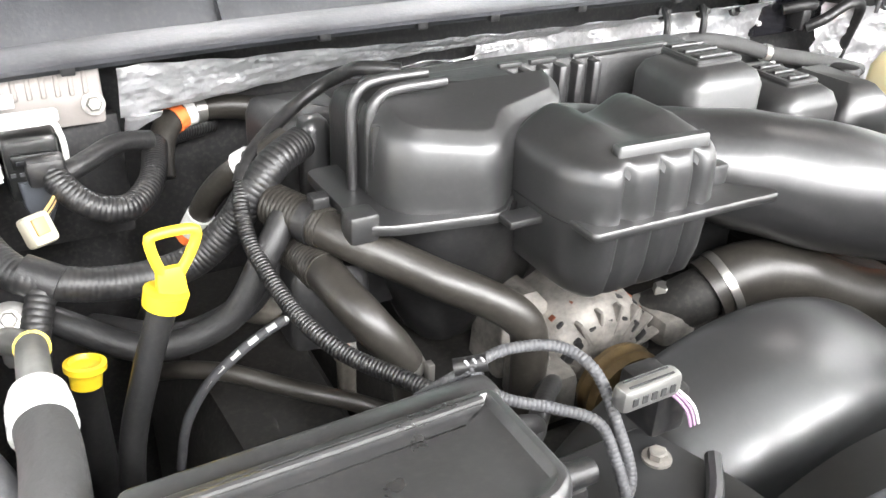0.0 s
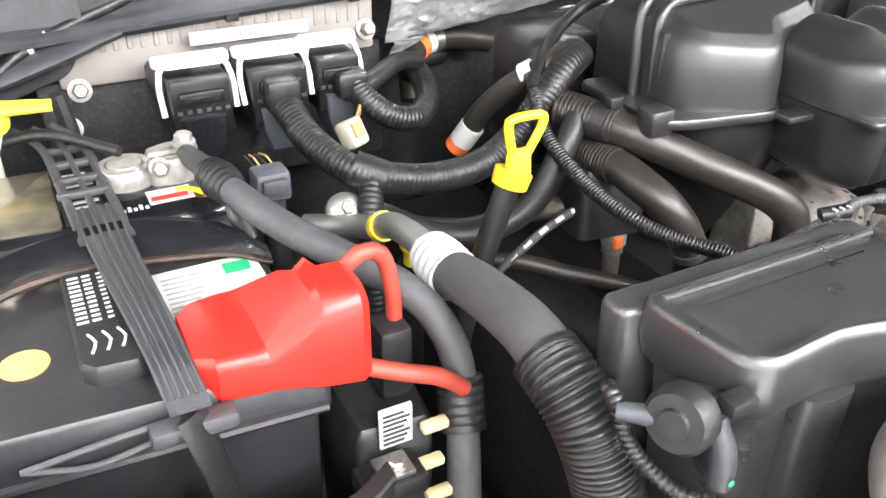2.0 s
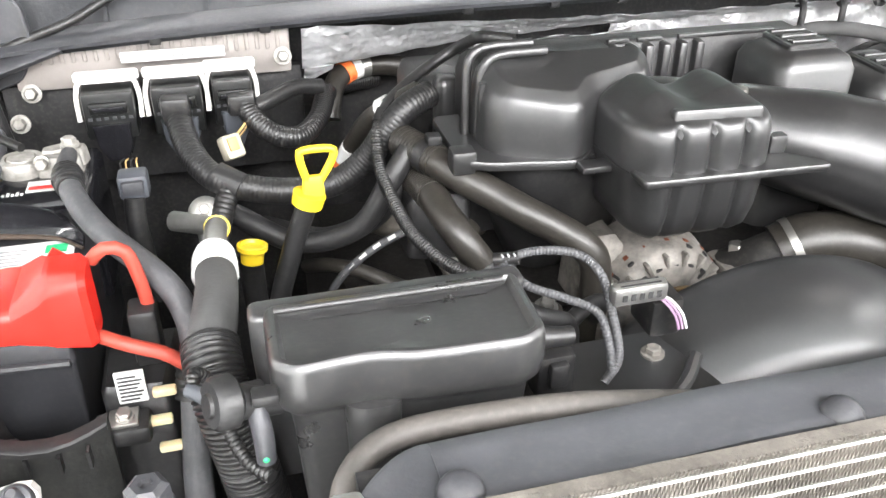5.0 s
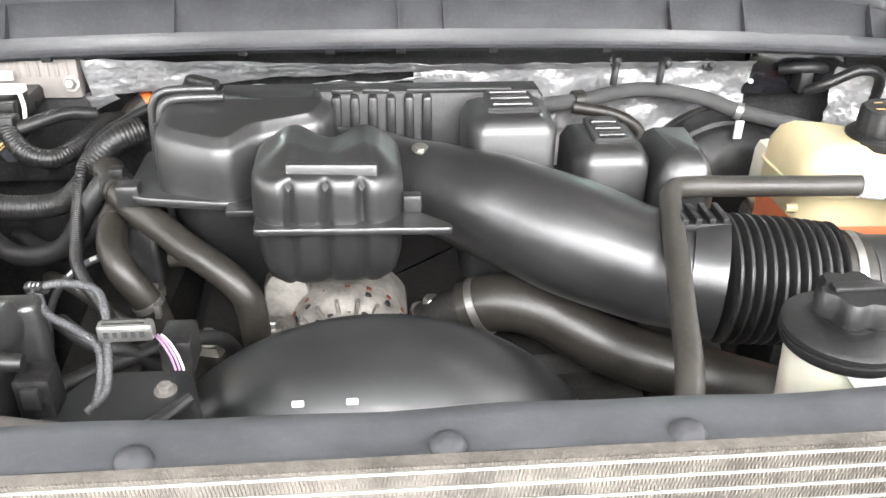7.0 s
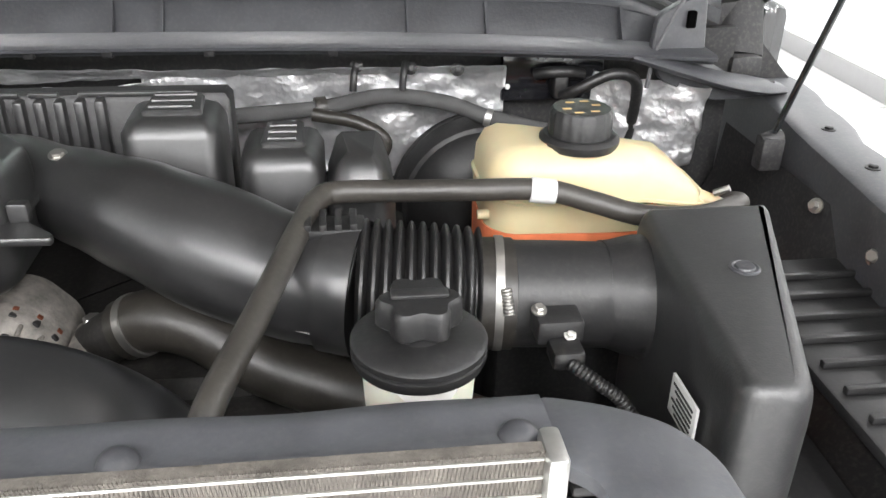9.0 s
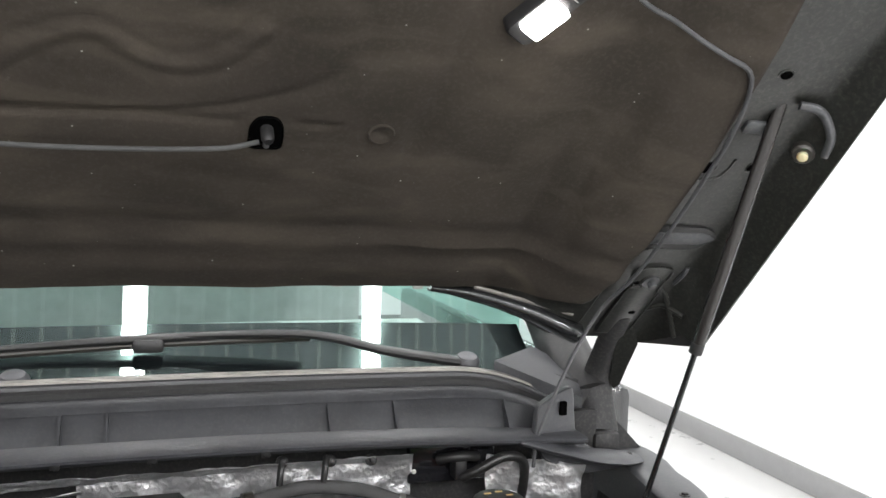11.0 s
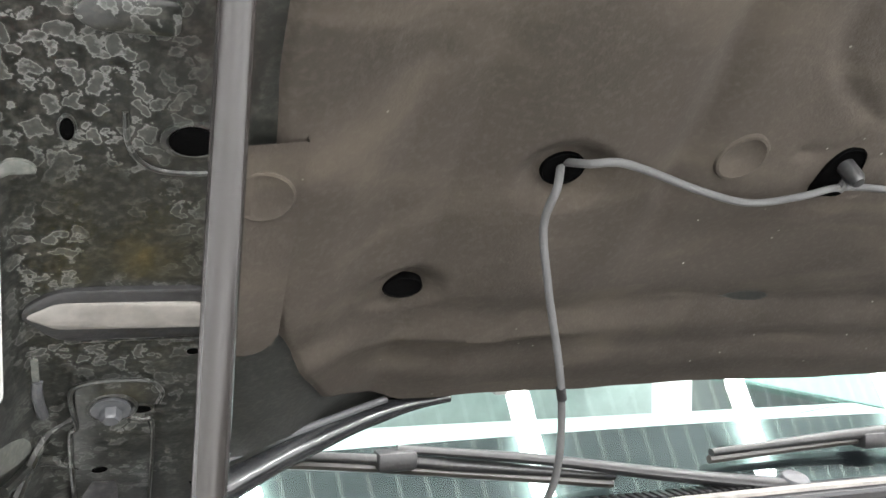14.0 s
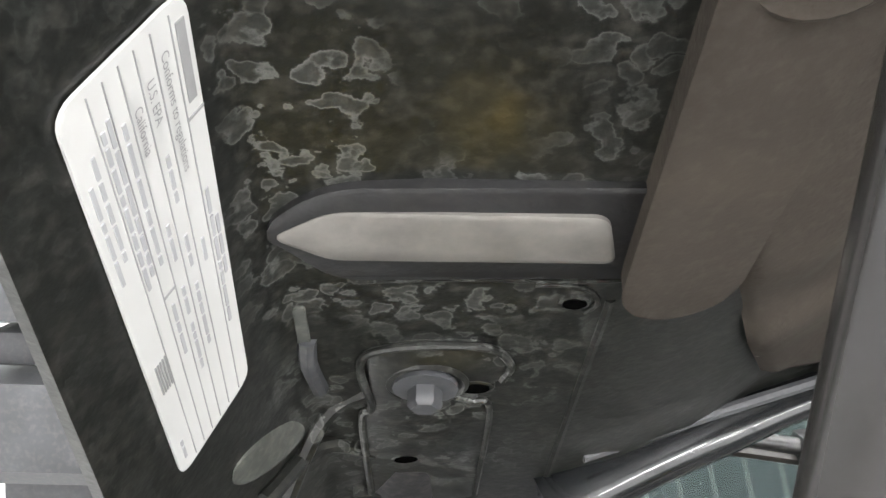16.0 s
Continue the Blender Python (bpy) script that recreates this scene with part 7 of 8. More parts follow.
for x, y, z in ((-0.215, 0.535, 1.092),):
    part("bolt", bolt((x, y, z), (0, -0.3, 1), 0.008, 0.012, 1.5), M_STEEL, br)
oil = thing("oil_filler_cap", (-0.44, 0.45, 1.1), "black oil filler cap with a yellow printed ring", "cap")
part("cap", lathe([(0.030, -0.03), (0.031, 0.0), (0.028, 0.006), (0.0001, 0.007)], (-0.402, 0.452, 1.118), (-0.45, -0.55, 0.7), 28), M_MATT, oil)
OC, ON = Vector((-0.402, 0.452, 1.118)), Vector((-0.45, -0.55, 0.7)).normalized()
OU = ON.orthogonal().normalized()
OW = ON.cross(OU)
part("print_ring", tube([OC + ON * 0.0068 + OU * (math.cos(a) * 0.0225) + OW * (math.sin(a) * 0.0225) for a in (2 * math.pi * q / 24 for q in range(25))], 0.0011, 6), M_YELLOW, oil)
part("print_bar", tube([OC + ON * 0.0068 - OU * 0.008, OC + ON * 0.0070, OC + ON * 0.0068 + OU * 0.008], 0.0014, 6), M_YELLOW, oil)
part("neck", tube([(-0.401, 0.457, 1.111), (-0.39, 0.48, 1.06), (-0.38, 0.51, 1.0)], 0.027, 20), M_MATT, oil)

# ---- battery ----
BX0, BX1, BY0, BY1 = -0.809, -0.626, 0.470, 0.765
bat = thing("battery", (-0.72, 0.61, 1.03), "black car battery with a red terminal cover and rubber strap", "battery")
part("case", moulded([(BX0 + 0.006, BY1), (BX0 + 0.008, BY0 + 0.006), (BX1 - 0.004, BY0 + 0.002), (BX1 - 0.004, BY1)], [(1.02, 0.004), (1.165, 0)], 0.006), M_BATT, bat)
part("lid", moulded([(BX0, BY1 + 0.004), (BX0, BY0), (BX1, BY0 - 0.012), (BX1, BY1 + 0.004)], [(1.166, 0.002), (1.168, 0), (1.1975, 0.0005), (1.200, 0.0025)], 0.006), M_BATT, bat)
part("handle_loop", tube([(-0.789, 0.459, 1.187), (-0.772, 0.458, 1.182), (-0.756, 0.458, 1.178), (-0.730, 0.457, 1.182), (-0.704, 0.457, 1.187)], 0.0018, 8), M_SLEEVE, bat)
part("handle_loop", tube([(-0.789, 0.459, 1.187), (-0.75, 0.459, 1.190), (-0.704, 0.458, 1.193)], 0.0018, 8), M_SLEEVE, bat)
part("lid_lip", tube([(BX0 + 0.004, BY0 - 0.001, 1.169), (-0.72, BY0 - 0.007, 1.170), (BX1 - 0.004, BY0 - 0.012, 1.169)], 0.0035, 8), M_BATT, bat)
part("vent_block", moulded([(-0.752, 0.600), (-0.752, 0.500), (-0.745, 0.492), (-0.722, 0.490), (-0.712, 0.498), (-0.706, 0.60)], [(1.199, 0), (1.209, 0), (1.212, 0.002)], 0.003), M_MATT, bat)
for i in range(11):
    for j in range(4):
        part("print_mark", box(-0.748 + 0.0085 * j, 0.538 + 0.0052 * i, 1.2122, -0.7415 + 0.0085 * j - 0.0016 * ((i * 3 + j) % 3), 0.5398 + 0.0052 * i, 1.2127), M_LABEL, bat)
for j in range(4):
    part("print_glyph", tube([(-0.744 + 0.008 * j, 0.507, 1.2122), (-0.741 + 0.008 * j, 0.517, 1.2122), (-0.744 + 0.008 * j, 0.526, 1.2122)], 0.0009, 6), M_LABEL, bat)
part("round_label", lathe([(0.0135, 0.0), (0.0135, 0.0009), (0.0001, 0.001)], (-0.779, 0.530, 1.2002), (0, 0, 1), 28), M_SPOT, bat, "round pale orange label")
wl = part("white_label", box(-0.700, 0.528, 1.2002, -0.632, 0.592, 1.2012), M_LABEL, bat, "white printed label with a green box")
part("green_box", box(-0.655, 0.572, 1.2012, -0.638, 0.585, 1.2018), M_GREEN, wl)
for i in range(9):
    part("print_mark", box(-0.695, 0.534 + 0.0058 * i, 1.2012, -0.676 + 0.003 * (i % 3), 0.5358 + 0.0058 * i, 1.2016), M_PRINT, wl)
# raised rear half with a glossy heat cover
part("rear_cover", moulded([(BX0 - 0.004, BY1 + 0.008), (BX0 - 0.006, 0.655), (-0.74, 0.640), (-0.68, 0.650), (BX1 + 0.002, 0.655), (BX1 + 0.002, BY1 + 0.008)], [(1.10, 0), (1.203, 0.0), (1.209, 0.004), (1.211, 0.010)], 0.006), M_GLASSBLACK, bat, "glossy dark rear cover")
part("film_panel", moulded([(BX0 + 0.004, BY1), (BX0 + 0.004, 0.668), (-0.742, 0.662), (-0.742, BY1)], [(1.2105, 0), (1.2125, 0), (1.213, 0.001)], 0.004), M_BRONZE, bat, "brown-tinted glossy film")
part("text_panel", moulded([(-0.740, BY1), (-0.740, 0.664), (-0.712, 0.662), (-0.712, BY1)], [(1.2108, 0), (1.2122, 0)], 0.003), M_MATT, bat)
for i in range(8):
    part("print_mark", box(-0.736, 0.675 + 0.010 * i, 1.2122, -0.720 + 0.003 * (i % 3), 0.679 + 0.010 * i, 1.2128), M_LABEL, bat)
part("bracket_plate", moulded([(BX0 - 0.004, 0.652), (BX0, 0.605), (-0.78, 0.598), (-0.765, 0.618), (-0.762, 0.640), (-0.745, 0.650)], [(1.198, 0), (1.206, 0), (1.209, 0.003)], 0.008), M_CHROMEBROWN, bat, "shiny tarnished metal plate")
FLAP = [((-0.812, 0.578, 1.203), (-0.812, 0.622, 1.214)), ((-0.778, 0.605, 1.206), (-0.773, 0.632, 1.219)), ((-0.739, 0.608, 1.207), (-0.735, 0.636, 1.222)), ((-0.689, 0.600, 1.206), (-0.691, 0.636, 1.221)), ((-0.642, 0.588, 1.204), (-0.646, 0.616, 1.216)), ((-0.624, 0.571, 1.202), (-0.624, 0.585, 1.208))]
lows, ups = spline([a for a, b in FLAP], 0.008), spline([b for a, b in FLAP], 0.008)
n = min(len(lows), len(ups))
lows, ups = [lows[int(k * (len(lows) - 1) / (n - 1))] for k in range(n)], [ups[int(k * (len(ups) - 1) / (n - 1))] for k in range(n)]
part("flap", loft([[a, a.lerp(b, 0.3) + Vector((0, -0.001, 0.004)), a.lerp(b, 0.7) + Vector((0, 0, 0.004)), b, b + Vector((0, 0.002, -0.004)), a + Vector((0, 0.004, -0.002))] for a, b in zip(lows, ups)]), M_GLASSBLACK, bat, "glossy dark curled flap of the heat cover")
part("fold", tube([p + Vector((0, -0.001, 0.001)) for p in lows[::4]], [0.0030, 0.0038, 0.0030, 0.0022, 0.0016], 8), M_RUSTFOLD, bat, "brown stained edge")
lg = part("maker_mark", box(-0.682, 0.672, 1.2112, -0.650, 0.694, 1.2120), M_LABEL, bat, "small red and white printed mark")
part("mark_stripe", box(-0.680, 0.676, 1.2120, -0.654, 0.682, 1.2125), M_RED, lg)
part("mark_swoosh", tube([(-0.660, 0.688, 1.2122), (-0.650, 0.684, 1.2122), (-0.643, 0.674, 1.2122)], 0.0022, 8), M_YELLOW, lg)
for i in range(5):
    part("print_mark", box(-0.702 + 0.004 * i, 0.668, 1.2112, -0.6995 + 0.004 * i, 0.672 + 0.003 * (i % 2), 1.2118), M_LABEL, bat)

strap_pts = [(-0.745, 0.800, 1.235), (-0.728, 0.775, 1.226), (-0.722, 0.70, 1.222), (-0.718, 0.62, 1.219), (-0.713, 0.54, 1.217), (-0.708, 0.47, 1.212), (-0.706, 0.444, 1.202)]
strap = thing("battery_strap", (-0.715, 0.6, 1.1), "black rubber ladder strap over the battery", "strap")
for dx in (-0.0145, 0.0145):
    part("rail", tube([(x + dx, y, z) for x, y, z in strap_pts[:4]], 0.0034, 10, flat=0.8), M_STRAP, strap)
part("rail", tube([(x, y, z) for x, y, z in strap_pts[:4]], 0.0026, 10, flat=0.8), M_STRAP, strap)
for y in (0.775, 0.745, 0.715, 0.690):
    part("rung", box(-0.741, y - 0.0035, 1.2195, -0.706, y + 0.0035, 1.2255, bevel=0.002), M_STRAP, strap)
WEB = spline([(-0.7195, 0.665, 1.2215), (-0.717, 0.60, 1.219), (-0.712, 0.53, 1.217), (-0.708, 0.47, 1.2125), (-0.706, 0.448, 1.204)], 0.006)


def web_half(y):
    return 0.0105 + 0.0043 * max(0.0, min(1.0, (y - 0.48) / 0.18))


part("web", loft([[Vector((x - web_half(y), y, z - 0.0015)), Vector((x + web_half(y), y, z - 0.0015)), Vector((x + web_half(y), y, z + 0.001)), Vector((x - web_half(y), y, z + 0.001))] for x, y, z in WEB]), M_STRAP, strap, "flat ridged rubber band")
for dx in (-0.93, -0.55, -0.19, 0.19, 0.55, 0.93):
    part("ridge", tube([Vector((x + dx * web_half(y), y, z + 0.001)) for x, y, z in WEB[::3]], 0.0013, 8), M_STRAP, strap)
part("hook_bar", box(-0.728, 0.446, 1.1835, -0.682, 0.460, 1.1945, bevel=0.003), M_STRAP, strap)
part("front_drop", tube([(-0.706, 0.450, 1.200), (-0.702, 0.446, 1.18), (-0.696, 0.446, 1.145), (-0.69, 0.447, 1.08)], [0.011, 0.010, 0.011, 0.020], 10, flat=0.3), M_MATT, strap)
part("buckle", box(-0.704, 0.436, 1.090, -0.676, 0.444, 1.118, bevel=0.002), M_LOOM, strap)

red = thing("terminal_cover", (-0.655, 0.48, 1.19), "bright red plastic cover over the positive terminal", "terminal cover")


def cover_ring(x, y0, y1, z0, z1, slope=0.010):
    poly = rounded([(y0, z0), (y1, z0), (y1, z1), (y0 + slope, z1), (y0, z1 - slope)], 0.006, 3)
    return [Vector((x, p.x, p.y)) for p in poly]


RED_RINGS = [(-0.701, 0.480, 0.508, 1.197, 1.2095, 0.004), (-0.697, 0.468, 0.520, 1.193, 1.2160, 0.004), (-0.688, 0.460, 0.526, 1.190, 1.2185, 0.004), (-0.672, 0.457, 0.528, 1.190, 1.2192, 0.004), (-0.664, 0.456, 0.527, 1.190, 1.2196, 0.005), (-0.661, 0.456, 0.526, 1.190, 1.2205, 0.006),
             (-0.640, 0.452, 0.504, 1.188, 1.2400, 0.013), (-0.634, 0.450, 0.492, 1.187, 1.2455, 0.012), (-0.630, 0.449, 0.489, 1.187, 1.2470, 0.011), (-0.610, 0.447, 0.486, 1.185, 1.2480, 0.008), (-0.605, 0.450, 0.482, 1.187, 1.2450, 0.008)]
part("shell", loft([cover_ring(*r) for r in RED_RINGS]), M_RED, red, smooth=16)
part("peak", loft([[Vector(p) for p in ((-0.640, 0.490, 1.236), (-0.618, 0.488, 1.240), (-0.628, 0.484, 1.252))], [Vector(p) for p in ((-0.640, 0.4945, 1.236), (-0.618, 0.4925, 1.240), (-0.628, 0.4885, 1.252))]]), M_RED, red, "pointed tab at the back of the cover")
part("cable", tube([(-0.605, 0.490, 1.236), (-0.594, 0.488, 1.246), (-0.580, 0.490, 1.240), (-0.574, 0.490, 1.215), (-0.572, 0.492, 1.19)], 0.0052, 14), M_REDWIRE, red, "faded red cable")
part("lower_cable", tube([(-0.606, 0.462, 1.186), (-0.585, 0.452, 1.181), (-0.562, 0.448, 1.172), (-0.546, 0.447, 1.158)], 0.0056, 14), M_REDWIRE, red, "faded red cable")

neg = thing("battery_terminal", (-0.665, 0.72, 1.21), "dull grey lead battery clamp with corrosion", "terminal")
part("ring", lathe([(0.022, 0.0), (0.0225, 0.010), (0.020, 0.014), (0.0145, 0.0145), (0.0135, 0.011), (0.0125, 0.0155), (0.0001, 0.0165)], (-0.690, 0.722, 1.211), (0, 0, 1), 28), M_LEAD, neg)
part("clamp_body", moulded([(-0.674, 0.738), (-0.674, 0.724), (-0.660, 0.722), (-0.650, 0.726), (-0.634, 0.722), (-0.630, 0.740), (-0.655, 0.746)], [(1.211, 0), (1.224, 0.001), (1.228, 0.003)], 0.004), M_LEAD, neg)
part("clamp_ear", moulded([(-0.676, 0.716), (-0.674, 0.702), (-0.652, 0.698), (-0.634, 0.706), (-0.634, 0.716), (-0.655, 0.714)], [(1.211, 0), (1.226, 0.001), (1.230, 0.003)], 0.004), M_LEAD, neg)
part("bolt", bolt((-0.668, 0.703, 1.226), (0, -1, 0.2), 0.006, 0.010, 1.3), M_LEAD, neg)
part("bolt", bolt((-0.644, 0.722, 1.233), (0, 0, 1), 0.007, 0.008, 1.3), M_LEAD, neg)
part("thin_cable", tube([(-0.69, 0.735, 1.23), (-0.74, 0.775, 1.238), (-0.79, 0.785, 1.225), (-0.83, 0.775, 1.19)], 0.0045, 10), M_LOOM, neg)
bl = thing("battery_loom", (-0.57, 0.55, 1.0), "grey-black taped battery cable loom", "wiring loom")
part("run", tube([(-0.645, 0.712, 1.228), (-0.641, 0.665, 1.235), (-0.632, 0.618, 1.234), (-0.618, 0.584, 1.227), (-0.601, 0.554, 1.221), (-0.581, 0.530, 1.213), (-0.562, 0.508, 1.204), (-0.547, 0.488, 1.189), (-0.541, 0.466, 1.165), (-0.547, 0.445, 1.12), (-0.553, 0.43, 1.06), (-0.557, 0.42, 0.98)], [0.008, 0.009, 0.0105, 0.0105, 0.0105, 0.0105, 0.011, 0.012, 0.0125], 14), M_SLEEVE, bl)
part("tape_wrap", tube([(-0.640, 0.658, 1.235), (-0.633, 0.622, 1.2345)], [0.0125, 0.0145, 0.0120], 14, ridge=0.0010, pitch=0.006), M_TAPE, bl)
part("loose_tape", tube([(-0.634, 0.630, 1.230), (-0.630, 0.620, 1.212), (-0.624, 0.612, 1.200)], [0.006, 0.009, 0.003], 10, flat=0.5), M_TAPE, bl)
part("tape_wrap", tube([(-0.541, 0.463, 1.155), (-0.546, 0.447, 1.125)], 0.0155, 14, ridge=0.0008, pitch=0.006), M_TAPE, bl)
part("branch", tube([(-0.556, 0.425, 1.02), (-0.54, 0.41, 1.0), (-0.51, 0.395, 0.98), (-0.49, 0.39, 0.95)], 0.010, 12, ridge=0.001, pitch=0.005), M_LOOM, bl)
for x, y, z in ((-0.566, 0.446, 1.138), (-0.572, 0.440, 1.115), (-0.568, 0.436, 1.09)):
    part("white_clip", box(x - 0.010, y - 0.004, z - 0.0035, x + 0.008, y + 0.004, z + 0.0035, bevel=0.002), M_CREAM, bl, "cream clip")
gc = thing("grey_plug", (-0.59, 0.69, 1.18), "blue-grey sensor plug beside the battery", "plug")
part("body", box(-0.603, 0.675, 1.190, -0.575, 0.700, 1.215, bevel=0.004), M_BLUEGREY, gc)
part("collar", box(-0.599, 0.670, 1.197, -0.579, 0.680, 1.211, bevel=0.002), M_GREYPL, gc)
part("tail", tube([(-0.590, 0.68, 1.192), (-0.592, 0.675, 1.16), (-0.585, 0.67, 1.08)], 0.010, 12), M_LOOM, gc)
for i in range(4):
    part("lead", tube([(-0.598 + 0.005 * i, 0.692, 1.212), (-0.600 + 0.005 * i, 0.705, 1.217), (-0.598 + 0.004 * i, 0.725, 1.212)], 0.0009, 6), M_TAN if i % 2 else M_LOOM, gc)
fb = thing("fuse_box", (-0.59, 0.46, 1.02), "black fuse block with clips and a printed tag", "fuse box")
part("body", moulded([(-0.615, 0.53), (-0.615, 0.455), (-0.565, 0.45), (-0.555, 0.53)], [(1.0, 0), (1.135, 0), (1.14, 0.004)], 0.006), M_MATT, fb)
part("post", box(-0.588, 0.476, 1.14, -0.566, 0.502, 1.192, bevel=0.004), M_MATT, fb)
part("tag", box(-0.602, 0.4495, 1.128, -0.580, 0.4525, 1.158, bevel=0.001), M_LABEL, fb, "white tag with printed lines")
for j in range(7):
    part("tag_mark", box(-0.600, 0.4490, 1.131 + 0.0036 * j, -0.586 + 0.002 * (j % 3), 0.4495, 1.1326 + 0.0036 * j), M_INK, fb)
ledge = part("ledge", box(-0.622, 0.425, 1.105, -0.580, 0.452, 1.122, bevel=0.004), M_MATT, fb)
part("nut_plate", box(-0.610, 0.428, 1.122, -0.588, 0.448, 1.126, bevel=0.001), M_STEEL, ledge)
part("nut", bolt((-0.598, 0.437, 1.126), (0, -0.2, 1), 0.006, 0.006, 1.2), M_STEEL, ledge)

# washer filler
wf = thing("washer_filler", (-0.79, 0.79, 1.15), "cream washer filler neck with a yellow cap", "filler neck")
part("neck", lathe([(0.020, -0.10), (0.021, -0.03), (0.030, -0.006), (0.0325, 0.0)], (-0.793, 0.782, 1.255), (0, 0, 1), 28), M_CREAMPALE, wf)
part("cap", lathe([(0.0335, -0.008), (0.0345, -0.004), (0.0345, 0.003), (0.030, 0.009), (0.015, 0.012), (0.0001, 0.0125)], (-0.793, 0.782, 1.255), (0, 0, 1), 28), M_YELLOWCAP, wf, "bright yellow snap cap")
part("tab", tube([(-0.775, 0.780, 1.261), (-0.755, 0.776, 1.262), (-0.728, 0.773, 1.261)], [0.014, 0.010, 0.0085], 12, flat=0.5), M_YELLOWCAP, wf)
part("tether", tube([(-0.826, 0.775, 1.253), (-0.832, 0.77, 1.235), (-0.820, 0.76, 1.212), (-0.79, 0.755, 1.200), (-0.765, 0.758, 1.196)], 0.0028, 8), M_YELLOWCAP, wf)
part("bracket", tube([(-0.722, 0.80, 1.26), (-0.718, 0.80, 1.225), (-0.715, 0.81, 1.18)], 0.007, 8), M_MATT, wf)

# battery tray front wall and support panel
tray = thing("battery_tray", (-0.74, 0.42, 1.0), "black ribbed plastic battery tray wall", "battery tray")
TRAY = [(-0.84, 0.416, 1.216), (-0.814, 0.413, 1.213), (-0.782, 0.408, 1.199), (-0.739, 0.405, 1.174), (-0.701, 0.405, 1.156), (-0.662, 0.405, 1.139), (-0.632, 0.409, 1.137), (-0.607, 0.422, 1.139)]
line = spline(TRAY, 0.012)
part("wall", loft([[p + Vector((0, -0.004, -0.16)), p + Vector((0, 0.004, -0.16)), p + Vector((0, 0.004, 0)), p + Vector((0, -0.004, 0))] for p in line]), M_TRAYWALL, tray, "dusty black tray wall")
part("rim", loft([[p + Vector((0, -0.0075, -0.0035)), p + Vector((0, -0.0075, 0.0005)), p + Vector((0, -0.0055, 0.0022)), p + Vector((0, 0.006, 0.0022)), p + Vector((0, 0.007, -0.003))] for p in line]), M_MATT, tray, "dusty dark rim")
part("end_flange", loft([[Vector(p) for p in ((-0.868, 0.40, 1.214), (-0.838, 0.398, 1.195), (-0.812, 0.402, 1.212), (-0.838, 0.424, 1.226), (-0.868, 0.43, 1.228))], [Vector(p) for p in ((-0.868, 0.40, 1.208), (-0.838, 0.398, 1.189), (-0.812, 0.402, 1.206), (-0.838, 0.424, 1.220), (-0.868, 0.43, 1.222))]]), M_SLEEVE, tray, "pale dusty end flange")
for x0, z0, x1, z1 in ((-0.838, 1.196, -0.776, 1.1925), (-0.830, 1.186, -0.764, 1.1865), (-0.828, 1.1775, -0.752, 1.180), (-0.828, 1.169, -0.738, 1.1715)):
    part("slat", loft([[Vector((x, y, z + (x > -0.8) * 0.0)) for x, y, z in ((x0, 0.398, z0 - 0.0025), (x1, 0.398, z1 - 0.0025), (x1, 0.398, z1 + 0.0010), (x0, 0.398, z0 + 0.0010))], [Vector((x, y, z)) for x, y, z in ((x0, 0.410, z0 - 0.0025), (x1, 0.405, z1 - 0.0025), (x1, 0.405, z1 + 0.0010), (x0, 0.410, z0 + 0.0010))]]), M_MATT, tray)
for x, z in ((-0.829, 1.200), (-0.812, 1.203)):
    part("slat_post", box(x - 0.002, 0.397, z - 0.036, x + 0.002, 0.408, z, bevel=0.001), M_MATT, tray)
for x in (-0.735, -0.712, -0.690, -0.662, -0.640, -0.620):
    z = min(line, key=lambda p: abs(p.x - x)).z
    part("upright_rib", box(x - 0.0012, 0.396, z - 0.020, x + 0.0012, 0.404, z - 0.004), M_MATT, tray)
part("base", box(-0.86, 0.41, 0.99, -0.60, 0.80, 1.022, bevel=0.006), M_MATT, tray)
part("side_panel", moulded([(-0.87, 0.80), (-0.87, 0.46), (-0.85, 0.44), (-0.838, 0.46), (-0.842, 0.80)], [(1.0, 0), (1.175, 0.003), (1.18, 0.006)], 0.004), M_MATT, tray)
hb2 = thing("hold_down_rod", (-0.83, 0.60, 1.1), "dull metal hold-down rod with nuts", "rod")
part("rod", tube([(-0.832, 0.602, 1.05), (-0.832, 0.600, 1.215)], 0.004, 8), M_STEEL, hb2)
for z in (1.185, 1.205, 1.160):
    part("nut", lathe([(0.0068, 0), (0.0068, 0.007), (0.0001, 0.007)], (-0.832, 0.601, z), (0, 0, 1), 6), M_STEEL, hb2)
sup = thing("support_panel", (-0.73, 0.31, 1.05), "white painted support panel with black push pins", "panel")
edge = [(-0.842, 0.352, 1.111), (-0.742, 0.352, 1.134), (-0.656, 0.352, 1.1545), (-0.647, 0.351, 1.1545), (-0.643, 0.349, 1.149)]
low = [(-0.842, 0.300, 1.060), (-0.742, 0.300, 1.080), (-0.656, 0.300, 1.095), (-0.648, 0.300, 1.096), (-0.643, 0.302, 1.096)]
part("panel", loft([[Vector((x, y + d, z - 0.4 * d)) for x, y, z in edge + low[::-1]] for d in (0.0, 0.008)]), M_WHITE, sup)
part("front_drop", box(-0.842, 0.290, 0.85, -0.643, 0.302, 1.060, bevel=0.003), M_WHITE, sup)


def on_panel(x, down):
    """A point of the panel's face, down from its top edge."""
    return Vector((x, 0.351 - 0.69 * down, 1.134 + 0.238 * (x + 0.742) - 0.72 * down))


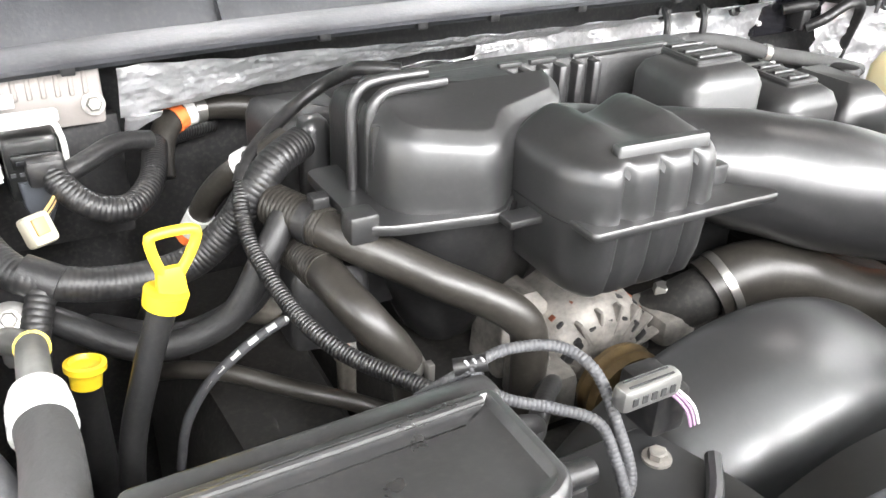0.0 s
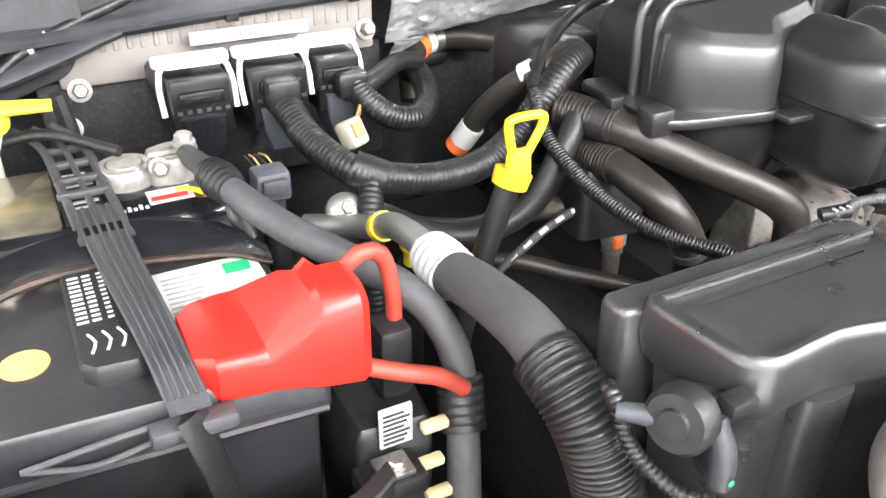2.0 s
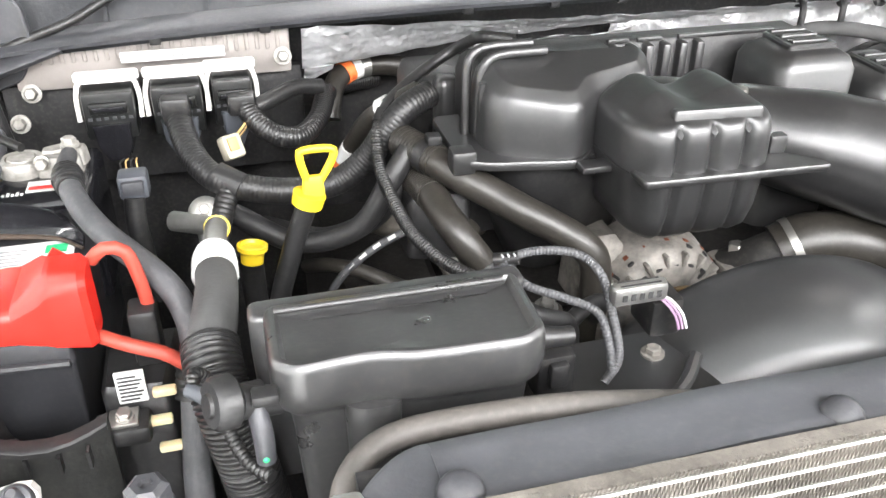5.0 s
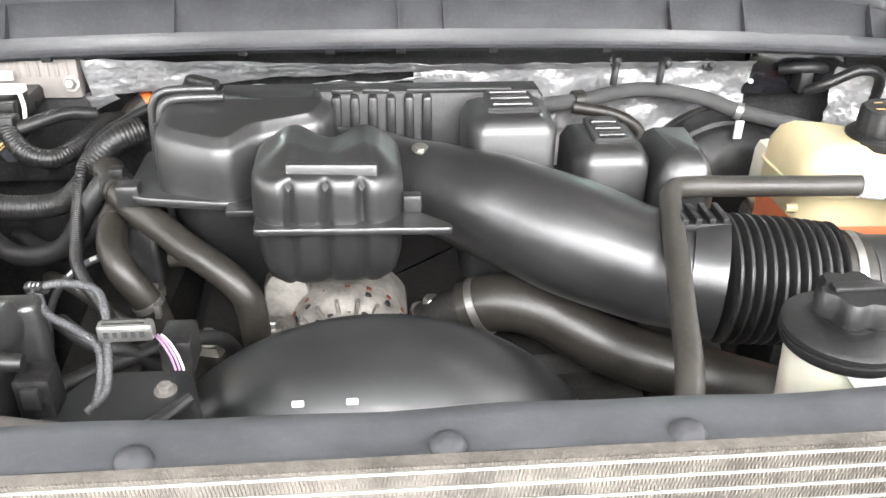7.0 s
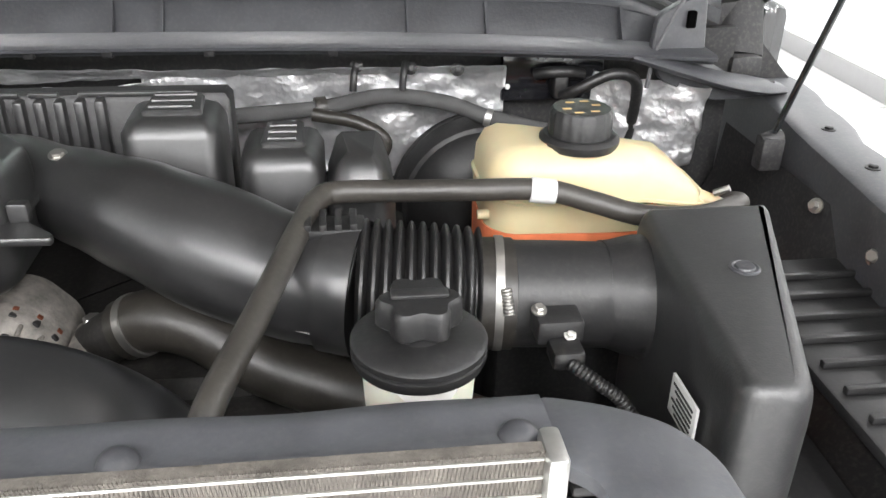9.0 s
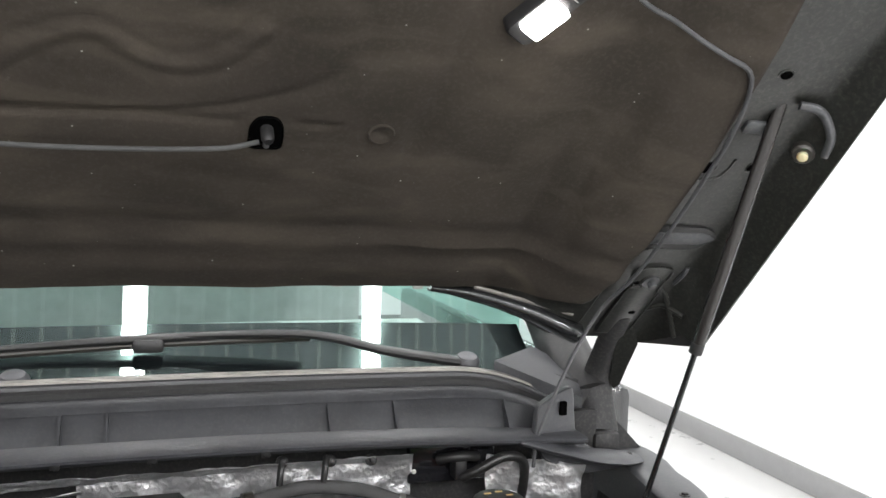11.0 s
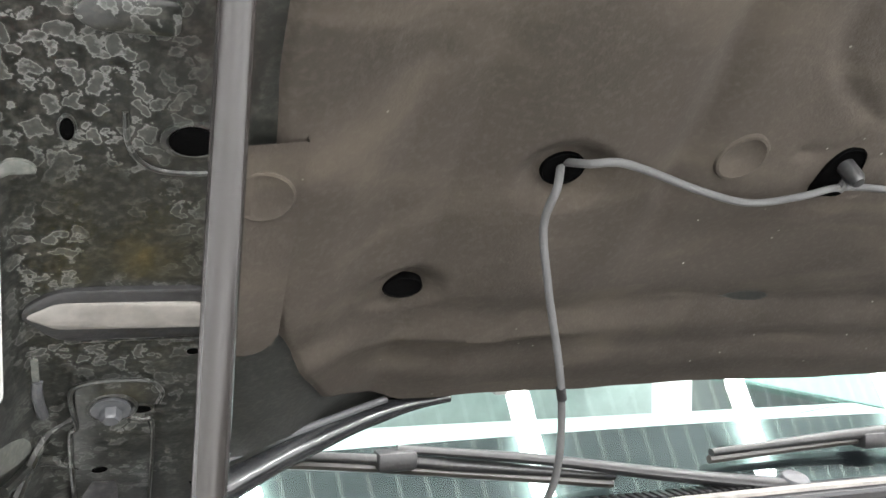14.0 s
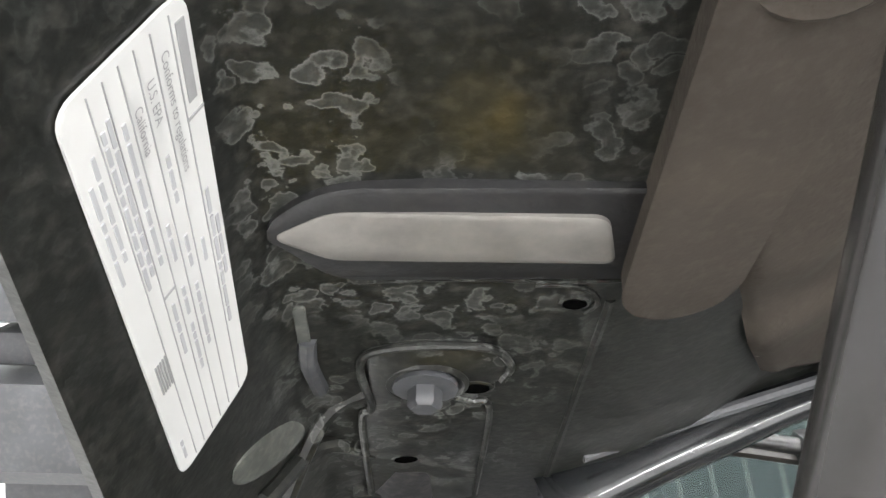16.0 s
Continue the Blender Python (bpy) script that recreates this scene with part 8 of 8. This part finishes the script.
for x, down in ((-0.772, 0.011), (-0.694, 0.011), (-0.656, 0.009)):
    pin = part("push_pin", lathe([(0.0115, -0.004), (0.012, 0.001), (0.0105, 0.004), (0.0075, 0.005), (0.006, 0.0035), (0.004, 0.0045), (0.0001, 0.0045)], on_panel(x, down), (0, -0.72, 0.69), 22), M_GREYPL, sup)
    part("pin_head", lathe([(0.0055, 0.003), (0.005, 0.009), (0.003, 0.011), (0.0001, 0.011)], on_panel(x, down - 0.003), (0, -0.5, 0.86), 12), M_GREYPL, pin)
# holes are not cut: black discs paint the shade inside them
for x, down in ((-0.757, 0.011), (-0.674, 0.010)):
    part("hole", lathe([(0.0042, -0.002), (0.0042, 0.0008), (0.0001, 0.0008)], on_panel(x, down), (0, -0.72, 0.69), 12), M_INK, sup)

# ---- right side ----
deg = thing("coolant_tank", (0.53, 0.63, 1.1), "cream plastic coolant tank with a black cap and red coolant", "coolant tank")
TANK = [(0.420, 0.70), (0.420, 0.600), (0.440, 0.578), (0.56, 0.572), (0.640, 0.580), (0.665, 0.60), (0.665, 0.70)]
base = rounded(TANK, 0.022, 5)


def tank_ring(z, d, tilt=0.0):
    ring = []
    for p in inset(base, d, 0.022):
        zz = z - tilt * max(0.0, (p.x - 0.585)) ** 1.0
        ring.append(Vector((p.x, p.y, zz)))
    return ring


part("upper_shell", loft([tank_ring(1.181, 0.001), tank_ring(1.205, 0, 0.10), tank_ring(1.242, 0.002, 0.55), tank_ring(1.258, 0.010, 0.7), tank_ring(1.266, 0.024, 0.75), tank_ring(1.268, 0.05, 0.75)]), M_CREAM, deg)
part("coolant_level", loft([tank_ring(1.10, 0.008), tank_ring(1.12, 0.001), tank_ring(1.1805, 0.0)]), M_COOLANT, deg, "red-orange coolant showing through the wall")
part("seam", loft([tank_ring(1.214, -0.001, 0.2), tank_ring(1.215, -0.0025, 0.2), tank_ring(1.218, -0.0025, 0.2), tank_ring(1.219, -0.001, 0.2)]), M_CREAM, deg)


def cap_wave(a, h):
    return 1.0 + 0.018 * math.cos(a * 18)


cap = part("cap", lathe([(0.0325, 0.010), (0.0315, 0.034), (0.029, 0.037), (0.0001, 0.037)], (0.520, 0.622, 1.264), (0, 0, 1), 72, wave=cap_wave), M_MATT, deg, "black ribbed screw cap")
part("cap_flange", lathe([(0.0405, 0.0), (0.0415, 0.003), (0.0415, 0.008), (0.037, 0.012), (0.0001, 0.013)], (0.520, 0.622, 1.262), (0, 0, 1), 40), M_MATT, cap)
for a, r in ((0.3, 0.021), (1.2, 0.024), (2.1, 0.022), (3.4, 0.022), (4.3, 0.024), (5.3, 0.022)):
    r *= 0.8
    x, y = 0.520 + math.cos(a) * r, 0.622 + math.sin(a) * r
    part("yellow_print", box(x - 0.0045, y - 0.0016, 1.3012, x + 0.0045, y + 0.0016, 1.3018), M_TAN, cap)
part("side_nub", tube([(0.424, 0.60, 1.225), (0.405, 0.60, 1.226)], [0.008, 0.006], 10), M_CREAM, deg)
part("side_nub", tube([(0.424, 0.60, 1.195), (0.412, 0.60, 1.195)], [0.006, 0.005], 10), M_CREAM, deg)
part("outlet", tube([(0.652, 0.60, 1.205), (0.675, 0.585, 1.20)], [0.009, 0.008], 12), M_CREAM, deg)
part("outlet_clip", tube([(0.664, 0.592, 1.213), (0.676, 0.584, 1.222)], 0.004, 8), M_STEEL, deg)
part("stand", box(0.44, 0.60, 0.9, 0.64, 0.69, 1.11, bevel=0.01), M_BAY, deg)
vh = thing("coolant_vent_hose", (0.35, 0.5, 1.15), "brown-black rubber vent hose taped to the coolant tank", "hose")
part("run", tube([(0.165, 0.235, 1.17), (0.180, 0.263, 1.222), (0.205, 0.355, 1.234), (0.236, 0.480, 1.246), (0.250, 0.528, 1.250), (0.270, 0.545, 1.250), (0.33, 0.545, 1.249), (0.40, 0.544, 1.248), (0.465, 0.541, 1.247), (0.51, 0.530, 1.238), (0.56, 0.520, 1.226), (0.62, 0.530, 1.218), (0.668, 0.560, 1.212), (0.690, 0.585, 1.205), (0.678, 0.60, 1.20)], 0.0108, 16), M_RUBBERBROWN, vh)
part("tape", tube([(0.452, 0.5415, 1.2475), (0.476, 0.539, 1.2455)], 0.0122, 16), M_LABEL, vh, "white tape wrap")

ps = thing("steering_fluid_reservoir", (0.322, 0.318, 1.1), "white fluid reservoir with a black lobed cap", "reservoir")
part("body", lathe([(0.030, -0.12), (0.036, -0.10), (0.041, -0.02), (0.043, 0.0), (0.0001, 0.0)], (0.323, 0.318, 1.228), (0, 0, 1), 36), M_CREAMPALE, ps)
part("rim", lathe([(0.0475, -0.004), (0.049, 0.0), (0.049, 0.004), (0.047, 0.005), (0.049, 0.007), (0.049, 0.011), (0.046, 0.014), (0.024, 0.017), (0.0001, 0.017)], (0.323, 0.318, 1.226), (0, 0, 1), 44), M_MATT, ps, "black stepped rim")


def lobes(a, h):
    return 1.0 + 0.12 * math.cos(a * 6)


part("neck", lathe([(0.021, 0.016), (0.022, 0.024), (0.0001, 0.024)], (0.323, 0.318, 1.226), (0, 0, 1), 32), M_MATT, ps)
part("cap", lathe([(0.024, 0.022), (0.0275, 0.025), (0.0275, 0.041), (0.025, 0.045), (0.0001, 0.046)], (0.323, 0.318, 1.226), (0, 0, 1), 60, wave=lobes), M_MATT, ps, "black lobed cap")
part("ridge_bar", box(0.302, 0.312, 1.271, 0.344, 0.324, 1.2755, bevel=0.003), M_MATT, ps)
part("label_triangle", loft([[Vector((0.304, 0.2755, 1.222)), Vector((0.345, 0.2765, 1.222)), Vector((0.327, 0.2745, 1.195))], [Vector((0.304, 0.2735, 1.222)), Vector((0.345, 0.2745, 1.222)), Vector((0.327, 0.2725, 1.195))]]), M_WHITE, ps)
part("mount", box(0.30, 0.325, 0.95, 0.345, 0.36, 1.12, bevel=0.006), M_BAY, ps)

ab = thing("air_filter_box", (0.62, 0.36, 0.95), "large black plastic air filter box", "air filter box")
part("top", moulded([(0.543, 0.502), (0.5205, 0.222), (0.572, 0.218), (0.678, 0.502)], [(1.05, 0.0), (1.210, 0.0), (1.226, 0.0006), (1.2350, 0.0020), (1.2410, 0.0045), (1.2447, 0.0080), (1.2458, 0.0110), (1.2460, 0.0145)], 0.020, 8), M_FILTERBOX, ab)
part("lower_case", moulded([(0.545, 0.498), (0.535, 0.25), (0.70, 0.24), (0.705, 0.498)], [(0.85, 0.01), (1.048, 0)], 0.02), M_MATT, ab)
part("inlet_cone", tube([(0.50, 0.458, 1.180), (0.545, 0.455, 1.176), (0.57, 0.452, 1.172)], [0.0485, 0.056, 0.072], 32), M_MATT, ab)
part("screw", lathe([(0.0125, -0.002), (0.0125, 0.001), (0.0105, 0.0022), (0.0085, 0.0012), (0.0075, 0.0030), (0.003, 0.0034), (0.0001, 0.0022)], (0.592, 0.377, 1.246), (0, 0, 1), 24), M_GREYPL, ab)
st = part("sticker", box(0.5180, 0.272, 1.158, 0.5205, 0.318, 1.192, bevel=0.0005, m=None), M_LABEL, ab, "white sticker with printed lines")
for j in range(6):
    part("sticker_mark", box(0.5174, 0.277, 1.1615 + 0.0047 * j, 0.5180, 0.305 + 0.004 * (j % 3), 1.1635 + 0.0047 * j), M_INK, st)
for i in range(6):
    part("side_rib", box(0.530 + 0.028 * i, 0.214, 0.98, 0.534 + 0.028 * i, 0.224, 1.11, bevel=0.001), M_MATT, ab)
sh = thing("wing_shelf", (0.74, 0.42, 1.1), "dark ribbed plastic shelf beside the filter box", "panel")
part("deck", box(0.70, 0.22, 1.10, 0.845, 0.62, 1.113, bevel=0.004), M_MATT, sh)
for i in range(9):
    part("rib", box(0.71, 0.25 + 0.04 * i, 1.113, 0.838, 0.258 + 0.04 * i, 1.121, bevel=0.002), M_MATT, sh)
part("wing_bolt", bolt((0.843, 0.55, 1.15), (-1, -0.4, 0.4), 0.008, 0.014, 1.6), M_STEEL, sh)
part("wing_bolt", bolt((0.843, 0.68, 1.15), (-1, -0.4, 0.4), 0.006, 0.010, 1.6), M_STEEL, sh)
for s in (1, -1):
    for y in (0.53, 0.66, 0.79):
        part("rail_bolt", bolt((s * (sum(wing_edges(y, s)) / 2), y, 1.206), (0, 0, 1), 0.006, 0.004, 1.5), M_MATT, truck)
